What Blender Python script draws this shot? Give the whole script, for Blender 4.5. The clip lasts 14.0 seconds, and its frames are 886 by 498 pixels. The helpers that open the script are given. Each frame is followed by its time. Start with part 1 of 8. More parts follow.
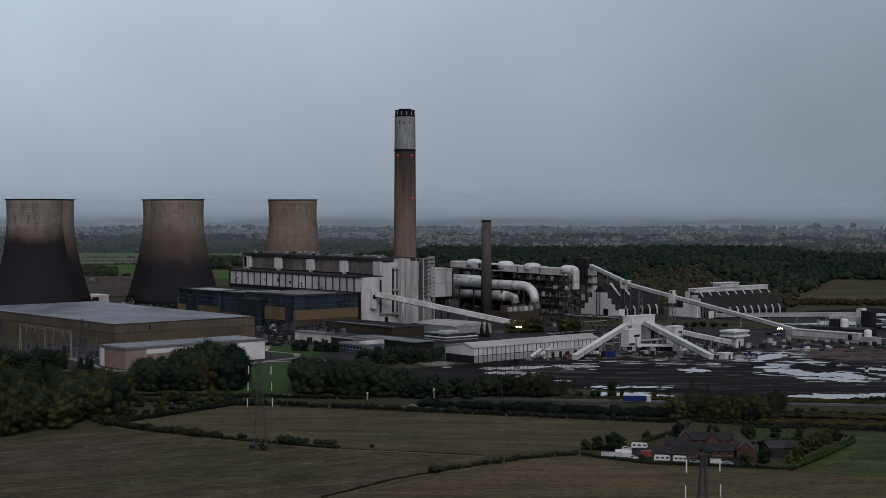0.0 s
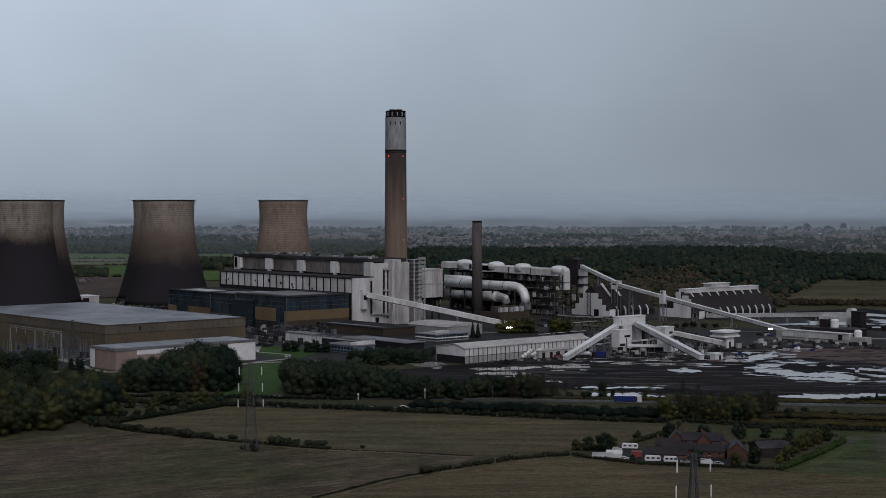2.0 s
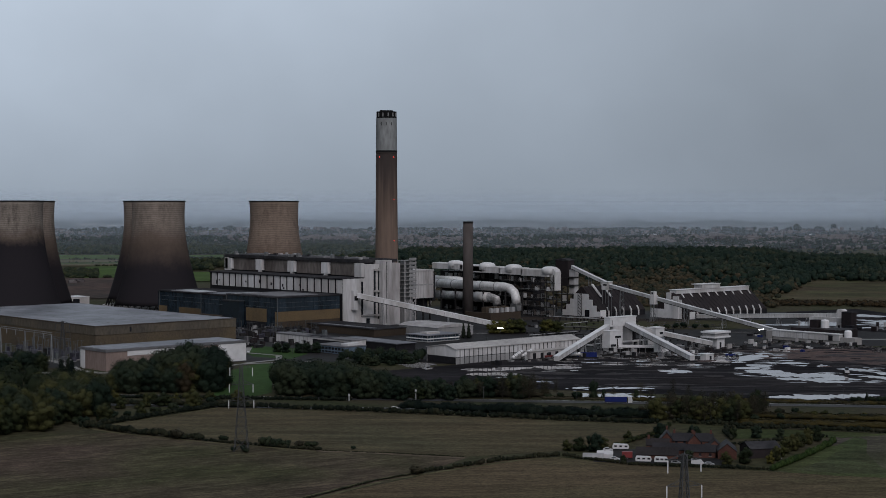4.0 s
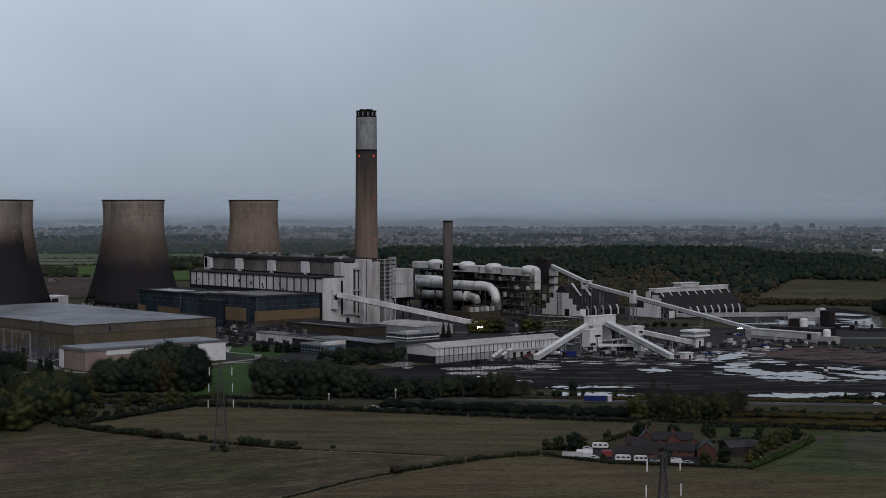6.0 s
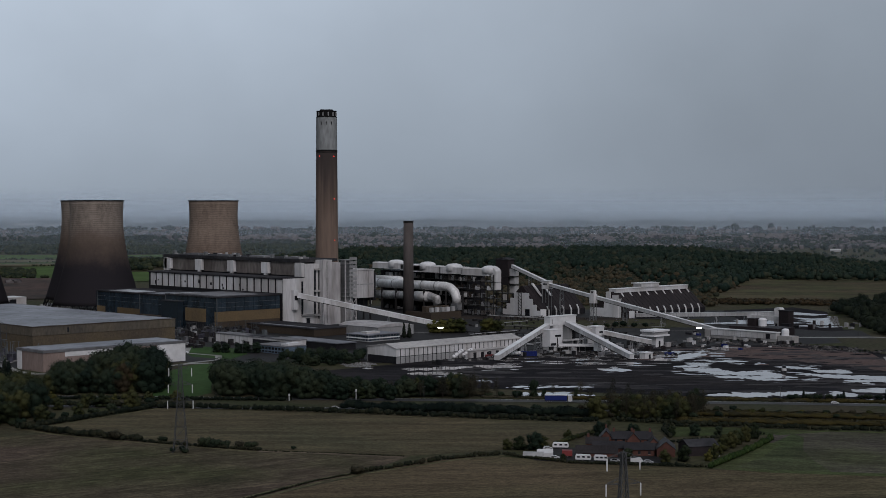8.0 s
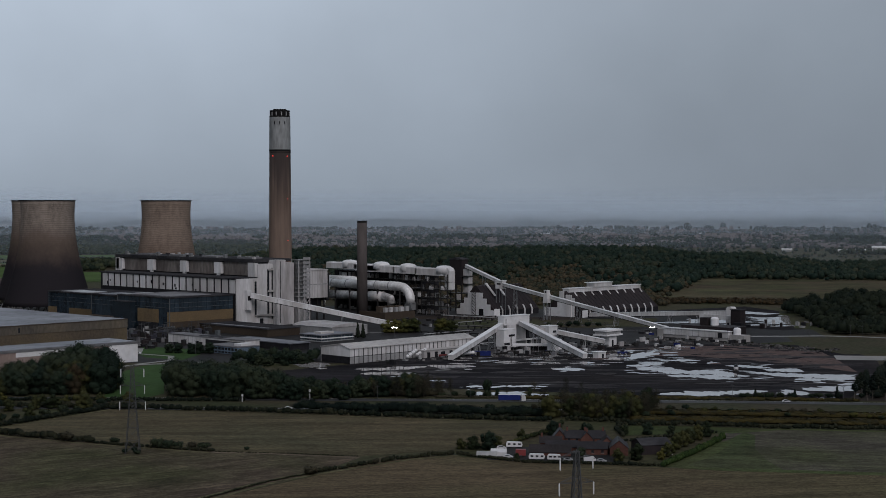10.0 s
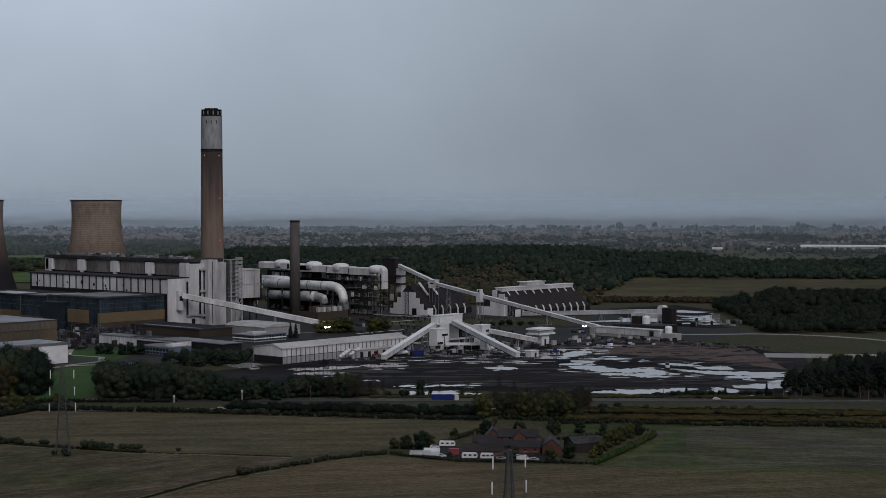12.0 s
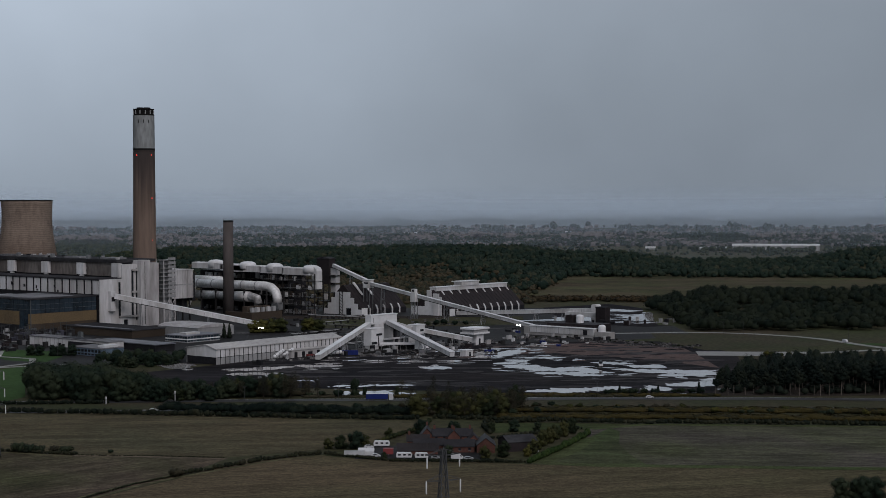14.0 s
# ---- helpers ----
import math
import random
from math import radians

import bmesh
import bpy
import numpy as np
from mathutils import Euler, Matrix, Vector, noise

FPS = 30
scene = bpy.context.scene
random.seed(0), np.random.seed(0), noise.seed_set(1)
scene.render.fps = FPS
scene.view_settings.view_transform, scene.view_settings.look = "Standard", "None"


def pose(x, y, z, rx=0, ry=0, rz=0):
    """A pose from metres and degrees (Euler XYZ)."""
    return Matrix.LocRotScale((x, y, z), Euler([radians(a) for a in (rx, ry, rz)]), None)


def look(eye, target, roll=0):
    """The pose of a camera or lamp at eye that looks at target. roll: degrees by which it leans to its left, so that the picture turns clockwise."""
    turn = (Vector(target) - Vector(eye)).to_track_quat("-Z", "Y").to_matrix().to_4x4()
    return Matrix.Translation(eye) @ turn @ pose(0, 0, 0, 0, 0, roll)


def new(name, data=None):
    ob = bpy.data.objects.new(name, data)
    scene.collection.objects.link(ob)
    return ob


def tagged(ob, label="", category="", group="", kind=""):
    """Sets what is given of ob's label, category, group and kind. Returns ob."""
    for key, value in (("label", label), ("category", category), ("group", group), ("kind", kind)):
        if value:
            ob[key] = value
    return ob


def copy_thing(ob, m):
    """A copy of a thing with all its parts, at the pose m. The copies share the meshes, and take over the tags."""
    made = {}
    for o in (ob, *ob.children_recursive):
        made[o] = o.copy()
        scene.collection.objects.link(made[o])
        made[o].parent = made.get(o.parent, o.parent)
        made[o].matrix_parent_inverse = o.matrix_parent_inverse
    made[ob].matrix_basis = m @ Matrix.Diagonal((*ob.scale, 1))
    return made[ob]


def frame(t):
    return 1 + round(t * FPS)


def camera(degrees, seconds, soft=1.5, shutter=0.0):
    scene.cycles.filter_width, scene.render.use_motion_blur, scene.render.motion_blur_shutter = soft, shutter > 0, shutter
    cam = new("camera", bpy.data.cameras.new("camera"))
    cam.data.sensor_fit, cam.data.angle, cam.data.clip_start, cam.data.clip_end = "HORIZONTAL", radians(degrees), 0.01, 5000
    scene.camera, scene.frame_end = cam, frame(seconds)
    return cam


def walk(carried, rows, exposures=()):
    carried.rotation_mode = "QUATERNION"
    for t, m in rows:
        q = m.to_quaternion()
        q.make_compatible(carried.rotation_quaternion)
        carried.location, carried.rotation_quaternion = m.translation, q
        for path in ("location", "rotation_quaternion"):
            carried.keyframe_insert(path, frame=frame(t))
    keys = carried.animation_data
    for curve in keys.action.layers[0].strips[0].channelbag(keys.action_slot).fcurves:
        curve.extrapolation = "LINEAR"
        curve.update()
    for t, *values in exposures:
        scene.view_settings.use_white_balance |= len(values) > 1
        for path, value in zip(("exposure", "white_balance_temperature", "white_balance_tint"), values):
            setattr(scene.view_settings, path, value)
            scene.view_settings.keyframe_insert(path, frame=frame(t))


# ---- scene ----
cam = camera(31.54, 14.0, soft=0.55)
EYE, TURN = 110.5, -41.0
# seconds, share of the drift, yaw, pitch, roll
ROWS = [
    (0.0, 0.0, 0.0, -1.692, 0.0),
    (0.5, 0.0105, -0.099, -1.691, -0.013),
    (1.0, 0.0206, -0.193, -1.691, -0.033),
    (1.5, 0.028, -0.263, -1.675, -0.026),
    (2.0, 0.0359, -0.337, -1.668, -0.028),
    (4.5, 0.0861, -0.809, -1.653, -0.025),
    (5.0, 0.1045, -0.982, -1.671, -0.018),
    (5.5, 0.1251, -1.176, -1.663, -0.021),
    (6.0, 0.1493, -1.404, -1.673, -0.021),
    (6.5, 0.1833, -1.723, -1.663, -0.041),
    (7.0, 0.2197, -2.065, -1.671, -0.053),
    (7.5, 0.2601, -2.445, -1.669, -0.054),
    (8.0, 0.3021, -2.84, -1.66, -0.042),
    (10.5, 0.5394, -5.07, -1.685, -0.069),
    (11.0, 0.6057, -5.694, -1.706, -0.092),
    (11.5, 0.6745, -6.34, -1.701, -0.103),
    (12.0, 0.7408, -6.964, -1.686, -0.093),
    (12.5, 0.8078, -7.593, -1.682, -0.115),
    (13.0, 0.8726, -8.202, -1.687, -0.11),
    (13.5, 0.9353, -8.792, -1.702, -0.135),
    (14.0, 0.9953, -9.356, -1.703, -0.15),
]
walk(cam, [(t, pose(0.526 * s, -0.741 * s, EYE - 0.141 * s, 90 + pitch, -roll, TURN + yaw)) for t, s, yaw, pitch, roll in ROWS])


def away(depth, side):
    """Site coordinates of a place so far ahead of the first view and so far to its right."""
    c, s = math.cos(radians(41)), math.sin(radians(41))
    return depth * s + side * c, depth * c - side * s


# ---- sky and sun: a thick overcast, brightest high and to the left
world = bpy.data.worlds.new("overcast")
scene.world = world
world.use_nodes = True
wt = world.node_tree
wt.nodes.clear()


def wnode(kind, **sets):
    n = wt.nodes.new(kind)
    for k, v in sets.items():
        n.inputs[int(k[1:])].default_value = v
    return n


def wmath(op, a, b=None, clamp=False):
    n = wt.nodes.new("ShaderNodeMath")
    n.operation, n.use_clamp = op, clamp
    for i, v in enumerate((a, b)):
        if v is None:
            continue
        if isinstance(v, (int, float)):
            n.inputs[i].default_value = v
        else:
            wt.links.new(v, n.inputs[i])
    return n.outputs[0]


sky = wt.nodes.new("ShaderNodeTexSky")
sky.sky_type, sky.sun_disc = "NISHITA", False
sky.sun_elevation, sky.sun_rotation = radians(39), radians(235)
sky.air_density, sky.dust_density = 1.0, 4.0
coord = wt.nodes.new("ShaderNodeTexCoord")
sep = wt.nodes.new("ShaderNodeSeparateXYZ")
wt.links.new(coord.outputs["Generated"], sep.inputs[0])
up = wmath("MAXIMUM", sep.outputs[2], 0.0)
bx, by = away(1, -0.30)
blen = math.sqrt(bx * bx + by * by + 0.17 ** 2)
dotn = wt.nodes.new("ShaderNodeVectorMath")
dotn.operation = "DOT_PRODUCT"
wt.links.new(coord.outputs["Generated"], dotn.inputs[0])
dotn.inputs[1].default_value = (bx / blen, by / blen, 0.17 / blen)
bright = wmath("POWER", wmath("MAXIMUM", dotn.outputs["Value"], 0.0), 11.0)
rise = wmath("POWER", wmath("MULTIPLY", up, 5.0, True), 0.8)
stretch = wt.nodes.new("ShaderNodeMapping")
stretch.inputs["Scale"].default_value = (3.0, 3.0, 3.6)
wt.links.new(coord.outputs["Generated"], stretch.inputs[0])
puff = wnode("ShaderNodeTexNoise")
puff.inputs["Scale"].default_value, puff.inputs["Detail"].default_value, puff.inputs["Roughness"].default_value = 1.6, 5.0, 0.5
wt.links.new(stretch.outputs[0], puff.inputs[0])
cloud = wmath("ADD", wmath("ADD", 0.250, wmath("MULTIPLY", bright, 0.13)), wmath("MULTIPLY", rise, wmath("ADD", 0.020, wmath("MULTIPLY", bright, 0.28))))
cloud = wmath("ADD", cloud, wmath("MULTIPLY", up, 0.06))
cloud = wmath("MULTIPLY", cloud, wmath("ADD", 0.77, wmath("MULTIPLY", puff.outputs[0], 0.46)))
grey = wt.nodes.new("ShaderNodeMix")
grey.data_type = "RGBA"
grey.inputs[6].default_value, grey.inputs[7].default_value = (0.85, 1.0, 1.20, 1), (0.87, 1.0, 1.18, 1)
wt.links.new(rise, grey.inputs[0])
tint = wt.nodes.new("ShaderNodeVectorMath")
tint.operation = "SCALE"
wt.links.new(grey.outputs[2], tint.inputs[0])
wt.links.new(cloud, tint.inputs[3])
clouds = wt.nodes.new("ShaderNodeBackground")
wt.links.new(tint.outputs[0], clouds.inputs[0])
blue = wt.nodes.new("ShaderNodeBackground")
wt.links.new(sky.outputs[0], blue.inputs[0])
blue.inputs[1].default_value = 0.05
both = wt.nodes.new("ShaderNodeMixShader")
both.inputs[0].default_value = 0.96
wt.links.new(blue.outputs[0], both.inputs[1])
wt.links.new(clouds.outputs[0], both.inputs[2])
wout = wt.nodes.new("ShaderNodeOutputWorld")
wt.links.new(both.outputs[0], wout.inputs[0])

sun = new("sun", bpy.data.lights.new("sun", "SUN"))
sun.data.energy, sun.data.angle, sun.data.color = 1.42, radians(40), (1.0, 0.93, 0.955)
sun.matrix_world = look((*away(-1, 0.25), 0.85), (0, 0, 0))
scene.view_settings.exposure = 0.0

# ---- materials
def surface(name, col, rough=0.8, metal=0.0, var=0.25, big=0.02, fine=0.4, bump=0.3, other=None, share=0.5, streak=1.0, spec=0.5, rnd=0.15):
    """A worn surface: col varied at a large and a small scale (per metre), mixed with a second colour, and fine relief."""
    m = bpy.data.materials.new(name)
    m.use_nodes = True
    nt = m.node_tree
    bs = nt.nodes["Principled BSDF"]
    bs.inputs["Roughness"].default_value, bs.inputs["Metallic"].default_value = rough, metal
    bs.inputs["Specular IOR Level"].default_value = spec
    geo = nt.nodes.new("ShaderNodeNewGeometry")
    mp = nt.nodes.new("ShaderNodeMapping")
    mp.inputs["Scale"].default_value = (1, 1, streak)
    nt.links.new(geo.outputs["Position"], mp.inputs[0])
    n1, n2 = nt.nodes.new("ShaderNodeTexNoise"), nt.nodes.new("ShaderNodeTexNoise")
    for n, s, d in ((n1, big, 6.0), (n2, fine, 4.0)):
        n.inputs["Scale"].default_value, n.inputs["Detail"].default_value = s, d
        nt.links.new(mp.outputs[0], n.inputs[0])
    r1, r2 = nt.nodes.new("ShaderNodeMapRange"), nt.nodes.new("ShaderNodeMapRange")
    for r, n, lo, hi in ((r1, n1, 0.35, 0.65), (r2, n2, 0.3, 0.7)):
        r.inputs[1].default_value, r.inputs[2].default_value = lo, hi
        nt.links.new(n.outputs[0], r.inputs[0])
    mix = nt.nodes.new("ShaderNodeMix")
    mix.data_type = "RGBA"
    o = other or tuple(c * 0.7 for c in col)
    mix.inputs[6].default_value = (*col, 1)
    mix.inputs[7].default_value = tuple(a + (b - a) * 2 * share for a, b in zip(col, o)) + (1,) if share < 0.5 else (*o, 1)
    nt.links.new(r1.outputs[0], mix.inputs[0])
    info = nt.nodes.new("ShaderNodeObjectInfo")
    v = nt.nodes.new("ShaderNodeMapRange")
    v.inputs[3].default_value, v.inputs[4].default_value = 1 - var, 1 + var
    nt.links.new(r2.outputs[0], v.inputs[0])
    w = nt.nodes.new("ShaderNodeMapRange")
    w.inputs[3].default_value, w.inputs[4].default_value = 1 - rnd, 1 + rnd
    nt.links.new(info.outputs["Random"], w.inputs[0])
    mul = nt.nodes.new("ShaderNodeMath")
    mul.operation = "MULTIPLY"
    nt.links.new(v.outputs[0], mul.inputs[0])
    nt.links.new(w.outputs[0], mul.inputs[1])
    sc = nt.nodes.new("ShaderNodeVectorMath")
    sc.operation = "SCALE"
    nt.links.new(mix.outputs[2], sc.inputs[0])
    nt.links.new(mul.outputs[0], sc.inputs[3])
    nt.links.new(sc.outputs[0], bs.inputs["Base Color"])
    if bump:
        b = nt.nodes.new("ShaderNodeBump")
        b.inputs["Strength"].default_value, b.inputs["Distance"].default_value = bump, 0.3
        nt.links.new(n2.outputs[0], b.inputs["Height"])
        nt.links.new(b.outputs[0], bs.inputs["Normal"])
    return m


def stained_concrete(name, level, soft, tone, blots=0.42):
    """Tower concrete: buff above, black with old algae and soot below a ragged line at level metres."""
    m = surface(name, tone, 0.95, var=0.14, big=0.03, fine=0.30, bump=0.15, other=tuple(c * 0.8 for c in tone), streak=0.6, rnd=0.03, spec=0.05)
    nt = m.node_tree
    bs = nt.nodes["Principled BSDF"]
    geo = nt.nodes.new("ShaderNodeNewGeometry")
    sep = nt.nodes.new("ShaderNodeSeparateXYZ")
    nt.links.new(geo.outputs["Position"], sep.inputs[0])
    mp = nt.nodes.new("ShaderNodeMapping")
    mp.inputs["Scale"].default_value = (0.045, 0.045, 0.05)
    nt.links.new(geo.outputs["Position"], mp.inputs[0])
    no = nt.nodes.new("ShaderNodeTexNoise")
    no.inputs["Scale"].default_value, no.inputs["Detail"].default_value = 1.0, 8.0
    nt.links.new(mp.outputs[0], no.inputs[0])
    # drips that run down the shell make the line ragged
    drip, dmp, fall = (nt.nodes.new(k) for k in ("ShaderNodeTexNoise", "ShaderNodeMapping", "ShaderNodeMath"))
    dmp.inputs["Scale"].default_value = (0.30, 0.30, 0.30)
    nt.links.new(geo.outputs["Position"], dmp.inputs[0])
    drip.inputs["Scale"].default_value, drip.inputs["Detail"].default_value = 1.0, 6.0
    nt.links.new(dmp.outputs[0], drip.inputs[0])
    fall.operation = "MULTIPLY_ADD"
    fall.inputs[1].default_value = 9.0
    nt.links.new(drip.outputs[0], fall.inputs[0])
    nt.links.new(sep.outputs[2], fall.inputs[2])
    off = nt.nodes.new("ShaderNodeMath")
    off.operation = "MULTIPLY_ADD"
    off.inputs[1].default_value = 22.0
    nt.links.new(no.outputs[0], off.inputs[0])
    nt.links.new(fall.outputs[0], off.inputs[2])
    rises = []
    for lo, hi in ((-soft, 0.15 * soft), (-0.2 * soft, soft)):
        mr = nt.nodes.new("ShaderNodeMapRange")
        mr.interpolation_type = "SMOOTHSTEP"
        mr.inputs[1].default_value, mr.inputs[2].default_value = level + 15.5 + lo, level + 15.5 + hi
        nt.links.new(off.outputs[0], mr.inputs[0])
        rises.append(mr.outputs[0])
    # horizontal lift bands of the shuttering
    bands = nt.nodes.new("ShaderNodeTexWave")
    bands.bands_direction = "Z"
    bands.inputs["Scale"].default_value, bands.inputs["Distortion"].default_value, bands.inputs["Detail"].default_value = 0.16, 4.0, 3.0
    nt.links.new(geo.outputs["Position"], bands.inputs[0])
    bm_ = nt.nodes.new("ShaderNodeMapRange")
    bm_.inputs[3].default_value, bm_.inputs[4].default_value = 0.80, 1.08
    nt.links.new(bands.outputs[0], bm_.inputs[0])
    old = bs.inputs["Base Color"].links[0].from_socket
    sc = nt.nodes.new("ShaderNodeVectorMath")
    sc.operation = "SCALE"
    nt.links.new(old, sc.inputs[0])
    nt.links.new(bm_.outputs[0], sc.inputs[3])
    blot = nt.nodes.new("ShaderNodeTexNoise")
    bmp = nt.nodes.new("ShaderNodeMapping")
    bmp.inputs["Scale"].default_value = (0.11, 0.11, 0.05)
    nt.links.new(geo.outputs["Position"], bmp.inputs[0])
    blot.inputs["Scale"].default_value, blot.inputs["Detail"].default_value, blot.inputs["Roughness"].default_value = 1.0, 9.0, 0.72
    nt.links.new(bmp.outputs[0], blot.inputs[0])
    bl = nt.nodes.new("ShaderNodeMapRange")
    bl.inputs[1].default_value, bl.inputs[2].default_value, bl.inputs[3].default_value, bl.inputs[4].default_value = 0.30, 0.50, blots, 1.05
    nt.links.new(blot.outputs[0], bl.inputs[0])
    sc2 = nt.nodes.new("ShaderNodeVectorMath")
    sc2.operation = "SCALE"
    nt.links.new(sc.outputs[0], sc2.inputs[0])
    nt.links.new(bl.outputs[0], sc2.inputs[3])
    low, high = nt.nodes.new("ShaderNodeMix"), nt.nodes.new("ShaderNodeMix")
    low.data_type = high.data_type = "RGBA"
    low.inputs[6].default_value, low.inputs[7].default_value = (0.0215, 0.0195, 0.0225, 1), (tone[0] * 0.42, tone[1] * 0.38, tone[2] * 0.36, 1)
    nt.links.new(rises[0], low.inputs[0])
    nt.links.new(rises[1], high.inputs[0])
    nt.links.new(low.outputs[2], high.inputs[6])
    nt.links.new(sc2.outputs[0], high.inputs[7])
    nt.links.new(high.outputs[2], bs.inputs["Base Color"])
    return m


def soot_fall(name, tone, top, run):
    """Chimney concrete: soot washed down in streaks from the height top over run metres."""
    m = surface(name, tone, 0.95, var=0.14, big=0.05, fine=0.3, bump=0.1, other=tuple(c * 0.8 for c in tone), streak=0.12, spec=0.06)
    nt = m.node_tree
    bs = nt.nodes["Principled BSDF"]
    old = bs.inputs["Base Color"].links[0].from_socket
    geo, sep, mp, no = (nt.nodes.new(k) for k in ("ShaderNodeNewGeometry", "ShaderNodeSeparateXYZ", "ShaderNodeMapping", "ShaderNodeTexNoise"))
    nt.links.new(geo.outputs["Position"], sep.inputs[0])
    mp.inputs["Scale"].default_value = (0.3, 0.3, 0.012)
    nt.links.new(geo.outputs["Position"], mp.inputs[0])
    no.inputs["Scale"].default_value, no.inputs["Detail"].default_value = 1.0, 5.0
    nt.links.new(mp.outputs[0], no.inputs[0])
    off = nt.nodes.new("ShaderNodeMath")
    off.operation = "MULTIPLY_ADD"
    off.inputs[1].default_value = 60.0
    nt.links.new(no.outputs[0], off.inputs[0])
    nt.links.new(sep.outputs[2], off.inputs[2])
    mr = nt.nodes.new("ShaderNodeMapRange")
    mr.interpolation_type = "SMOOTHSTEP"
    mr.inputs[1].default_value, mr.inputs[2].default_value, mr.inputs[4].default_value = top + 25 - run, top + 26, 0.86
    nt.links.new(off.outputs[0], mr.inputs[0])
    mix = nt.nodes.new("ShaderNodeMix")
    mix.data_type = "RGBA"
    mix.inputs[7].default_value = (0.022, 0.020, 0.021, 1)
    nt.links.new(mr.outputs[0], mix.inputs[0])
    nt.links.new(old, mix.inputs[6])
    nt.links.new(mix.outputs[2], bs.inputs["Base Color"])
    return m


def foliage(name, a, b, c, speckle=0.18, patch=0.035):
    """Leaves: three tones shared out clump by clump, a little light through them."""
    m = bpy.data.materials.new(name)
    m.use_nodes = True
    nt = m.node_tree
    bs = nt.nodes["Principled BSDF"]
    bs.inputs["Roughness"].default_value = 0.7
    bs.inputs["Specular IOR Level"].default_value = 0.04
    geo, info = nt.nodes.new("ShaderNodeNewGeometry"), nt.nodes.new("ShaderNodeObjectInfo")
    no = nt.nodes.new("ShaderNodeTexNoise")
    no.inputs["Scale"].default_value, no.inputs["Detail"].default_value = patch, 3.0
    nt.links.new(geo.outputs["Position"], no.inputs[0])
    add = nt.nodes.new("ShaderNodeMath")
    add.operation = "MULTIPLY_ADD"
    add.inputs[1].default_value = speckle
    nt.links.new(geo.outputs["Random Per Island"], add.inputs[0])
    nt.links.new(no.outputs[0], add.inputs[2])
    tree = nt.nodes.new("ShaderNodeTexNoise")
    tree.inputs["Scale"].default_value, tree.inputs["Detail"].default_value = 0.11, 1.0
    nt.links.new(geo.outputs["Position"], tree.inputs[0])
    add1 = nt.nodes.new("ShaderNodeMath")
    add1.operation = "MULTIPLY_ADD"
    add1.inputs[1].default_value = 0.5
    nt.links.new(tree.outputs[0], add1.inputs[0])
    nt.links.new(add.outputs[0], add1.inputs[2])
    low = nt.nodes.new("ShaderNodeMath")
    low.operation = "SUBTRACT"
    low.inputs[1].default_value = 0.26
    tone = nt.nodes.new("ShaderNodeAttribute")
    tone.attribute_name = "tone"
    add3 = nt.nodes.new("ShaderNodeMath")
    add3.operation = "ADD"
    nt.links.new(add1.outputs[0], add3.inputs[0])
    nt.links.new(tone.outputs["Fac"], add3.inputs[1])
    nt.links.new(add3.outputs[0], low.inputs[0])
    add2 = nt.nodes.new("ShaderNodeMath")
    add2.operation = "MULTIPLY_ADD"
    add2.inputs[1].default_value = 0.5
    nt.links.new(info.outputs["Random"], add2.inputs[0])
    nt.links.new(low.outputs[0], add2.inputs[2])
    ramp = nt.nodes.new("ShaderNodeValToRGB")
    ramp.color_ramp.elements[0].position, ramp.color_ramp.elements[1].position = 0.45, 1.05
    ramp.color_ramp.elements[0].color, ramp.color_ramp.elements[1].color = (*a, 1), (*c, 1)
    e = ramp.color_ramp.elements.new(0.78)
    e.color = (*b, 1)
    nt.links.new(add2.outputs[0], ramp.inputs[0])
    nt.links.new(ramp.outputs[0], bs.inputs["Base Color"])
    return m


def glow(name, col, strength):
    m = bpy.data.materials.new(name)
    m.use_nodes = True
    bs = m.node_tree.nodes["Principled BSDF"]
    bs.inputs["Base Color"].default_value = (*col, 1)
    bs.inputs["Emission Color"].default_value = (*col, 1)
    bs.inputs["Emission Strength"].default_value = strength
    return m


WHITE = surface("white cladding", (0.56, 0.56, 0.57), 0.6, var=0.13, big=0.07, fine=0.5, bump=0.05, other=(0.37, 0.355, 0.345), streak=0.22, rnd=0.08)
WHITER = surface("white roof sheet", (0.64, 0.64, 0.65), 0.5, var=0.08, big=0.04, fine=0.3, bump=0.05, other=(0.5, 0.5, 0.5), rnd=0.06)
DIRTYWHITE = surface("weathered white panel", (0.43, 0.42, 0.42), 0.7, var=0.18, big=0.08, fine=0.35, bump=0.1, other=(0.27, 0.255, 0.25), streak=0.25, rnd=0.12)
GREYCLAD = surface("grey cladding", (0.30, 0.30, 0.30), 0.6, var=0.12, big=0.05, fine=0.5, bump=0.1, streak=0.3)
DARKCLAD = surface("dark sheet", (0.022, 0.022, 0.025), 0.6, var=0.25, big=0.05, fine=0.4, bump=0.1, spec=0.06)
BROWNCLAD = surface("dark brown sheet", (0.028, 0.023, 0.024), 0.55, var=0.15, big=0.03, fine=0.3, bump=0.1, other=(0.020, 0.017, 0.018), spec=0.06)
RUSTPANEL = surface("rust-stained grey panel", (0.165, 0.15, 0.14), 0.85, var=0.3, big=0.06, fine=0.3, bump=0.15, other=(0.095, 0.082, 0.076), streak=0.4, spec=0.06)
TANBRICK = surface("tan brick", (0.110, 0.088, 0.058), 0.9, var=0.16, big=0.03, fine=0.8, bump=0.1, other=(0.076, 0.063, 0.050), streak=1.0, spec=0.06)
DARKTAN = surface("dark tan brick", (0.062, 0.049, 0.038), 0.9, var=0.12, big=0.03, fine=0.8, bump=0.1, streak=1.0, spec=0.06)
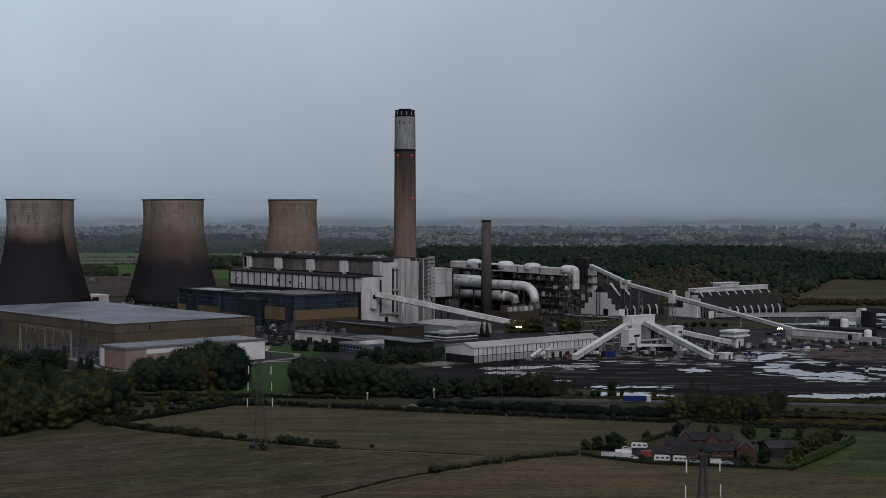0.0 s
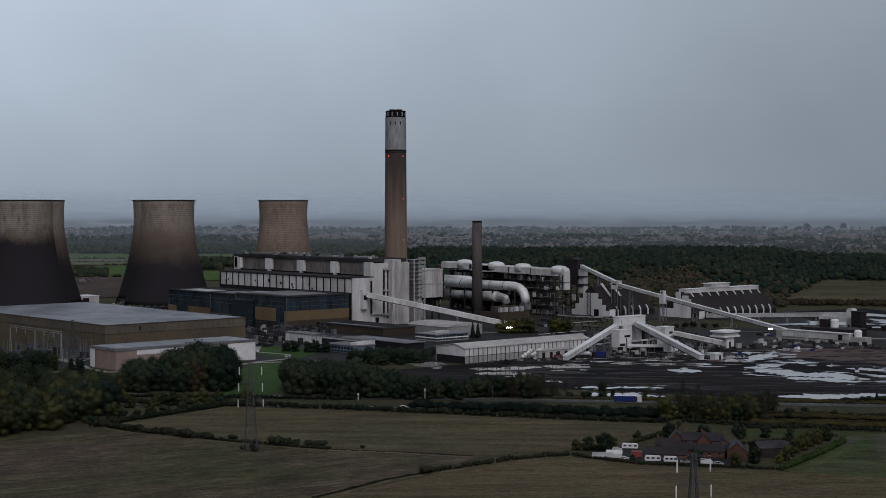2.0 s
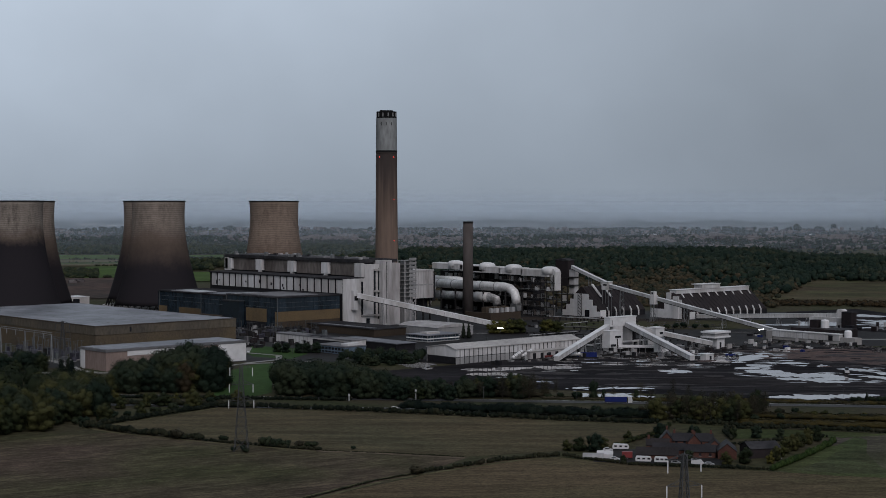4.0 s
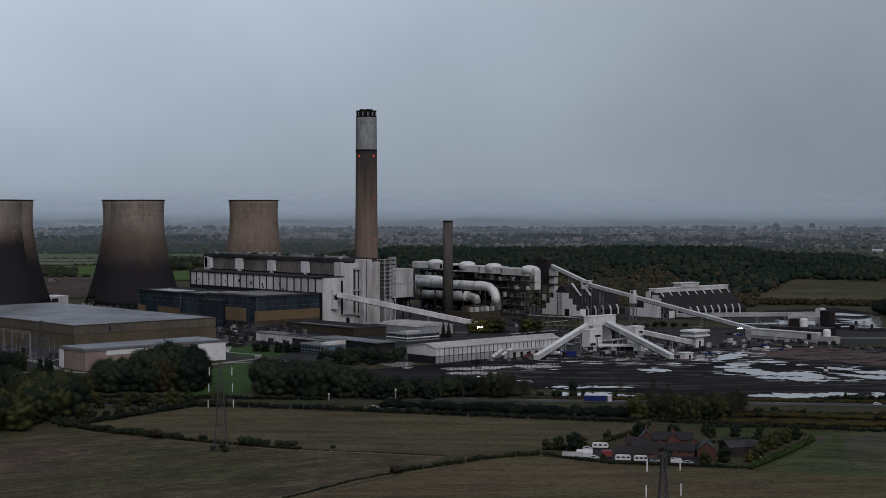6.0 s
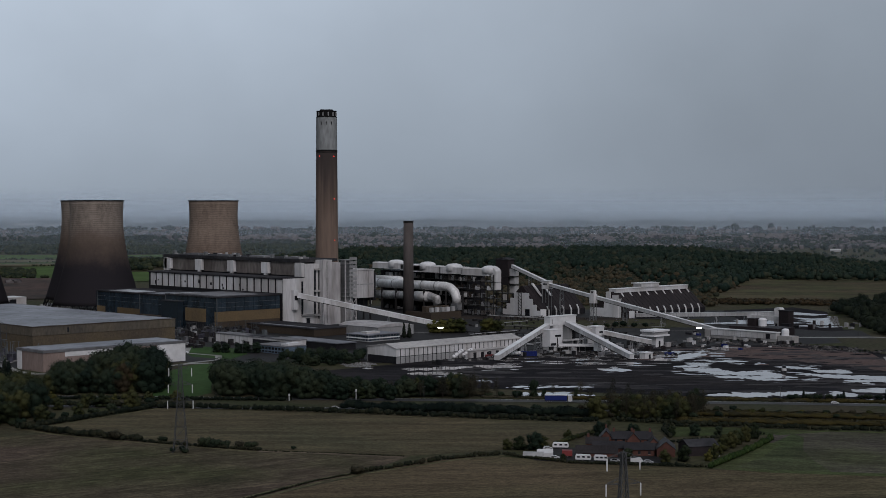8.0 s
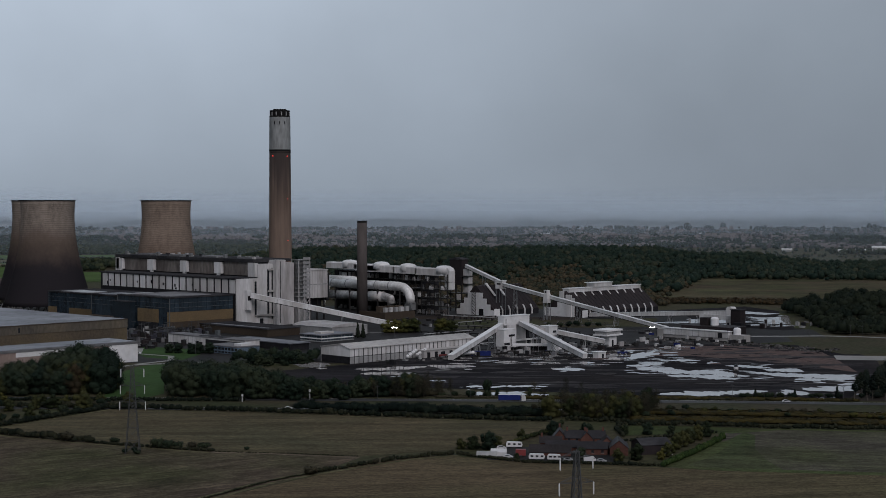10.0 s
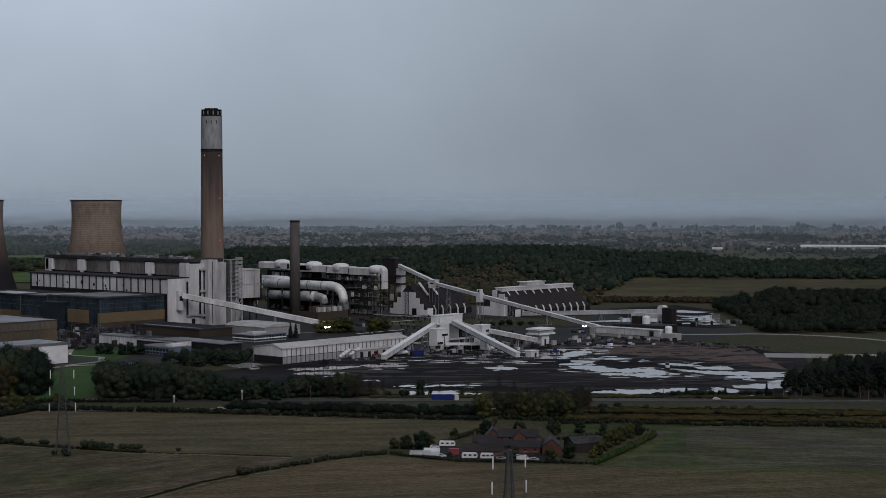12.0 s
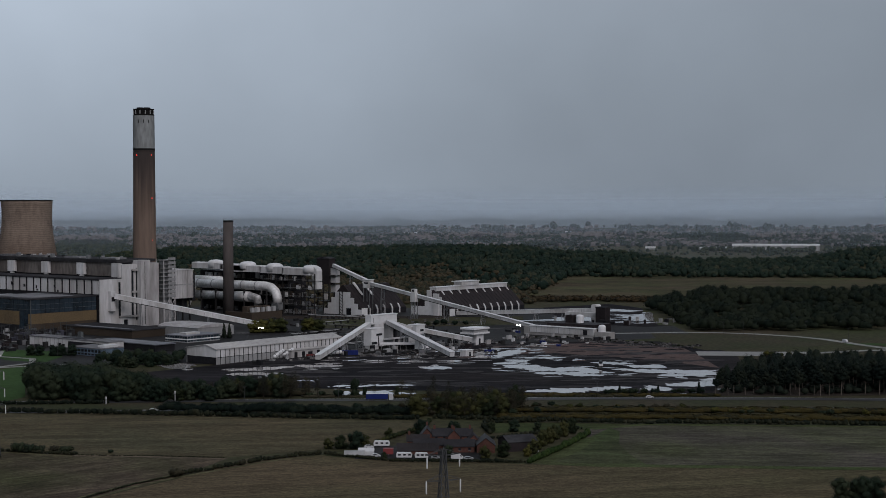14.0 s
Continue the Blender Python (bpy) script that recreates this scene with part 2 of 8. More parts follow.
ORANGEBRICK = surface("orange-tan brick", (0.150, 0.108, 0.060), 0.9, var=0.16, big=0.05, fine=0.8, bump=0.1, other=(0.112, 0.084, 0.052), spec=0.06)
GREYTAN = surface("weathered grey-tan panel", (0.098, 0.084, 0.064), 0.9, var=0.2, big=0.05, fine=0.5, bump=0.1, other=(0.066, 0.060, 0.052), streak=0.5, spec=0.06)
PINKBRICK = surface("pinkish brick", (0.24, 0.185, 0.165), 0.9, var=0.12, big=0.05, fine=0.8, bump=0.1, streak=0.3, spec=0.06)
REDBRICK = surface("red brick", (0.105, 0.052, 0.042), 0.9, var=0.2, big=0.1, fine=1.2, bump=0.15, spec=0.06)
SLATE = surface("slate roof", (0.026, 0.025, 0.028), 0.6, var=0.2, big=0.15, fine=1.5, bump=0.2, spec=0.12)
TILE = surface("weathered clay tiles", (0.029, 0.026, 0.027), 0.8, var=0.25, big=0.15, fine=1.5, bump=0.2, spec=0.12)
GLASSBLUE = surface("blue tinted glazing", (0.012, 0.020, 0.028), 0.25, var=0.25, big=0.06, fine=0.3, bump=0.02, other=(0.024, 0.036, 0.048), rnd=0.25)
GLASS = surface("dark window glass", (0.02, 0.022, 0.026), 0.12, var=0.2, bump=0.0)
ROOFGREY = surface("flat grey roof", (0.104, 0.104, 0.108), 0.8, var=0.2, big=0.03, fine=0.25, bump=0.1, other=(0.160, 0.160, 0.168), spec=0.12)
ROOFDARK = surface("dark felt roof", (0.024, 0.024, 0.027), 0.95, var=0.3, big=0.05, fine=0.3, bump=0.1, other=(0.046, 0.046, 0.049), spec=0.03)
ROOFPALE = surface("pale wet flat roof", (0.158, 0.162, 0.182), 0.5, var=0.36, big=0.03, fine=0.16, bump=0.03, other=(0.060, 0.062, 0.074), rnd=0.12)
STEEL = surface("galvanised steel", (0.26, 0.265, 0.27), 0.5, 0.5, var=0.15, bump=0.0)
DARKSTEEL = surface("sooty steel", (0.033, 0.032, 0.032), 0.6, 0.2, var=0.3, bump=0.1, spec=0.06)
LAGGING = surface("aluminium pipe lagging", (0.682, 0.682, 0.682), 0.55, 0.15, var=0.15, big=0.07, fine=0.4, bump=0.1, other=(0.440, 0.429, 0.418))
DARKMETAL = surface("dull grey glazing bar", (0.085, 0.095, 0.10), 0.6, var=0.15, bump=0.0)
SHEDROOF = surface("dulled white roof sheet", (0.40, 0.385, 0.37), 0.6, var=0.15, big=0.06, fine=0.4, bump=0.05, other=(0.29, 0.278, 0.268), rnd=0.05)
WETROOF = surface("wet pale roof sheet", (0.36, 0.37, 0.39), 0.4, var=0.25, big=0.05, fine=0.2, bump=0.03, other=(0.20, 0.205, 0.215), rnd=0.1)
STAINLAG = surface("stained pipe lagging", (0.50, 0.50, 0.50), 0.65, 0.05, var=0.35, big=0.10, fine=0.5, bump=0.15, other=(0.11, 0.105, 0.10), rnd=0.05)
CONCRETE = surface("grey concrete", (0.30, 0.29, 0.28), 0.9, var=0.15, big=0.04, fine=0.3, bump=0.1, streak=0.3)
SOOTFALL = soot_fall("brown chimney concrete under falling soot", (0.152, 0.112, 0.090), 161, 75)
CHIMGREY = surface("grey chimney band", (0.225, 0.238, 0.24), 0.9, var=0.2, big=0.09, fine=0.4, bump=0.1, other=(0.165, 0.172, 0.172), streak=0.3, spec=0.1)
SOOT = surface("soot-black cap", (0.015, 0.015, 0.015), 0.9, var=0.2, bump=0.1, spec=0.06)
STACKBRICK = surface("dark brown stack concrete", (0.084, 0.074, 0.071), 0.95, var=0.15, big=0.05, fine=0.3, bump=0.1, streak=0.3, spec=0.06)
REDLAMP = glow("red obstruction lamp", (1.0, 0.05, 0.04), 1.3)
FLOOD = glow("white floodlight", (1.0, 0.95, 0.85), 14.0)
BLUEPANEL = surface("pale blue wall panel", (0.12, 0.17, 0.23), 0.5, var=0.2, big=0.1, fine=0.5, bump=0.05, rnd=0.1)
BLUEPAINT = surface("blue paint", (0.012, 0.022, 0.120), 0.6, var=0.15, bump=0.0, spec=0.12)
REDPAINT = surface("red paint", (0.17, 0.025, 0.025), 0.5, var=0.15, bump=0.0)
CARWHITE = surface("white vehicle paint", (0.58, 0.58, 0.59), 0.3, var=0.05, bump=0.0)
RUBBER = surface("black rubber", (0.02, 0.02, 0.02), 0.9, bump=0.0)
BARK = surface("bark", (0.036, 0.030, 0.025), 0.95, var=0.3, big=0.3, fine=2.0, spec=0.06)
PALEBARK = surface("dull pine bark", (0.115, 0.096, 0.080), 0.95, var=0.3, big=0.3, fine=2.0)
# blue cast of the haze is mixed into this dark green
LEAF_DARK = foliage("dark green leaves", (0.0090, 0.0160, 0.0120), (0.0150, 0.0243, 0.0160), (0.027, 0.035, 0.0205))
LEAF_MID = foliage("green leaves", (0.0130, 0.0190, 0.0110), (0.0235, 0.0300, 0.0140), (0.048, 0.0490, 0.0195))
LEAF_YELLOW = foliage("yellowing autumn leaves", (0.022, 0.027, 0.011), (0.041, 0.045, 0.016), (0.072, 0.068, 0.020))
LEAF_RUST = foliage("rusty autumn leaves", (0.015, 0.0152, 0.011), (0.025, 0.0215, 0.014), (0.042, 0.0305, 0.017))
# needles tinted blue in the base colour to imitate haze
LEAF_PINE = foliage("dark pine needles", (0.0070, 0.0118, 0.0102), (0.0108, 0.0160, 0.0126), (0.0175, 0.0225, 0.0160))

LEAF_HEDGE = foliage("bright hedge leaves", (0.014, 0.026, 0.009), (0.022, 0.040, 0.012), (0.034, 0.052, 0.016))
LEAF_TWIG = foliage("thin brown twigs and last leaves", (0.0175, 0.0190, 0.0150), (0.0280, 0.0275, 0.0195), (0.043, 0.039, 0.025))
# tones lifted to imitate haze over the far plain
LEAF_PLAIN = foliage("hedgerow leaves", (0.012, 0.0190, 0.0135), (0.021, 0.0290, 0.0175), (0.040, 0.046, 0.024))
LEAF_ROW = foliage("dark hedgerow leaves", (0.0072, 0.0108, 0.0078), (0.0128, 0.0165, 0.0108), (0.0250, 0.0262, 0.0155))
# darkened leaf tone stands in for shaded gaps between crowns
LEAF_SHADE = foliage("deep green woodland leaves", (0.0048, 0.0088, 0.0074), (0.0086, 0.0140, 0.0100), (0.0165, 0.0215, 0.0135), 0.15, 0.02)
LEAF_SCRUB = foliage("autumn scrub", (0.014, 0.015, 0.009), (0.024, 0.022, 0.011), (0.044, 0.036, 0.013))

LAND = surface("rough grassland", (0.036, 0.041, 0.019), 0.95, var=0.35, big=0.010, fine=0.25, bump=0.3, other=(0.048, 0.040, 0.026), rnd=0, spec=0.06)
DARKEARTH = surface("dark ploughed earth", (0.070, 0.046, 0.039), 0.95, var=0.3, big=0.01, fine=0.1, bump=0.2, other=(0.034, 0.030, 0.026), rnd=0, spec=0.06)
BANKGRASS = surface("rough bank grass", (0.031, 0.036, 0.018), 0.95, var=0.35, big=0.02, fine=0.3, bump=0.3, other=(0.046, 0.039, 0.026), rnd=0, spec=0.06)
BROWNEARTH = surface("bare brown earth", (0.092, 0.064, 0.057), 0.95, var=0.3, big=0.02, fine=0.25, bump=0.3, other=(0.072, 0.055, 0.052), rnd=0, spec=0.06)
BANKEARTH = surface("dark brown earth", (0.040, 0.031, 0.026), 0.95, var=0.35, big=0.04, fine=0.4, bump=0.2, other=(0.026, 0.022, 0.019), rnd=0, spec=0.04)
YARD = surface("oily concrete yard", (0.022, 0.021, 0.021), 0.7, var=0.35, big=0.035, fine=0.25, bump=0.1, other=(0.015, 0.0145, 0.015), rnd=0, spec=0.06)
GRASS = surface("mown grass", (0.036, 0.072, 0.022), 0.95, var=0.2, big=0.03, fine=0.3, bump=0.2, rnd=0, spec=0.06)
ASPHALT = surface("wet asphalt", (0.042, 0.042, 0.045), 0.6, var=0.12, big=0.02, fine=0.3, bump=0.05, rnd=0, spec=0.12)
PALEROAD = surface("pale concrete road", (0.216, 0.212, 0.200), 0.8, var=0.12, big=0.03, fine=0.3, bump=0.05, rnd=0)
# pale base colour carries the sky's reflection on the puddles
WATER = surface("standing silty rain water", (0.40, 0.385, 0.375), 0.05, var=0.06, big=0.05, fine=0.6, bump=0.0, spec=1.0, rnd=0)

PYLONSTEEL = surface("dull pylon steel", (0.055, 0.057, 0.059), 0.7, 0.0, var=0.15, bump=0.0, spec=0.2)


def crop(name, a, b, turn, across=0.55, along=0.02, rows=0.16, blotch=0.20):
    """Stubble or pasture: faint drill rows in one direction over broad blotches, with tufts and fine grain."""
    m = surface(name, a, 0.98, var=0.26, big=0.012, fine=0.9, bump=0.3, other=b, rnd=0, spec=0.04)
    nt = m.node_tree
    bs = nt.nodes["Principled BSDF"]
    geo, spin = nt.nodes.new("ShaderNodeNewGeometry"), nt.nodes.new("ShaderNodeVectorRotate")
    spin.rotation_type = "Z_AXIS"
    spin.inputs["Angle"].default_value = radians(-turn)
    nt.links.new(geo.outputs["Position"], spin.inputs[0])

    def layer(scale, detail, rough, lo, hi, depth):
        old = bs.inputs["Base Color"].links[0].from_socket
        mp, no, mr, sc = (nt.nodes.new(k) for k in ("ShaderNodeMapping", "ShaderNodeTexNoise", "ShaderNodeMapRange", "ShaderNodeVectorMath"))
        mp.inputs["Scale"].default_value = scale
        nt.links.new(spin.outputs[0], mp.inputs[0])
        no.inputs["Scale"].default_value, no.inputs["Detail"].default_value, no.inputs["Roughness"].default_value = 1.0, detail, rough
        nt.links.new(mp.outputs[0], no.inputs[0])
        mr.inputs[1].default_value, mr.inputs[2].default_value, mr.inputs[3].default_value, mr.inputs[4].default_value = lo, hi, 1 - depth, 1 + depth
        nt.links.new(no.outputs[0], mr.inputs[0])
        sc.operation = "SCALE"
        nt.links.new(old, sc.inputs[0])
        nt.links.new(mr.outputs[0], sc.inputs[3])
        nt.links.new(sc.outputs[0], bs.inputs["Base Color"])

    # drill rows, broad swathes, tufts
    layer((along, across, 0), 5.0, 0.6, 0.36, 0.64, rows)
    layer((along * 0.7, across * 0.18, 0), 4.0, 0.6, 0.36, 0.64, blotch)
    layer((across * 0.5, across, 0), 7.0, 0.8, 0.36, 0.64, 0.42)
    layer((across * 0.09, across * 0.14, 0), 5.0, 0.7, 0.36, 0.64, 0.16)
    return m


PADDOCK = crop("dull green paddock", (0.034, 0.046, 0.018), (0.040, 0.042, 0.020), -50)
TRACK = crop("pale trodden track", (0.115, 0.092, 0.068), (0.09, 0.075, 0.055), -50)
STUBBLE = crop("tan stubble", (0.074, 0.060, 0.036), (0.056, 0.052, 0.031), -43)
STUBBLE2 = crop("olive stubble", (0.064, 0.057, 0.032), (0.079, 0.061, 0.038), -36)
PASTURE = crop("rough olive grass", (0.047, 0.047, 0.024), (0.068, 0.050, 0.039), -10, 0.34, 0.05, 0.24, 0.26)
DARKFIELD = crop("dark weedy stubble", (0.056, 0.049, 0.043), (0.055, 0.060, 0.031), -56, 0.4, 0.03, 0.22, 0.28)
HEADLAND = crop("bright green headland grass", (0.045, 0.061, 0.024), (0.055, 0.060, 0.029), -50)
MARGIN = crop("pale dry grass margin", (0.098, 0.088, 0.052), (0.070, 0.068, 0.038), -50)
HILLGRASS = crop("hillside grass", (0.050, 0.053, 0.026), (0.058, 0.046, 0.030), -50, 0.06, 0.004)
COAL = crop("wet coal and ash ground", (0.0100, 0.0098, 0.0122), (0.0175, 0.0152, 0.0160), -44, 0.16, 0.012, 0.34, 0.34)


# ---- mesh helpers
def box(bm, x0, x1, y0, y1, z0, z1):
    v = [bm.verts.new((x, y, z)) for z in (z0, z1) for x, y in ((x0, y0), (x1, y0), (x1, y1), (x0, y1))]
    for f in ((3, 2, 1, 0), (4, 5, 6, 7), (0, 1, 5, 4), (1, 2, 6, 5), (2, 3, 7, 6), (3, 0, 4, 7)):
        bm.faces.new([v[i] for i in f])
    return v


def beam(bm, p, q, r, r2=None, n=4, caps=True):
    """A straight bar with n sides from p to q."""
    p, q = Vector(p), Vector(q)
    d = (q - p).normalized()
    a = d.orthogonal().normalized() if abs(d.z) < 0.99 else Vector((1, 0, 0))
    if abs(d.z) < 0.99:
        a = d.cross(Vector((0, 0, 1))).normalized()
    b = d.cross(a)
    rings = []
    for c, rr in ((p, r), (q, r if r2 is None else r2)):
        rings.append([bm.verts.new(c + (a * math.cos(t) + b * math.sin(t)) * rr) for t in [2 * math.pi * (i + 0.5) / n for i in range(n)]])
    for i in range(n):
        j = (i + 1) % n
        bm.faces.new((rings[0][i], rings[0][j], rings[1][j], rings[1][i]))
    if caps:
        bm.faces.new(rings[0][::-1])
        bm.faces.new(rings[1])


def lathe(bm, profile, n=48, cx=0.0, cy=0.0, close=False):
    rings = [[bm.verts.new((cx + r * math.cos(2 * math.pi * i / n), cy + r * math.sin(2 * math.pi * i / n), z)) for i in range(n)] for r, z in profile]
    pairs = list(zip(rings, rings[1:])) + ([(rings[-1], rings[0])] if close else [])
    for a, b in pairs:
        for i in range(n):
            j = (i + 1) % n
            bm.faces.new((a[i], a[j], b[j], b[i]))
    if not close:
        bm.faces.new(rings[0][::-1])
        bm.faces.new(rings[-1])


def pipe(bm, pts, r, n=16):
    """A round pipe along a line of points, mitred at the bends."""
    pts = [Vector(p) for p in pts]
    rings, a = [], None
    for i, p in enumerate(pts):
        d = ((pts[i + 1] - p).normalized() if i + 1 < len(pts) else Vector()) + ((p - pts[i - 1]).normalized() if i else Vector())
        d.normalize()
        a = d.orthogonal().normalized() if a is None else (a - d * a.dot(d)).normalized()
        b = d.cross(a)
        rings.append([bm.verts.new(p + (a * math.cos(t) + b * math.sin(t)) * r) for t in [2 * math.pi * k / n for k in range(n)]])
    for u, w in zip(rings, rings[1:]):
        for i in range(n):
            j = (i + 1) % n
            bm.faces.new((u[i], u[j], w[j], w[i]))
    bm.faces.new(rings[0][::-1])
    bm.faces.new(rings[-1])


def prism(bm, outline, along, lo, hi):
    """An outline of (u, z) drawn out along 'x' or 'y' from lo to hi."""
    put = (lambda s, u, z: (s, u, z)) if along == "x" else (lambda s, u, z: (u, s, z))
    a = [bm.verts.new(put(lo, u, z)) for u, z in outline]
    b = [bm.verts.new(put(hi, u, z)) for u, z in outline]
    n = len(a)
    for i in range(n):
        j = (i + 1) % n
        bm.faces.new((a[i], a[j], b[j], b[i]))
    bm.faces.new(a[::-1])
    bm.faces.new(b)


def thing(name, x, y, label, category, group="", kind="", z=0.0, turn=0.0):
    ob = new(name)
    ob.empty_display_size = 1.0
    ob.matrix_basis = pose(x, y, z, 0, 0, turn)
    return tagged(ob, label, category, group, kind)


def part(name, bm, material, parent, label="", smooth=False, normals=True):
    if normals:
        bmesh.ops.recalc_face_normals(bm, faces=bm.faces)
    me = bpy.data.meshes.new(name)
    bm.to_mesh(me)
    bm.free()
    me.materials.append(material)
    if smooth:
        me.polygons.foreach_set("use_smooth", [True] * len(me.polygons))
    ob = new(name, me)
    if parent:
        ob.parent = parent
    return tagged(ob, label)


def block(name, dims, material, parent, label=""):
    bm = bmesh.new()
    box(bm, *dims)
    return part(name, bm, material, parent, label)


def repeat(ob, n, dx=0.0, dy=0.0, dz=0.0):
    """n further copies of a part that share its mesh, each a step further."""
    for i in range(1, n + 1):
        o = new(ob.name.split(".")[0], ob.data)
        o.parent = ob.parent
        o.location = ob.location + Vector((dx * i, dy * i, dz * i))


def sheet(name, corners, material, z, label, category="", kind="structure", cuts=0, thick=0.0):
    """A level patch of ground with the given corners."""
    bm = bmesh.new()
    top = [bm.verts.new((x, y, z)) for x, y in corners]
    bm.faces.new(top)
    return tagged(part(name, bm, material, None), label, category, "", kind)


# ---- the lie of the land
def smooth(a, b, v):
    t = min(1.0, max(0.0, (v - a) / (b - a)))
    return t * t * (3 - 2 * t)


def ahead(x, y):
    """Depth and side of a place, and its bearing from the first view in degrees."""
    c, s = math.cos(radians(41)), math.sin(radians(41))
    d, e = x * s + y * c, x * c - y * s
    return d, e, math.degrees(math.atan2(e, d))


def land(x, y):
    d, e, b = ahead(x, y)
    r = math.hypot(d, e)
    if r < 1380:
        return 0.0
    z = 14 * smooth(1400, 1640, r) * (1 - smooth(1650, 1760, r)) * smooth(16.8, 19.5, b) if b < 60 else 0.0
    if abs(b) < 60:
        tall = 27 * smooth(-5.5, 0.5, b) * (1 - 0.33 * smooth(12.0, 13.8, b) - 0.50 * smooth(15.2, 18.6, b)) + 21 * smooth(21.2, 25.0, b)
        z += tall * smooth(1800 + 430 * smooth(11.5, 13.5, b), 2620, r) * (1 - smooth(2680, 3200, r))
    z += 80 * max(0.0, (r - 3950) / 1030) ** 1.15
    z += 2.2 * noise.noise((x * 0.004, y * 0.004, 0)) * smooth(1700, 2400, r)
    return z


def polar_ground():
    rings = [0, 150, 300, 420, 490, 510, 530, 550, 575, 600, 800, 1000, 1200, 1400, 1450, 1500, 1550, 1600] + [1650 + 45 * i for i in range(74)]
    rings = [r for r in rings if r < 4980] + [4985]
    angles = [-180 + 6 * i for i in range(25)] + [-29.5 + 0.75 * i for i in range(94)] + [42 + 6 * i for i in range(23)]
    verts, faces = [(0, 0, 0)], []
    n = len(angles)
    for r in rings[1:]:
        for a in angles:
            x, y = away(r * math.cos(radians(a)), r * math.sin(radians(a)))
            verts.append((x, y, land(x, y)))
    for i in range(n):
        faces.append((0, 1 + (i + 1) % n, 1 + i))
    for k in range(len(rings) - 2):
        for i in range(n):
            j = (i + 1) % n
            a, b = 1 + k * n, 1 + (k + 1) * n
            faces.append((a + i, a + j, b + j, b + i))
    me = bpy.data.meshes.new("ground")
    me.from_pydata(verts, [], faces)
    me.materials.append(LAND)
    me.polygons.foreach_set("use_smooth", [True] * len(me.polygons))
    ob = new("ground", me)
    bm = bmesh.new()
    bm.from_mesh(me)
    bmesh.ops.recalc_face_normals(bm, faces=bm.faces)
    bm.to_mesh(me)
    bm.free()
    return tagged(ob, "rough green and brown grassland stretching to a misty horizon", "ground", "", "structure")


polar_ground()


def inside_plan(x, y, poly):
    hit = False
    for (x0, y0), (x1, y1) in zip(poly, poly[1:] + poly[:1]):
        if (y0 > y) != (y1 > y) and x < (x1 - x0) * (y - y0) / (y1 - y0) + x0:
            hit = not hit
    return hit


# fields in front of the road
sheet("field_upper", [(379, 695), (470, 716), (489, 704), (528, 650), (571, 566), (604, 520), (585, 497), (524, 480), (463, 503), (430, 550), (412, 590), (392, 655)], STUBBLE, 0.06, "tan stubble field beside the road hedge", "field")
sheet("field_left", [(180, 560), (321, 690), (385, 672), (412, 588), (430, 549), (462, 502), (413, 482), (349, 470), (265, 520)], PASTURE, 0.05, "rough olive pasture with brown patches", "field")
sheet("field_near", [(349, 469), (413, 480), (470, 496), (492, 472), (494, 460), (530, 391), (541, 368), (609, 268), (640, 200), (563, 160), (484, 330), (421, 405)], STUBBLE2, 0.04, "tan and olive stubble field with faint drill lines", "field")
sheet("field_right", [(531, 391), (606, 416), (632, 430), (662, 418), (729, 321), (790, 230), (660, 195), (610, 268), (541, 369)], DARKFIELD, 0.05, "dark weedy stubble field with green headlands", "field")
sheet("paddock", [(590, 458), (602, 471), (617, 480), (637, 456), (655, 425), (630, 429)], PADDOCK, 0.07, "green paddock behind the farm", "field")

# the road, in two carriageways with a verge between
def ribbon(name, line, width, material, z, label, category, shift=0.0):
    bm = bmesh.new()
    pts = [Vector((*p, 0)) for p in line]
    left, right = [], []
    for i, p in enumerate(pts):
        d = (pts[min(i + 1, len(pts) - 1)] - pts[max(i - 1, 0)]).normalized()
        nrm = Vector((-d.y, d.x, 0))
        left.append(bm.verts.new(p + nrm * (shift + width / 2) + Vector((0, 0, z))))
        right.append(bm.verts.new(p + nrm * (shift - width / 2) + Vector((0, 0, z))))
    for i in range(len(pts) - 1):
        bm.faces.new((left[i], right[i], right[i + 1], left[i + 1]))
    return tagged(part(name, bm, material, None), label, category, "", "structure")


ROAD = [(250, 990), (345, 890), (440, 785), (500, 718), (560, 652), (640, 562), (712, 480), (770, 405), (830, 318), (890, 215), (940, 110)]
WEEDS = crop("green weedy headland", (0.038, 0.052, 0.022), (0.048, 0.050, 0.028), -56, 0.4, 0.03, 0.15, 0.3)
sheet("headland", [(532.5, 391), (569, 399.5), (606, 413), (640, 424), (634, 414), (600, 392), (578, 372), (560, 352), (586, 312), (612, 274), (609, 270), (575, 320), (542, 370)], WEEDS, 0.072, "green weedy headland along the field edge", "field")
ribbon("road_far", ROAD, 10.5, ASPHALT, 0.14, "wet grey dual carriageway, far side", "road", 24)
ribbon("road_near", ROAD, 8.5, ASPHALT, 0.14, "wet grey dual carriageway, near side", "road", -17)
ribbon("verge", ROAD, 30, BANKGRASS, 0.11, "rough grass central reserve", "verge", 3)
ribbon("road_marking", ROAD, 0.35, CARWHITE, 0.17, "white edge line", "marking", 28.6)
ribbon("road_marking", ROAD, 0.35, CARWHITE, 0.17, "white edge line", "marking", -13.6)

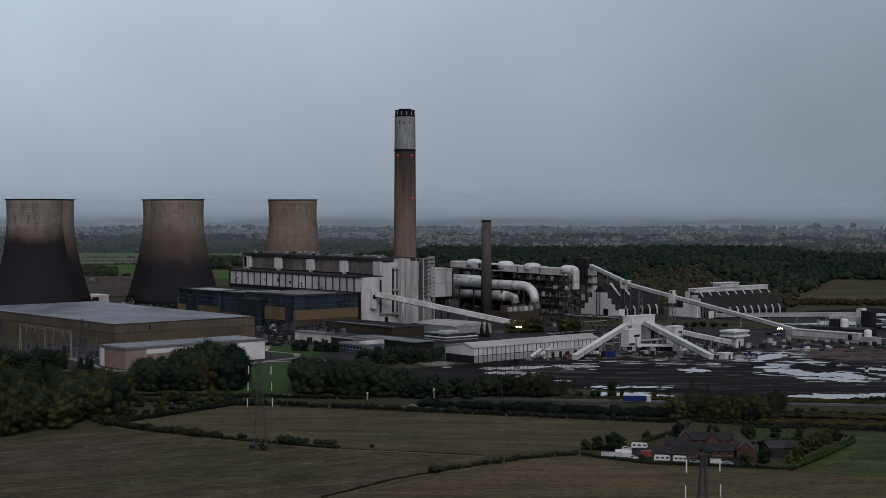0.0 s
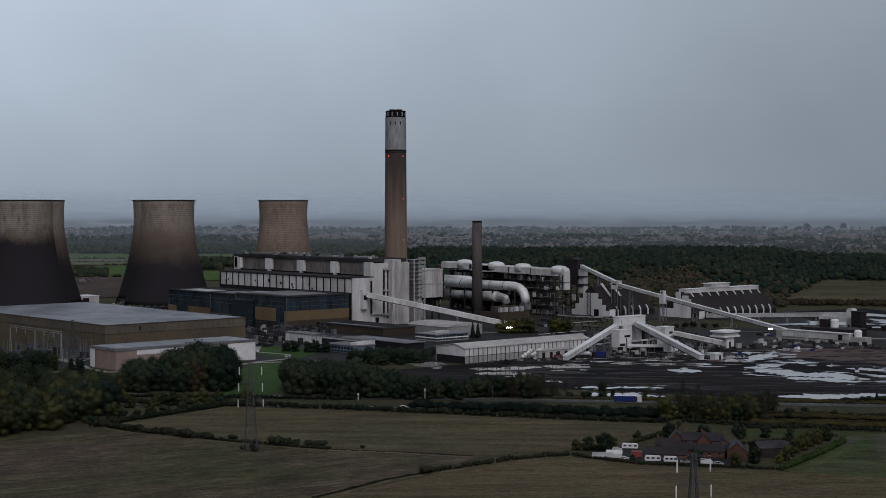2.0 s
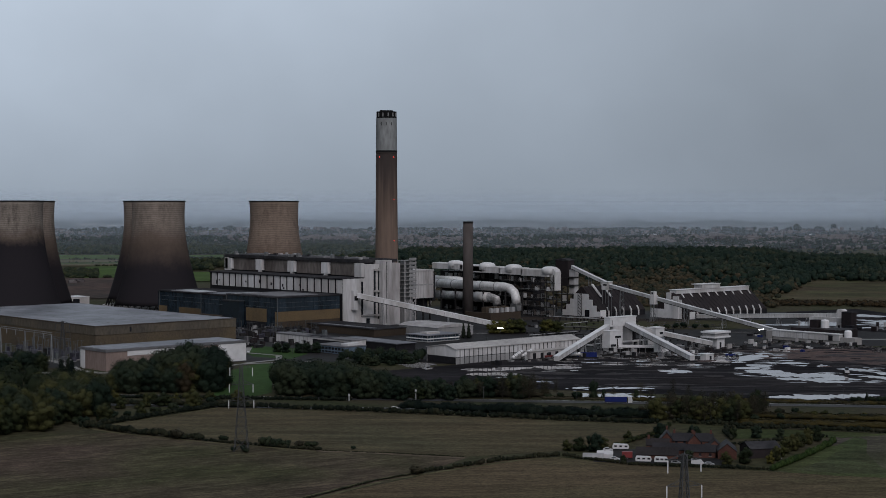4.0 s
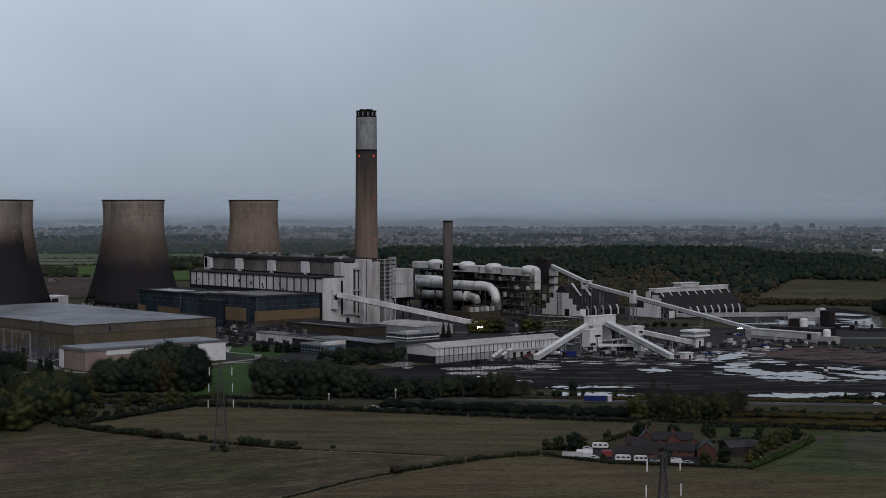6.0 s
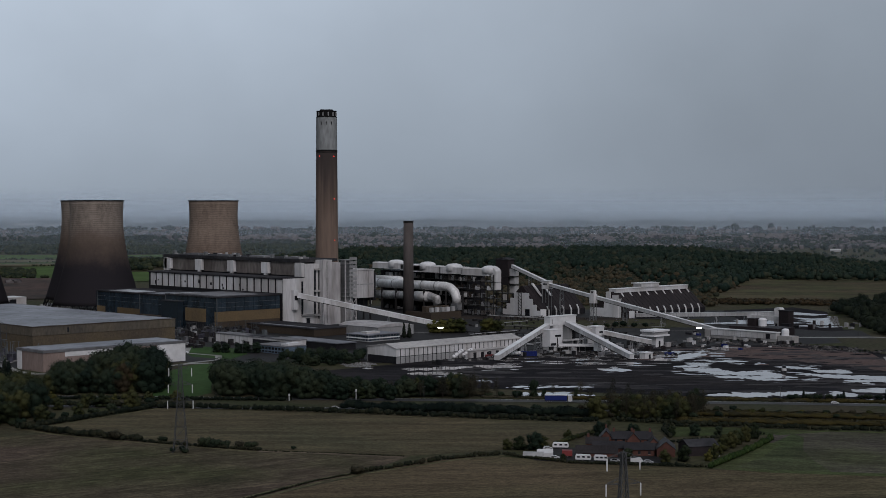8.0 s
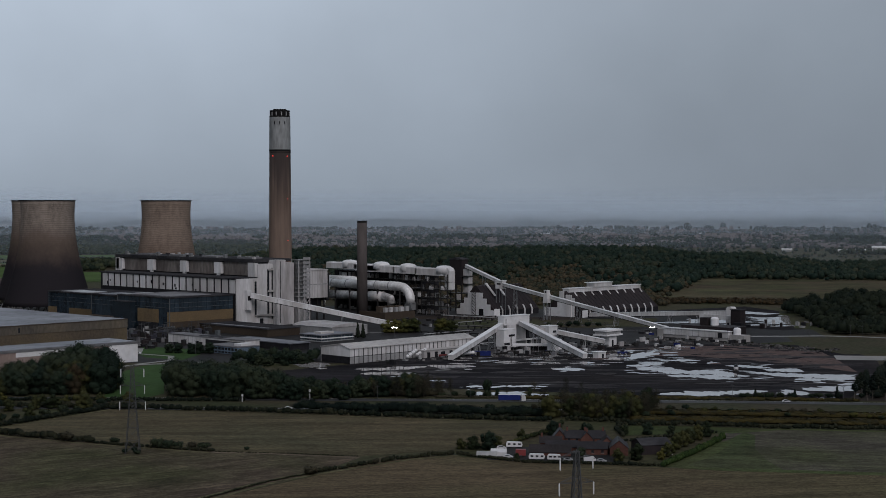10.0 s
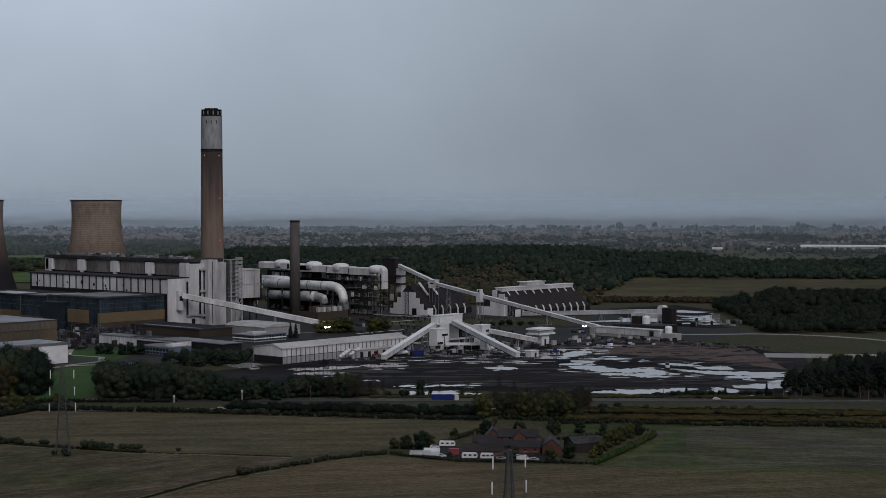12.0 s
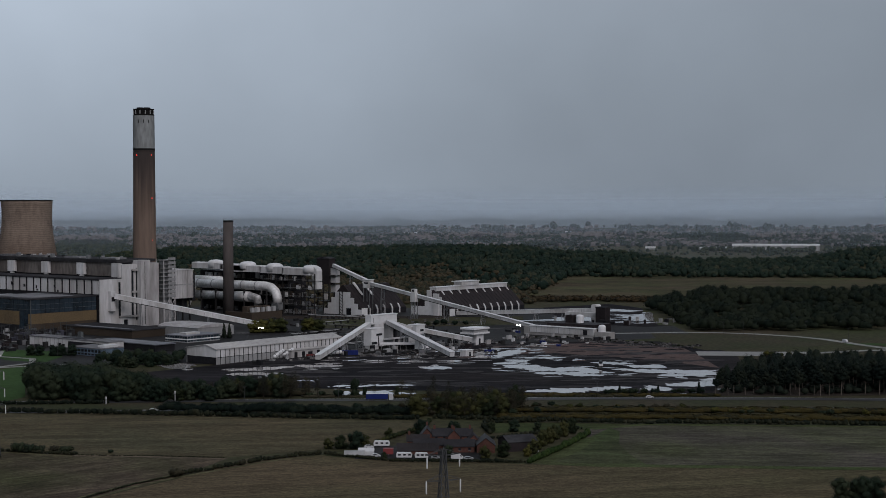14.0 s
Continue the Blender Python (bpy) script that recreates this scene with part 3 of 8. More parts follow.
for line, sft in (([(384, 698), (388, 667), (402, 620), (425, 560)], -3.4), ([(349, 471), (394, 483), (415, 485), (445, 485), (473, 484), (494, 477)], 2.4), ([(349, 471), (394, 483), (415, 485), (445, 485), (473, 484), (494, 477)], -2.6), ([(379, 694), (474, 718), (487, 703), (525, 643), (571, 563), (602, 515)], -3.2)):
    ribbon("margin", line, 2.2, MARGIN, 0.10, "pale dry grass margin along the hedge", "verge", sft)
for k, (line, width) in enumerate((([(534, 386), (541, 369), (610, 268), (660, 195)], 7), ([(533, 393), (570, 402), (606, 417)], 9), ([(632, 430), (662, 418), (729, 321), (790, 230)], 5))):
    ribbon("headland", line, width, HEADLAND, 0.11 + 0.008 * k, "green grass headland round the weedy field", "verge", width * 0.4 if width == 7 else -width * 0.4)

# the works: yards, coal ground, puddles
sheet("yard", [(470, 980), (560, 1020), (660, 1280), (820, 1400), (1000, 1350), (1140, 1250), (1230, 1080), (1330, 960), (1240, 760), (1120, 660), (1045, 690), (960, 745), (860, 780), (740, 790), (690, 840), (640, 905)], YARD, 0.05, "stained concrete works yard", "yard")
sheet("coal_yard", [(655, 800), (735, 798), (860, 810), (960, 760), (1040, 690), (1075, 640), (1010, 560), (915, 500), (850, 455), (790, 440), (735, 520), (690, 610), (640, 700), (620, 770)], COAL, 0.09, "black wet coal stocking ground", "yard")
sheet("earth_strip", [(957, 742), (990, 712), (1024, 682), (1022, 610), (973, 567), (917, 521), (932, 574), (934, 622), (933, 671), (931, 722)], BROWNEARTH, 0.12, "bare reddish-brown earth bank", "ground")
sheet("ash_ground", [(1176, 826), (1176, 741), (1244, 722), (1355, 826), (1420, 942), (1327, 964)], COAL, 0.11, "dark wet ash ground behind the conveyors", "yard")
sheet("grass_bank", [(1125, 705), (1060, 655), (1020, 590), (1100, 540), (1190, 530), (1170, 600)], BANKGRASS, 0.10, "rough grass embankment", "ground")
sheet("grass_strip", [(1063, 1040), (1216, 906), (1129, 841), (987, 964)], LAND, 0.08, "rough dark grass strip before the coal stores", "ground")
sheet("earth_strip", [(1066, 1100), (1108, 1060), (1172, 960), (1148, 946), (1086, 1035), (1040, 1072)], BANKEARTH, 0.125, "dark brown earth bank before the coal stores", "ground")
sheet("lawn", [(498, 765), (512, 742), (535, 752), (580, 815), (612, 850), (640, 895), (612, 890), (572, 858)], GRASS, 0.08, "bright green mown lawn", "lawn")
ribbon("farm_track", [(425, 561), (436, 547), (447, 527), (461, 503)], 3.0, TRACK, 0.12, "pale trodden track along the field edge", "track", -2.5)
ribbon("works_road", [(1085, 745), (1125, 706), (1149, 686), (1163, 660), (1170, 628), (1168, 592), (1158, 562), (1141, 535), (1127, 512), (1110, 480)], 8, PALEROAD, 0.16, "pale concrete works road", "road")
ribbon("works_road", [(994, 583), (1017, 549), (1042, 515)], 32, PALEROAD, 0.17, "pale concrete track", "road")
ribbon("works_road", [(1044, 519), (1066, 508), (1089, 497), (1110, 480)], 9, PALEROAD, 0.19, "pale concrete track", "road")
ribbon("verge", [(1128, 530), (1142, 512), (1150, 480)], 16, GRASS, 0.14, "bright green roadside verge", "verge")
ribbon("works_road", [(660, 880), (620, 900), (560, 890), (500, 920), (470, 960)], 6, PALEROAD, 0.16, "pale concrete drive beside the lawn", "road")

sheet("lawn", [(660, 905), (692, 928), (716, 964), (701, 1010), (672, 984), (652, 940)], GRASS, 0.085, "green lawn beside the works drive", "lawn")
ribbon("works_road", [(524.6, 1022.5), (528.6, 1008.2), (523.8, 981.1), (511.1, 938.0), (512.3, 913.6)], 7, PALEROAD, 0.17, "pale concrete drive beyond the copse", "road")
ribbon("works_road", [(620, 903), (652, 908), (670, 933), (664, 966), (690, 1000)], 5, PALEROAD, 0.18, "pale concrete path across the lawn", "road")
# dark brown sheet imitates the shade on the ground between pine trunks
sheet("pine_floor", [(782, 450), (812, 408), (846, 372), (900, 296), (960, 330), (985, 380), (960, 440), (905, 490), (850, 480)], BARK, 0.13, "dark brown floor sheet imitating shade under the pines", "ground")


def pond(x, y, length, width, turn, seed, label="shallow puddle of rain water on black ground"):
    """A puddle with a ragged edge."""
    bm = bmesh.new()
    ring = []
    for i in range(80):
        t = 2 * math.pi * i / 80
        k = 1 + 0.85 * noise.noise((math.cos(t) * 1.7 + seed, math.sin(t) * 1.7, seed * 3.1)) + 0.55 * noise.noise((math.cos(t) * 5 + seed, math.sin(t) * 5, seed))
        ring.append(bm.verts.new((math.cos(t) * length / 2 * k, math.sin(t) * width / 2 * k, 0)))
    bm.faces.new(ring)
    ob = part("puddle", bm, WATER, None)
    ob.matrix_basis = pose(x, y, 0.15, 0, 0, turn)
    tagged(ob, label, "water", "puddles", "structure")

# pale see-through sheets imitate haze that thickens with distance
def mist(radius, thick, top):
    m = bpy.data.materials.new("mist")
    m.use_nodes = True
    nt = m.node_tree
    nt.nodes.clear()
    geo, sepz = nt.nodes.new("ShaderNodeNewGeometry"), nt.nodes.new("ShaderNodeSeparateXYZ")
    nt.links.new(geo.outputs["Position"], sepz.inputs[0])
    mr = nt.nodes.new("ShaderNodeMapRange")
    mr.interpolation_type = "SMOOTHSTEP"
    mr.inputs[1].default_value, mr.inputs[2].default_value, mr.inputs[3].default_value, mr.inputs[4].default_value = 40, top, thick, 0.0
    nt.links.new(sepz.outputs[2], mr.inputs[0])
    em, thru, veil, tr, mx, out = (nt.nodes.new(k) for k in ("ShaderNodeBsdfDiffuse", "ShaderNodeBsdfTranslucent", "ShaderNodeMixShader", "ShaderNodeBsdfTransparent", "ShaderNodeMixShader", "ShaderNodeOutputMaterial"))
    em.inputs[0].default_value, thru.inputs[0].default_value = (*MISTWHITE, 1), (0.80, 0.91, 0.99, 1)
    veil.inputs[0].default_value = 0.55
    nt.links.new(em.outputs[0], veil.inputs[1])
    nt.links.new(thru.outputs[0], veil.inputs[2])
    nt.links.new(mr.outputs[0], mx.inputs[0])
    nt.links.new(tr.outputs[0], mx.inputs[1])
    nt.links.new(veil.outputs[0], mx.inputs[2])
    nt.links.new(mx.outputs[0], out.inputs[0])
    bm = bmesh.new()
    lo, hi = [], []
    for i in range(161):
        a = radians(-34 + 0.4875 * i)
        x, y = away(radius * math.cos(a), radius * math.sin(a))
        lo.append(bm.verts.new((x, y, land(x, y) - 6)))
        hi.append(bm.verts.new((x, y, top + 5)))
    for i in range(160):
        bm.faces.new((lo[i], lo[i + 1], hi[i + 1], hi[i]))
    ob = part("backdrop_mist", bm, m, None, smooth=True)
    tagged(ob, "pale see-through sheet imitating haze over the far plain", "mist", "", "structure")


# haze colour of the added sheets, matched to the sky at the horizon
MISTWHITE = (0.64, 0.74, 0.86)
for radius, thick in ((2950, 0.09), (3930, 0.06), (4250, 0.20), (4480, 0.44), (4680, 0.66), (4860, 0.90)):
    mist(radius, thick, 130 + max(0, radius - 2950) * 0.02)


def flood(x, y, across, deep, seed, turn=-52, level=0.0, label="broad shallow sheet of rain water on black ground"):
    """Standing water with a ragged shore and dry streaks: what lies under its level is water."""
    bm = bmesh.new()
    nu, nv = int(across / 0.9), int(deep / 2.2)
    keep = {}

    def vert(i, j):
        if (i, j) not in keep:
            keep[i, j] = bm.verts.new(((i / nu - 0.5) * across, (j / nv - 0.5) * deep, 0))
        return keep[i, j]
    for i in range(nu):
        for j in range(nv):
            u, v = 2 * (i + 0.5) / nu - 1, 2 * (j + 0.5) / nv - 1
            a, b = u * across * 0.5, v * deep * 0.5
            f = 0.40 - (u * u + v * v) + 0.75 * noise.noise((a * 0.035 + seed, b * 0.035, seed * 1.7)) + 0.55 * noise.noise((a * 0.07, b * 0.14 + seed, seed)) + 0.25 * noise.noise((a * 0.25, b * 0.4, seed))
            if f > level and abs(u) < 0.98 and abs(v) < 0.98:
                bm.faces.new((vert(i, j), vert(i + 1, j), vert(i + 1, j + 1), vert(i, j + 1)))
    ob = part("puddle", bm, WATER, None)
    ob.matrix_basis = pose(x, y, 0.17, 0, 0, turn)
    tagged(ob, label, "water", "puddles", "structure")


flood(1340, 880, 60, 60, 9)
flood(1290, 802, 96, 150, 21, -52, -0.03, "broad pale sheet of rain water on ash ground")
flood(1225, 842, 60, 70, 22, -52, -0.05)
for x, y, l, w, a, k in ((1200, 800, 60, 22, -50, 20), (1230, 760, 56, 16, -50, 21), (1180, 860, 50, 12, -50, 22), (1215, 840, 70, 18, -48, 26), (980, 715, 30, 8, -42, 23), (850, 745, 30, 10, -40, 24), (890, 740, 24, 7, -42, 28)):
    pond(x, y, l, w, a, k)


def pool(x0, y0, x1, y1, width, seed, slivers=3, label="long shallow pool of rain water on black ground"):
    """A pool stretched between two places, with ragged shores, and slivers of water beside it."""
    rng = random.Random(seed)
    length, turn = math.hypot(x1 - x0, y1 - y0), math.atan2(y1 - y0, x1 - x0)

    def lens(cu, cv, run, deep, key):
        bm = bmesh.new()
        n = max(14, int(run / 0.55))
        far_, near_ = [], []
        for i in range(n + 1):
            u = 2 * i / n - 1
            a = u * run / 2
            form = (1 - abs(u) ** 2.6) ** 0.75
            sway = 0.30 * noise.noise((a * 0.045, key, 1.3)) * deep
            hi = deep / 2 * form * (1 + 0.8 * noise.noise((a * 0.11, key, 0)) + 0.55 * noise.noise((a * 0.42, key, 4)))
            lo = deep / 2 * form * (1 + 0.8 * noise.noise((a * 0.11, key, 7)) + 0.55 * noise.noise((a * 0.42, key, 9)))
            far_.append(bm.verts.new((cu + a, cv + sway + max(0.03, hi), 0)))
            near_.append(bm.verts.new((cu + a, cv + sway - max(0.03, lo), 0)))
        for i in range(n):
            bm.faces.new((near_[i], near_[i + 1], far_[i + 1], far_[i]))
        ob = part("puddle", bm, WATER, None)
        ob.matrix_basis = pose((x0 + x1) / 2, (y0 + y1) / 2, 0.15 + 0.004 * (seed % 7) + 0.001 * key % 0.003, 0, 0, math.degrees(turn))
        tagged(ob, label, "water", "puddles", "structure")

    lens(0, 0, length * 1.06, width, seed * 1.37)
    for k in range(slivers):
        lens(rng.uniform(-0.62, 0.62) * length, rng.choice((-1, 1)) * width * rng.uniform(0.65, 1.25), length * rng.uniform(0.12, 0.34), width * rng.uniform(0.10, 0.24), seed * 2.1 + k)


for k, (a, b, c, d, w) in enumerate(((899, 712, 908, 681, 62), (885, 670, 909, 640, 12), (839, 642, 843, 613, 18), (833, 626, 854, 573, 24), (816, 598, 850, 561, 17), (821, 575, 830, 555, 13), (892, 606, 905, 578, 15), (892, 576, 895, 549, 18), (865, 570, 887, 504, 20))):
    pool(a, b, c, d, w, 11 + k, 5)
for k, (a, b, c, d, w) in enumerate(((862, 552, 884, 519, 20), (852, 527, 872, 512, 13), (888, 530, 881, 501, 26), (731, 540, 788, 509, 22), (782, 494, 799, 486, 22), (808, 489, 846, 485, 23), (845, 490, 862, 490, 9), (850, 657, 853, 642, 15), (899, 627, 901, 619, 11))):
    pool(a, b, c, d, w, 31 + k, 2)
for k, (a, b, c, d, w) in enumerate(((688, 815, 714, 812, 30), (702, 769, 745, 746, 18), (686, 747, 712, 724, 20), (754, 753, 769, 725, 18), (792, 673, 810, 666, 17), (689, 688, 695, 679, 6), (686, 651, 688, 642, 11), (691, 639, 690, 633, 17), (696, 635, 717, 616, 9))):
    pool(a, b, c, d, w, 51 + k, 3)
for k, (a, b, c, d, w) in enumerate(((668, 620, 666, 609, 20), (673, 614, 674, 604, 26), (669, 604, 676, 596, 15), (679, 596, 686, 588, 15), (662, 625, 665, 620, 14), (940, 697, 948, 687, 9), (890, 638, 895, 632, 8), (866, 597, 870, 592, 7))):
    pool(a, b, c, d, w, 71 + k, 0)
pr = random.Random(3)
for i in range(150):
    x, y = pr.uniform(730, 960), pr.uniform(600, 790)
    if inside_plan(x, y, [(760, 760), (860, 790), (950, 740), (925, 660), (870, 640), (815, 690)]):
        pool(x, y, x + pr.uniform(4, 16), y - pr.uniform(4, 14), pr.uniform(2, 7), 100 + i, 0, "small rain puddle on black ground")
# ---- cooling towers
def cooling_tower(x, y, material, label):
    t = thing("cooling_tower", x, y, label, "cooling tower", "cooling towers")
    def rad(z):
        return 26.6 * math.sqrt(1 + ((97 - z) / 66) ** 2)
    bm = bmesh.new()
    zs = [8 + 4.24 * i for i in range(26)]
    lathe(bm, [(rad(z), z) for z in zs] + [(rad(z) - 0.7, z) for z in reversed(zs)], 96, close=True)
    part("shell", bm, material, t, smooth=True)
    bm = bmesh.new()
    lathe(bm, [(rad(113.6) + 0.05, 113.0), (rad(114) + 0.5, 113.2), (rad(114) + 0.5, 114.2), (rad(114) - 0.6, 114.2), (rad(113) - 0.9, 113.0)], 96, close=True)
    part("rim", bm, SOOT, t, "dark rim walkway")
    bm = bmesh.new()
    r0, r1 = rad(0), rad(8.2)
    for i in range(36):
        for s in (-1, 1):
            a, b = 2 * math.pi * (i + 0.25 * s) / 36, 2 * math.pi * (i + 0.5) / 36
            a = 2 * math.pi * i / 36
            b = 2 * math.pi * (i + 0.5 * s) / 36
            beam(bm, (r0 * math.cos(a), r0 * math.sin(a), 0), (r1 * math.cos(b), r1 * math.sin(b), 8.3), 0.45)
    part("leg_ring", bm, SOOT, t, "ring of slanting concrete legs")
    bm = bmesh.new()
    lathe(bm, [(r0 + 3, 0), (r0 + 3, 1.2), (r0 - 6, 1.2)], 64)
    part("basin", bm, CONCRETE, t)


SOOTED = stained_concrete("buff concrete, black below a ragged line", 80, 11, (0.232, 0.202, 0.176))
FADED = stained_concrete("buff concrete darkening downwards", 70, 30, (0.230, 0.194, 0.166), 0.55)
PALEC = stained_concrete("brown-banded buff concrete", 40, 44, (0.215, 0.168, 0.136), 0.72)
cooling_tower(708.6, 1426.8, SOOTED, "tall concrete cooling tower, buff top and soot-black base")
cooling_tower(764.4, 1509.6, FADED, "tall concrete cooling tower darkened towards its base")
cooling_tower(858.4, 1406.5, FADED, "tall concrete cooling tower, buff above a blackened base")
cooling_tower(901.3, 1496.7, FADED, "tall concrete cooling tower standing behind its blackened twin")
cooling_tower(1025.6, 1436.3, PALEC, "tall buff concrete cooling tower behind the boiler house")

# ---- main chimney
ch = thing("chimney", 961, 1161, "very tall brown concrete chimney with grey band and black cap", "chimney")
bm = bmesh.new()
lathe(bm, [(11.4, 0), (10.9, 55), (10.45, 110), (10.1, 161.5)], 48)
part("shaft", bm, SOOTFALL, ch, smooth=True)
bm = bmesh.new()
lathe(bm, [(10.15, 161.5), (9.95, 192.6)], 48)
part("painted_band", bm, CHIMGREY, ch, "pale grey painted band")
bm = bmesh.new()
lathe(bm, [(10.3, 160.2), (10.3, 161.8)], 48)
part("ring_beam", bm, SOOT, ch)
bm = bmesh.new()
lathe(bm, [(9.95, 192.6), (9.95, 193.4), (9.4, 193.4), (9.4, 198.2), (9.7, 198.2), (9.7, 199), (8.6, 199)], 48)
part("cap", bm, SOOT, ch, "soot-black cap")
bm = bmesh.new()
lathe(bm, [(3.0, 193), (3.0, 200.2)], 20, 4.4, 0)
flue = part("flue", bm, SOOT, ch)
for i in range(1, 4):
    o = new("flue", flue.data)
    o.parent, o.rotation_euler = ch, (0, 0, i * math.pi / 2)
bm = bmesh.new()
box(bm, -0.5, 0.5, 9.35, 9.75, 194, 197.6)
pan = part("cap_panel", bm, GREYCLAD, ch)
for i in range(1, 12):
    o = new("cap_panel", pan.data)
    o.parent, o.rotation_euler = ch, (0, 0, i * math.pi / 6)
for z in (159,):
    bm = bmesh.new()
    lathe(bm, [(11.2 - z * 0.0055, z), (11.2 - z * 0.0055, z + 0.5)], 32)
    part("platform", bm, DARKSTEEL, ch)
bm = bmesh.new()
bmesh.ops.create_icosphere(bm, subdivisions=1, radius=0.6)
lamp0 = part("obstruction_lamp", bm, REDLAMP, ch, "red obstruction light")
spots = [(z, a) for z, turns in ((155.5, (-130, -46)), (115, (-46,)), (75.5, (-46,))) for a in turns]
for i, (z, a) in enumerate(spots):
    o = lamp0 if i == 0 else new("obstruction_lamp", lamp0.data)
    o.parent = ch
    # bearings are taken from the right-hand side of the view
    g = radians(-41 + a)
    o.location = ((10.9 - 0.005 * z) * math.cos(g), (10.9 - 0.005 * z) * math.sin(g), z)
bm = bmesh.new()
box(bm, -0.3, 0.3, 9.9, 10.3, 185.5, 188.6)
slot = part("vent_slot", bm, SOOT, ch, "dark vent slot under the cap")
slot.rotation_euler = (0, 0, radians(-131 - 90))
for k in (-28, 28, 120, 180):
    o = new("vent_slot", slot.data)
    o.parent, o.rotation_euler = ch, (0, 0, radians(-131 - 90 + k))

# ---- smaller stack
st = thing("small_chimney", 1056, 1149, "slender dark brown concrete stack", "chimney")
bm = bmesh.new()
lathe(bm, [(5.6, 0), (5.1, 46), (4.8, 92.0)], 32)
part("shaft", bm, STACKBRICK, st, smooth=True)
bm = bmesh.new()
lathe(bm, [(5.0, 91.4), (5.0, 93.2), (4.3, 93.2), (4.3, 91.4)], 32, close=True)
part("cap", bm, SOOT, st)

# ---- boiler house
bh = thing("boiler_house", 864, 1106, "long white and grey boiler house with panelled walls", "building")
block("lower_wall", (0.6, 25, 0.6, 214, 0, 43), DARKCLAD, bh)
bm = bmesh.new()
box(bm, 0.35, 0.6, 0, 8.3, 30.5, 42.6)
pnl = part("wall_panel", bm, WHITE, bh)
pnl.location = (0, 1.0, 0)
repeat(pnl, 19, 0, 10.6)
block("lower_parapet", (-0.5, 25, 0, 215, 43, 44.2), ROOFDARK, bh)
block("upper_wall", (26, 66, 6, 222, 43, 57), DARKCLAD, bh)
for i in range(4):
    y = 11 + i * 53.0
    block("rust_panel", (25.2, 26, y + 1.5, y + 38.5, 45.2, 57.3), RUSTPANEL, bh)
    bm = bmesh.new()
    prism(bm, [(y + 40, 46), (y + 50, 46), (y + 50, 56.5), (y + 40, 56.5)], "x", 22.5, 26)
    prism(bm, [(y + 42, 44.4), (y + 46, 44.4), (y + 45, 46.2), (y + 43, 46.2)], "x", 22.5, 25)
    part("duct_box", bm, WHITE, bh, "white projecting duct box")
    block("vent_stub", (30, 33, y + 43, y + 46, 60, 63.5), STEEL, bh)
    block("roof_plant", (34, 46, y + 8, y + 30, 60, 61.4), ROOFGREY, bh)
rb = random.Random(8)
for i in range(26):
    y, x = rb.uniform(8, 218), rb.uniform(25, 60)
    w = rb.uniform(1, 5)
    block("roof_unit", (x, x + rb.uniform(1, 4), y, y + w, 60, 60 + rb.uniform(0.6, 2.6)), rb.choice((DARKCLAD, GREYCLAD, DIRTYWHITE, STEEL)), bh)
for i in range(12):
    y, z = rb.uniform(4, 205), rb.uniform(30.5, 36)
    block("wall_vent", (0.1, 0.35, y, y + rb.uniform(1, 2.6), z, z + rb.uniform(1, 3)), DARKCLAD, bh)
block("end_box", (22.5, 26, 1, 11, 44.5, 57), WHITE, bh)
block("upper_roof", (23.5, 68, 5, 223, 57.3, 60), ROOFDARK, bh, "black parapet and roof")
block("far_box", (22.5, 26, 215.5, 221, 44.5, 57), WHITE, bh)
block("end_wall_low", (0.5, 25.2, -0.6, 0.5, 0, 43.4), WHITE, bh)
block("end_wall_tall", (25.2, 42, -0.4, 6.4, 0, 55.9), WHITE, bh)
block("stair_shaft", (42, 53, -5.5, 8, 0, 59.3), DIRTYWHITE, bh)
block("stair_shaft", (53.4, 64.5, -3.5, 8, 0, 56.6), DIRTYWHITE, bh)
block("shaft_joint", (46.6, 47.2, -5.62, -5.5, 2, 58), DARKCLAD, bh)
for x, z0, z1 in ((21, 9, 40.5), (35.6, 9, 51), (40.6, 6, 52)):
    block("window_slot", (x, x + 2.2, -0.72, -0.55, z0, z1), GLASS, bh, "tall dark window slot")
for z in (9.5, 31.5, 51):
    block("slot_ledge", (36, 41.6, -2.5, -0.5, z - 1, z + 0.6), CONCRETE, bh)
block("conveyor_port", (9.5, 14.5, -4.5, -0.6, 15.5, 33), WHITE, bh, "white box where the conveyor enters")
block("port_shadow", (10.2, 14, -4.62, -4.5, 24, 28), DARKCLAD, bh)
block("plinth_opening", (27, 31, -0.6, -0.4, 0, 7), GLASS, bh)
block("plinth_opening", (6, 9, -0.72, -0.6, 0, 3), GLASS, bh)
block("footbridge", (21, 42, -2.2, -0.8, 9.2, 10.6), CONCRETE, bh)

# open stair tower beside it
stw = thing("stair_tower", 930.5, 1098, "open steel stair tower with pale landings", "tower")
bm = bmesh.new()
box(bm, -0.35, 0.35, -0.35, 0.35, 0, 59)
post = part("post", bm, DIRTYWHITE, stw)
for dx, dy in ((13, 0), (0, 10), (13, 10), (6.5, 0)):
    o = new("post", post.data)
    o.parent, o.location = stw, (dx, dy, 0)
bm = bmesh.new()
box(bm, -0.6, 13.6, -0.6, 10.6, 0, 0.35)
box(bm, 4.5, 13.4, -0.7, -0.5, 0.3, 2.6)
land0 = part("landing", bm, GREYCLAD, stw)
land0.location = (0, 0, 25)
repeat(land0, 9, 0, 0, 3.72)
block("core", (2, 12, 3, 9, 0, 58), GREYCLAD, stw)
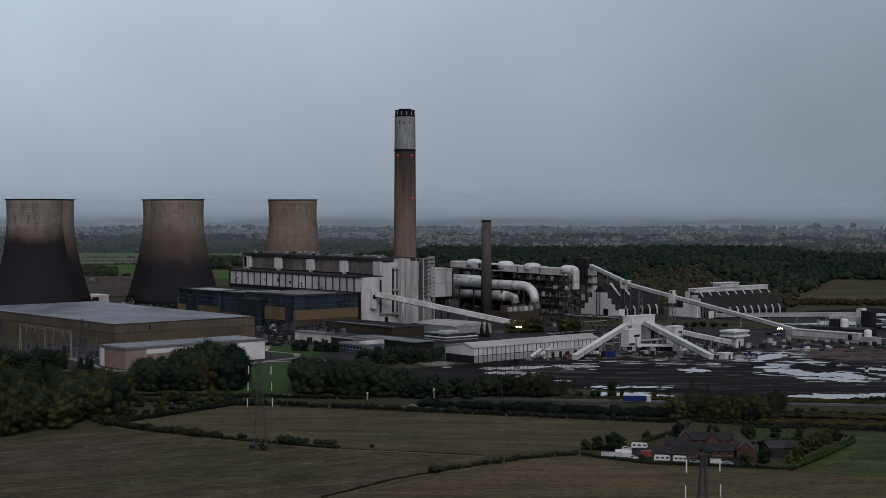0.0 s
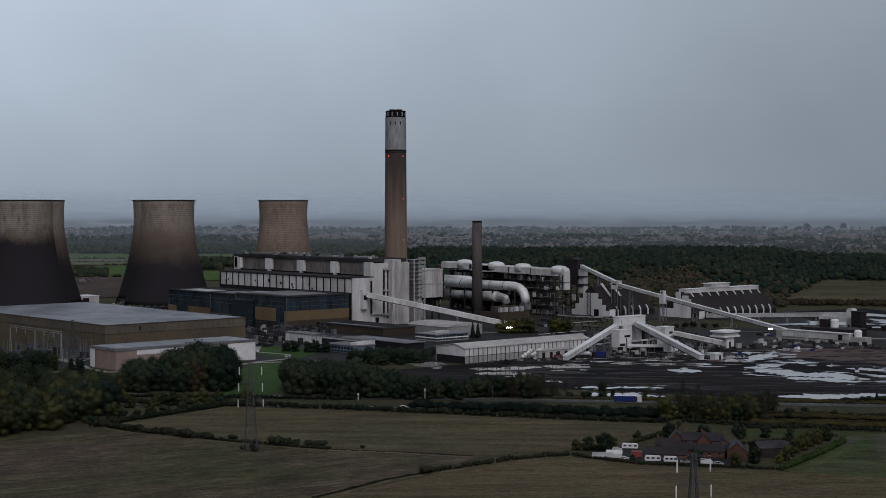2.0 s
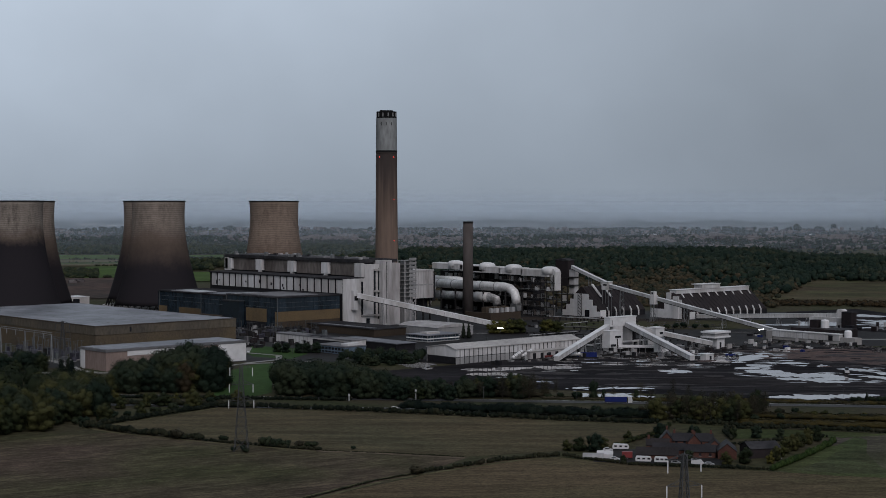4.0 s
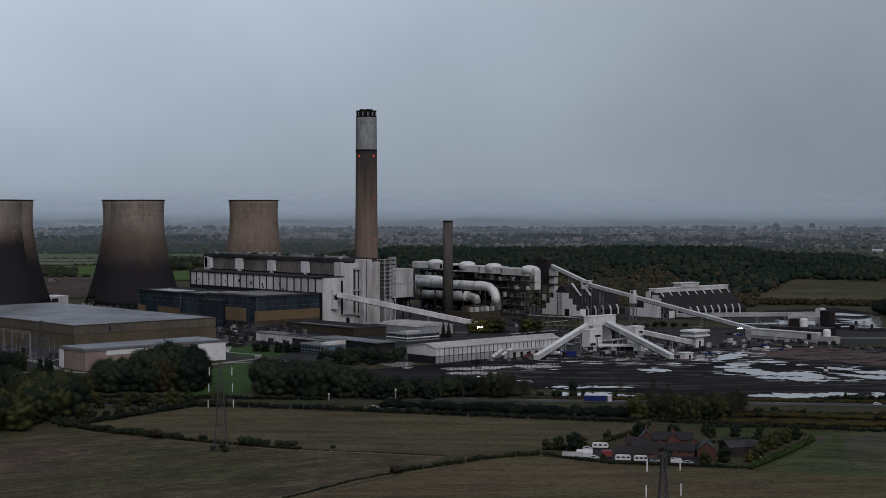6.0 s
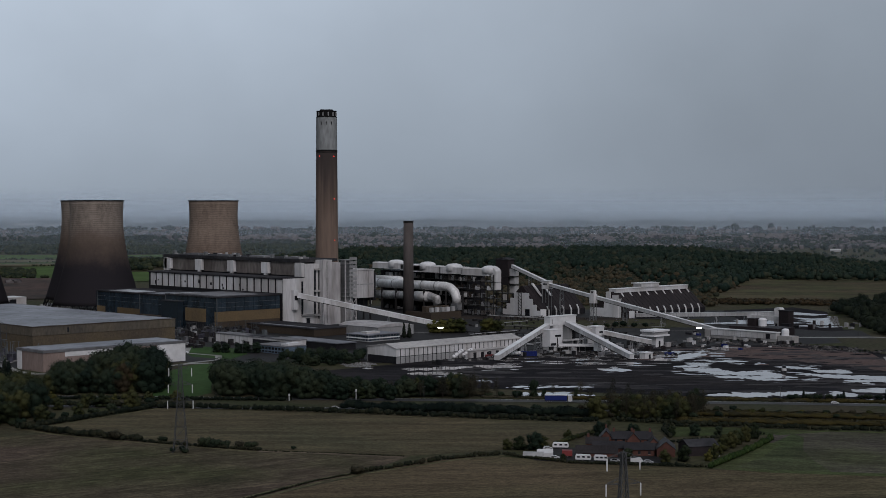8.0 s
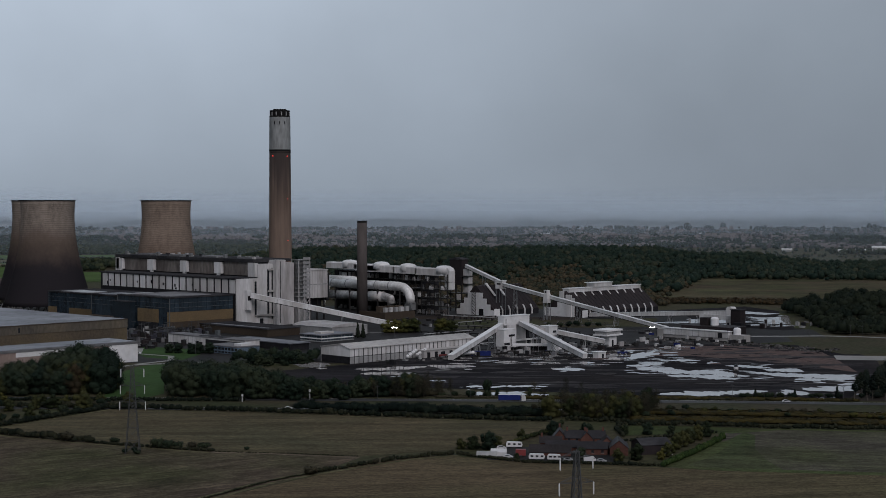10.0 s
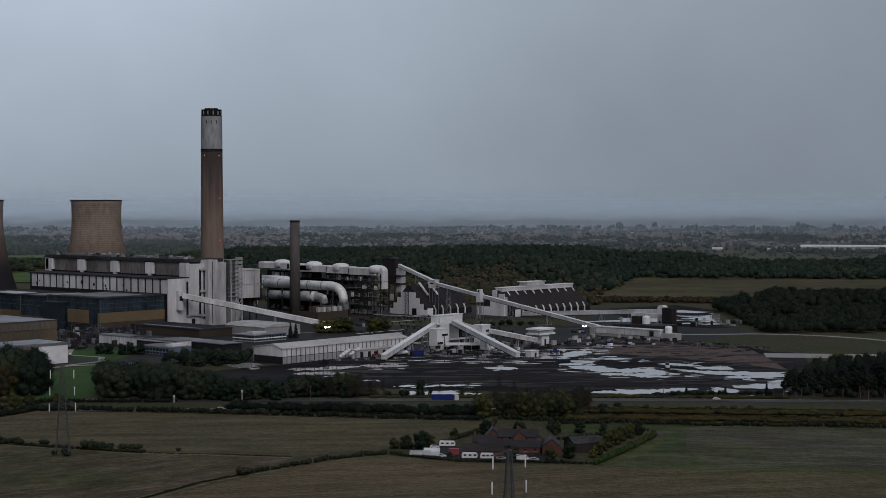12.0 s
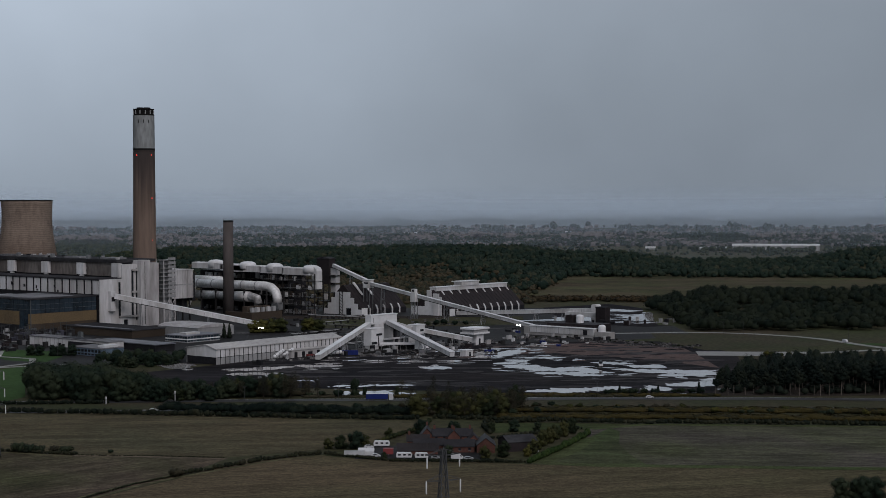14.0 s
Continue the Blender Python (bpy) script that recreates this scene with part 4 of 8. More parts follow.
for z in (4, 14):
    bm = bmesh.new()
    for sx in (0, 6.5):
        beam(bm, (sx, 0, z), (sx + 6.5, 0, z + 9), 0.3)
        beam(bm, (sx + 6.5, 0, z), (sx, 0, z + 9), 0.3)
    part("brace", bm, DIRTYWHITE, stw)

# precipitator block on legs
pc = thing("precipitator", 952, 1126, "white clad dust precipitator raised on steel legs", "building")
block("casing", (0, 38, 0, 90, 21, 47), DIRTYWHITE, pc)
block("casing_band", (-0.2, 38.2, -0.25, 0, 33.4, 34.4), GREYCLAD, pc)
for i in range(7):
    block("rib", (1 + 6 * i, 1.7 + 6 * i, -0.35, 0, 21, 47), DIRTYWHITE, pc)
block("casing_roof", (-0.5, 38.5, -0.5, 90.5, 47, 48), DIRTYWHITE, pc)
bm = bmesh.new()
box(bm, -0.6, 0.6, -0.6, 0.6, 0, 21)
leg = part("leg", bm, DARKSTEEL, pc)
leg.location = (2, 3, 0)
repeat(leg, 4, 8.5, 0)
block("dark_hopper", (1, 37, 8, 88, 8, 21), DARKCLAD, pc)
block("side_duct", (38, 42, 2, 30, 18, 44), DARKCLAD, pc)
block("roof_box", (2, 16, 6, 20, 48, 50.5), DIRTYWHITE, pc)

# ---- turbine hall
th = thing("turbine_hall", 795, 1109, "turbine hall with blue glazed upper walls over tan brick", "building")
block("core", (0.4, 68.4, 0.4, 78, 0, 29), DARKTAN, th)
block("plinth", (0, 68.4, 0, 0.4, 0, 8.5), DARKTAN, th)
block("brick_band", (0, 68.4, -0.15, 0.4, 8.5, 17), ORANGEBRICK, th, "tan brick band")
bm = bmesh.new()
box(bm, 0, 4.6, 0, 0.4, 17.2, 28.8)
gl = part("glazing_panel", bm, GLASSBLUE, th)
gl.location = (0.3, -0.1, 0)
repeat(gl, 13, 4.86)
bm = bmesh.new()
box(bm, 0, 0.4, 0, 4.3, 0, 28.8)
gl = part("glazing_panel", bm, GLASSBLUE, th)
gl.location = (-0.1, 0.6, 0)
repeat(gl, 15, 0, 4.8)
block("brick_panel", (-0.5, 0, 16, 47, 7.5, 19), ORANGEBRICK, th, "tan brick panel in the glazing")
block("door_bay", (-0.45, 0, 17, 46, 0, 7.5), DARKCLAD, th)
block("brick_panel", (-0.45, 0, 0, 3, 0, 17), ORANGEBRICK, th)
block("roof", (-0.8, 68.8, -0.8, 78, 29, 30), ROOFDARK, th)
block("roof_light_strip", (6, 50, 8, 62, 30, 30.5), ROOFGREY, th)
block("roof_light_strip", (1, 30, 66, 73, 30, 30.5), WETROOF, th)
for z in (20.6, 24.6):
    block("transom", (-0.3, 68.4, -0.3, -0.1, z, z + 0.18), DARKMETAL, th)
    block("transom", (-0.3, -0.1, -0.1, 78, z, z + 0.18), DARKMETAL, th)
    block("transom", (7.7, 7.9, 78, 206, z - 2, z - 1.82), DARKMETAL, th)
for yy, xx, z in ((-0.4, -0.4, 29), (78, -0.4, 29), (132, 7.5, 26.8), (205, 7.5, 26.8)):
    block("corner_post", (xx, xx + 0.5, yy, yy + 0.5, 0, z), DARKMETAL, th)
block("porch", (-6, -0.6, 50, 76, 0, 24), GLASSBLUE, th, "projecting blue glazed bay")
block("porch_roof", (-6.4, -0.4, 49.6, 76.4, 24, 24.6), ROOFDARK, th)
block("loading_bay", (1, 7.2, 130, 176, 0, 3.5), DARKCLAD, th)
block("rear_core", (8.4, 60, 78, 206, 0, 26.8), DARKTAN, th)
bm = bmesh.new()
box(bm, 0, 0.4, 0, 4.3, 0, 26.4)
gl = part("glazing_panel", bm, GLASSBLUE, th)
gl.location = (7.9, 78.6, 0)
repeat(gl, 26, 0, 4.8)
block("brick_panel", (7.4, 7.9, 192, 206, 0, 13), ORANGEBRICK, th)
block("brick_panel", (7.4, 7.9, 132, 170, 4, 13), ORANGEBRICK, th)
block("low_link", (1, 7.4, 84, 128, 0, 9), DARKTAN, th)
block("rear_roof", (7.2, 60, 78.2, 207, 26.8, 27.8), ROOFDARK, th)
block("roof_light_strip", (9, 34, 84, 122, 27.8, 28.3), ROOFPALE, th)
block("roof_light_strip", (9, 30, 140, 186, 27.8, 28.3), WETROOF, th)

# ---- substation hall
sh = thing("substation_hall", 568, 1018, "large flat-roofed tan brick hall with pale wet roof", "building")
block("wall_shell", (0, 122, 0, 250, 0, 21.3), TANBRICK, sh)
block("wall_band", (-0.3, 122.3, -0.3, 250.3, 15.2, 21.3), GREYTAN, sh, "greyer upper wall of weathered panels")
block("coping", (-0.5, 122.5, -0.5, 250.5, 21.3, 21.9), DARKTAN, sh)
bm = bmesh.new()
for i in range(5):
    prism(bm, [(i * 24.3 + 0.5, 21.9), (i * 24.3 + 24.5, 21.9), (i * 24.3 + 12.5, 22.15)], "y", 0.5, 249.5)
part("roof", bm, ROOFPALE, sh, "pale wet ridged roof")
block("wall_vent", (28, 29.5, -0.45, -0.3, 16.5, 20), GLASS, sh)

ac = thing("annexe", 521, 920, "low pinkish brick annexe with pale flat roof", "building")
block("wall_shell", (0, 111, 0, 34, 0, 12.6), PINKBRICK, ac)
block("fascia", (-0.5, 111.5, -0.5, 34.5, 12.6, 14.2), ROOFGREY, ac)
block("roof", (1, 110, 1, 33.5, 14.2, 14.5), ROOFPALE, ac)
block("white_panel", (88, 111.2, -0.25, 0, 0, 12.6), WHITER, ac)
block("white_strip", (16, 60, -0.25, 0, 9.4, 12.6), WHITER, ac)
block("white_end", (-0.25, 0, 28, 34, 0, 12.6), WHITER, ac)

wb = thing("switch_house", 823, 1531, "small white flat-roofed switch house", "building")
block("wall_shell", (0, 24, 0, 26, 0, 9.5), WHITE, wb)
block("doorway", (4, 12, -0.3, 0, 0, 8), GLASS, wb)
block("roof", (-0.4, 24.4, -0.4, 26.4, 9.5, 10.2), WHITER, wb)

# ---- conveyors: closed galleries on trestles
def conveyor(p, q, label, w=3.4, h=3.2, trestles=(), mat=None):
    p, q = Vector(p), Vector(q)
    flat = Vector((q.x - p.x, q.y - p.y, 0))
    length = (q - p).length
    t = thing("conveyor", p.x, p.y, label, "conveyor", "coal conveyors", "", 0.0, math.degrees(math.atan2(flat.y, flat.x)))
    slope = math.atan2(q.z - p.z, flat.length)
    tilt = Matrix.Translation((0, 0, p.z)) @ Matrix.Rotation(-slope, 4, "Y")
    def put(name, dims, material, lab=""):
        bm = bmesh.new()
        box(bm, *dims)
        bm.transform(tilt)
        return part(name, bm, material, t, lab)
    put("gallery", (0, length, -w / 2, w / 2, 0, h), mat or WHITE)
    put("roof", (-0.2, length + 0.2, -w / 2 - 0.25, w / 2 + 0.25, h, h + 0.35), WHITER)
    put("underside", (0, length, -w / 2 + 0.2, w / 2 - 0.2, -0.6, 0), DARKSTEEL)
    n = int(length // 7)
    bm = bmesh.new()
    prism(bm, [(-w / 2 - 0.07, 0), (w / 2 + 0.07, 0), (w / 2 + 0.07, h), (-w / 2 - 0.07, h)], "x", -0.12, 0.12)
    bm.transform(Matrix.Rotation(-slope, 4, "Y"))
    first = part("seam", bm, GREYCLAD, t)
    for i in range(1, n):
        o = first if i == 1 else new("seam", first.data)
        o.parent, o.location = t, tilt @ Vector((i * 7, 0, 0))
    for f in trestles:
        x, z = flat.length * f, p.z + (q.z - p.z) * f
        def bar(name, a, b, r):
            bm = bmesh.new()
            beam(bm, a, b, r)
            part(name, bm, STEEL, t)
        for s in (-1, 1):
            bar("trestle_leg", (x - 1.2, s * (w / 2 + 1.2), 0), (x - 0.4, s * w / 2, z - 0.4), 0.22)
            bar("trestle_leg", (x + 1.2, s * (w / 2 + 1.2), 0), (x + 0.4, s * w / 2, z - 0.4), 0.22)
        k = max(1, int(z // 6))
        for i in range(k):
            za, zb = z * i / k, z * (i + 1) / k
            bar("brace", (x, -w / 2 - 1, za), (x, w / 2 + 1, zb), 0.14)
            bar("brace", (x, w / 2 + 1, za), (x, -w / 2 - 1, zb), 0.14)
    return t


conveyor((958, 1003, 1.5), (877, 1101, 26.5), "long white sloping coal conveyor into the boiler house", 4.2, 4.0, (0.35, 0.6, 0.82))
conveyor((1097, 806, 1.0), (1141.2, 1040.5, 29.7), "very long white conveyor climbing over the coal stores", 3.0, 2.8, (0.28, 0.5, 0.7, 0.9))
conveyor((1141.2, 1038.0, 30.4), (1152, 1098, 45.4), "steep white conveyor up to the dark drive tower", 3.0, 2.8, (0.5,))
jb = thing("junction_house", 1138.4, 1036, "small white junction house on a steel frame", "building")
block("house", (0, 6, 0, 9, 26.5, 34.2), WHITE, jb)
block("roof", (-0.4, 6.4, -0.4, 9.4, 34.2, 34.7), WHITER, jb)
for dx, dy in ((0.4, 0.4), (5.2, 0.4), (0.4, 8.2), (5.2, 8.2)):
    block("leg", (dx, dx + 0.5, dy, dy + 0.5, 0, 26.5), STEEL, jb)
block("window", (-0.1, 0, 2, 7, 30.5, 32), GLASS, jb)
jb = thing("junction_house", 1124.5, 963, "tall narrow white junction house beside the conveyor", "building")
block("house", (-3, 2, 0, 5.5, 16.5, 25.0), WHITE, jb)
block("head", (-2.4, 1.4, 0.6, 4.9, 25.0, 28.6), WHITE, jb)
block("opening", (-2.5, -2.4, 1.6, 3.8, 26.0, 27.8), GLASS, jb)
for dx, dy in ((-2.8, 0.2), (1.4, 0.2), (-2.8, 4.8), (1.4, 4.8)):
    block("leg", (dx, dx + 0.45, dy, dy + 0.45, 0, 16.5), STEEL, jb)
conveyor((1178, 957, 1.2), (1178, 800, 10.6), "long low white conveyor gallery behind the yard", 3.6, 3.4, (0.4, 0.6, 0.8))
conveyor((785, 763, 1.0), (880, 801.5, 16.0), "white conveyor rising to the transfer tower", 3.6, 3.2, (0.5, 0.8))
conveyor((862, 705, 0.6), (897, 797, 17.2), "white conveyor climbing from the coal ground", 3.6, 3.2, (0.45, 0.75))
conveyor((934, 745, 4.0), (920.5, 780, 10.0), "short white conveyor between transfer towers", 3.2, 3.0, (0.4,))
conveyor((914, 788, 11.5), (900, 802, 17.5), "short white conveyor link into the transfer tower", 3.2, 3.0, ())

# transfer towers of the coal yard
tt = thing("transfer_tower", 876, 799, "white coal transfer tower with an open dark middle", "tower")
block("head_house", (4, 33.5, 0, 6, 17.8, 24.3), WHITER, tt)
block("roof", (3.6, 33.9, -0.4, 6.4, 24.3, 24.9), WHITER, tt)
block("left_shaft", (8, 18.5, 0.2, 5.8, 0, 17.8), WHITE, tt)
block("dark_bay", (18.5, 31, 1.5, 5.5, 0, 17.8), GREYCLAD, tt)
block("right_leg", (31, 33.3, 0.2, 5.8, 0, 17.8), DARKCLAD, tt)
block("window_strip", (6, 7, -0.15, 0, 19, 22.5), GREYCLAD, tt)
sb = thing("transfer_house", 867, 787, "small white transfer house with dark window slots", "building")
block("wall_shell", (0, 13, 0, 8, 3, 15.6), WHITER, sb)
block("roof", (-0.3, 13.3, -0.3, 8.3, 15.6, 16.1), WHITER, sb)
block("base", (0.6, 9, 0.5, 7.5, 0, 3), WHITE, sb)
block("window", (5.5, 12, -0.12, 0, 10.4, 12), GLASS, sb)
block("window", (0.5, 6.5, -0.12, 0, 4.2, 6), GLASS, sb)
block("doorway", (9, 12.6, -0.12, 0, 3.2, 5), GLASS, sb)
block("ladder_frame", (7.4, 8, -0.5, -0.12, 3, 10), DARKSTEEL, sb)
sb = thing("transfer_house", 914, 783, "tall white transfer house beside the tower", "building")
block("wall_shell", (0, 10, 0, 8, 3, 15.8), WHITER, sb)
block("roof", (-0.4, 10.4, -0.4, 8.4, 15.8, 16.4), WHITER, sb)
block("window", (4.5, 8.5, -0.12, 0, 11.0, 12.6), GLASS, sb)
block("window", (1, 3.2, -0.12, 0, 6.0, 8.4), GLASS, sb)
block("ledge", (-0.6, 9.6, -1.4, 0, 8.8, 9.3), WHITE, sb)
block("underframe", (0.6, 9.4, 0.6, 7.4, 0, 3), DARKCLAD, sb)
# walkway bridge between the transfer house and the weigh house, over dark screens
gw = thing("gantry", 873, 784, "white covered walkway gantry between coal yard houses", "gantry", "", "", 0, -47.5)
block("deck", (0, 33, -1.1, 1.1, 3.6, 3.9), WHITE, gw)
block("cover", (0, 33, -0.9, 0.9, 4.0, 5.6), WHITER, gw)
for k in range(6):
    for s_ in (-0.9, 0.7):
        block("leg", (1 + k * 6.2, 1.25 + k * 6.2, s_, s_ + 0.2, 0, 3.6), STEEL, gw)
sc = thing("coal_screen", 884, 776, "dark steel coal screen under the walkway gantry", "machine", "", "", 0, -47.5)
block("hopper", (0, 16, 0, 4.5, 0.5, 3.4), DARKCLAD, sc)
for k in range(9):
    block("rib", (k * 1.95, k * 1.95 + 0.3, -0.25, 0, 0.2, 3.4), DARKSTEEL, sc)
block("plinth", (-0.5, 16.5, -0.4, 5, 0, 0.5), DARKCLAD, sc)
sb = thing("weigh_house", 883, 751, "small white clad weigh house on the coal ground", "building")
block("wall_shell", (0, 8, 0, 7, 1.4, 9.2), WHITER, sb)
block("roof", (-0.3, 8.3, -0.3, 7.3, 9.2, 9.7), WHITER, sb)
block("base", (0.3, 7.7, 0.3, 6.7, 0, 1.4), DARKCLAD, sb)
block("ledge", (1, 15, -1.0, 0, 5.2, 6.0), WHITE, sb)
block("leg", (14.2, 14.6, -0.8, -0.4, 0, 5.2), STEEL, sb)
block("window", (1.5, 4, -0.12, 0, 6.8, 8), GLASS, sb)
sb = thing("screen_house", 946, 752, "white screen house with stacked flat roofs", "building")
block("lower_roof", (-2, 17, -2, 12, 8.4, 9.6), WHITER, sb)
block("upper_roof", (-2, 17, -2, 12, 12.0, 13.3), WHITER, sb)
block("body", (3, 12, 0, 8, 0, 8.4), WHITE, sb)
block("clerestory", (-1, 16, -1, 11, 9.6, 12), GREYCLAD, sb)
block("doorway", (6, 8, -0.2, 0, 0, 5), GLASS, sb)
sb = thing("pump_house", 868, 700, "small white pump house among puddles", "building")
block("wall_shell", (3, 11.5, 0, 5, 0, 4.4), WHITE, sb)
block("doorway", (7, 9, -0.2, 0, 0, 3.2), GLASS, sb)
block("roof", (2.6, 11.9, -0.4, 5.4, 4.4, 4.8), WHITER, sb)
bm = bmesh.new()
for i in range(6):
    box(bm, 905 + i * 6, 905.5 + i * 6, 798, 799, 0, 5.4)
box(bm, 893, 937, 797.4, 799.4, 5.2, 6.4)
tagged(part("pipe_bridge", bm, WHITE, None), "low white pipe bridge between transfer towers", "bridge")

# ---- coal stores: steep roofs, stepped white gables
def coal_store(x, y, length, width, ridge, label, monitor, tiers=None):
    t = thing("coal_store", x, y, label, "building", "coal stores")
    m = width / 2
    bm = bmesh.new()
    prism(bm, [(0, 0), (width, 0), (width, 5.5), (m + 1.2, ridge), (m - 1.2, ridge), (0, 5.5)], "x", 0.4, length)
    part("roof", bm, BROWNCLAD, t, "dark brown sheeted roof")
    bm = bmesh.new()
    steps = 4
    for u0, u1, z0, z1 in tiers or ():
        box(bm, -0.02, 0.4, u0, u1, z0, z1)
    for i in range(0 if tiers else steps):
        u = i * (m - 5) / steps
        box(bm, 0 if i else -0.02, 0.4, u, width - u, ridge * 0.77 * i / steps, ridge * 0.77 * (i + 1) / steps + 0.0)
    part("stepped_gable", bm, WHITER, t, "white stepped gable cladding")
    block("gable_door", (-0.15, 0, width * 0.28, width * 0.40, 0, 6.5), GLASS, t)
    block("gable_corner", (-0.1, 8, -0.4, 0.0, 0, 7.0), WHITER, t)
    n = int(length // 11)
    bm = bmesh.new()
    box(bm, 0, 1.5, -0.8, 0.0, 0, 5.6)
    prism(bm, [(-0.8, 5.6), (0.0, 5.6), (2.2, 9.6), (1.2, 9.2)], "x", 0, 1.5)
    rib = part("rib", bm, WHITE, t, "white eaves rib")
    rib.location = (11, 0, 0)
    repeat(rib, n - 2, 11)
    block("eaves_wall", (8, length, -0.15, 0, 0, 5.0), DARKCLAD, t)
    bm = bmesh.new()
    for i in range(int(length // 5.5)):
        prism(bm, [(0.05, 5.9), (0.35, 5.7), (m - 1.0, ridge + 0.1), (m - 1.3, ridge + 0.3)], "x", i * 5.5 + 3, i * 5.5 + 3.35)
    part("roof_seam", bm, DARKCLAD, t)
    if monitor:
        a, b = monitor
        block("ridge_gallery", (a, b, m - 4, m + 4, ridge - 1.2, ridge + 2.4), WHITE, t, "white ridge gallery")
        block("ridge_roof", (a - 0.6, b + 0.6, m - 4.6, m + 4.6, ridge + 2.4, ridge + 2.9), WHITER, t)
        block("ridge_house", (a + 38, a + 66, m - 5, m + 5, ridge + 2.9, ridge + 6.6), WHITE, t)
        block("ridge_house_roof", (a + 35, a + 66.8, m - 5.6, m + 5.6, ridge + 6.6, ridge + 7.2), WHITER, t)
        bm = bmesh.new()
        for i in range(9):
            x0 = a + 8 + i * 13
            prism(bm, [(m - 4, ridge - 1.2), (m - 7.6, ridge - 5.6), (m - 7, ridge - 6.0), (m - 3.2, ridge - 1.2)], "x", x0, x0 + 1.6)
        part("ridge_bracket", bm, WHITE, t)
    return t


s1 = coal_store(1128, 1037, 66, 51, 29, "steep dark coal store with a stepped white gable", None)
for y in (23, 27.5):
    block("stair_post", (-2.4, -2.0, y, y + 0.5, 0, 25), DARKSTEEL, s1, "dark escape stair post")
for i in range(8):
    bm = bmesh.new()
    beam(bm, (-2.2, 23.2, 3 * i), (-2.2, 27.7, 3 * i + 3), 0.2)
    part("stair_flight", bm, DARKSTEEL, s1)

s2 = coal_store(1172, 962, 121, 48, 24.6, "long steep dark coal store with a white ridge gallery", (4, 118), ((10, 49.5, 0, 8.6), (10, 31.5, 8.6, 18.4)))
block("gable_shaft", (-0.6, 4, 23, 28.5, 18.4, 24.5), WHITE, s2)
block("gable_shaft", (-1.2, 0, 13, 20, 0, 21.5), WHITE, s2)
bm = bmesh.new()
for i in range(2):
    prism(bm, [(10, 19), (11.2, 19), (24, 31), (22.8, 31.4)], "x", 12 + i * 14, 14.5 + i * 14)
part("raking_duct", bm, WHITE, s1, "white raking duct on the roof")

# dark drive tower at the head of the long conveyor
dt = thing("drive_tower", 1150, 1102, "dark brown conveyor drive tower on steel legs", "tower")
block("house", (0, 9, 0, 17, 28, 53), BROWNCLAD, dt)
bm = bmesh.new()
prism(bm, [(-0.6, 53), (17.6, 53), (17.6, 54.0), (8.5, 55.4), (-0.6, 54.0)], "x", -0.6, 9.6)
part("roof", bm, ROOFDARK, dt)
bm = bmesh.new()
box(bm, -0.45, 0.45, -0.45, 0.45, 0, 28)
leg = part("leg", bm, DARKSTEEL, dt)
for dx, dy in ((8.4, 0.6), (0.6, 16.4), (8.4, 16.4), (0.6, 8.5)):
    o = new("leg", leg.data)
    o.parent, o.location = dt, (dx, dy, 0)
leg.location = (0.6, 0.6, 0)
for z0, z1 in ((37, 44), (29, 35.5), (20, 27)):
    block("white_bay", (2, 8, -7.5, -0.3, z0, z1), WHITE, dt)
for z in (35.7, 27.4, 18.6, 10):
    block("floor", (-0.3, 9.3, -8, 17.3, z, z + 0.6), DARKSTEEL, dt)
for z in (2, 11, 19.5):
    bm = bmesh.new()
    beam(bm, (0.4, 0.6, z), (0.4, 16.4, z + 8), 0.22)
    beam(bm, (0.4, 16.4, z), (0.4, 0.6, z + 8), 0.22)
    part("brace", bm, DARKSTEEL, dt)
block("white_bay", (-0.3, 0.4, 2, 7, 12, 18), WHITE, dt)

# ---- flue gas plant: ducts, domes and steelwork
fg = thing("flue_gas_plant", 1095, 1078, "flue gas cleaning plant with white ducts over dark steelwork", "plant")
segs = [(122, 170, 42.5, 49), (92, 126, 41.5, 48.2), (66, 108, 40.5, 47.4), (34, 68, 40, 47.2), (-2, 36, 39.4, 46.6)]
for a, b, z0, z1 in segs:
    bm = bmesh.new()
    prism(bm, [(0, z0), (11, z0), (11, z1 - 0.8), (9.5, z1), (1.5, z1), (0, z1 - 0.8)], "y", a, b - 0.4)
    part("box_duct", bm, WHITE, fg)
for y, z in ((140, 49.0), (92, 48.2), (53, 47.4), (2, 46.6)):
    bm = bmesh.new()
    lathe(bm, [(8.4, z - 5.0), (8.4, z), (8.0, z + 0.7), (6.9, z + 1.6), (4.9, z + 2.3), (2.4, z + 2.7), (0.3, z + 2.8)], 32, 7, y)
    part("absorber_dome", bm, WHITER, fg, "white domed absorber head", smooth=True)
bm = bmesh.new()
prism(bm, [(-9, 26), (-3, 26), (-3, 46), (-4, 47.5), (-7, 47), (-9, 44)], "x", 3, 11)
part("down_duct", bm, WHITE, fg)
bm = bmesh.new()
pipe(bm, [(-6, 170, 27.5), (-6, 53, 27.5), (-6, 45, 26.2), (-6, 39, 22.5), (-6, 36.5, 17.5), (-6, 36, 11)], 4.6, 24)
part("main_pipe", bm, LAGGING, fg, "thick pale lagged pipe with an elbow", smooth=True)
bm = bmesh.new()
pipe(bm, [(2, 172, 31.5), (2, 128, 31.5), (2, 122, 30), (2, 120, 26)], 3.6, 20)
part("upper_pipe", bm, LAGGING, fg, smooth=True)
bm = bmesh.new()
pipe(bm, [(-9, 166, 16), (-9, 70, 16.4), (-9, 62, 15), (-9, 60, 9)], 4.4, 20)
part("lower_pipe", bm, STAINLAG, fg, "stained lagged pipe", smooth=True)
bm = bmesh.new()
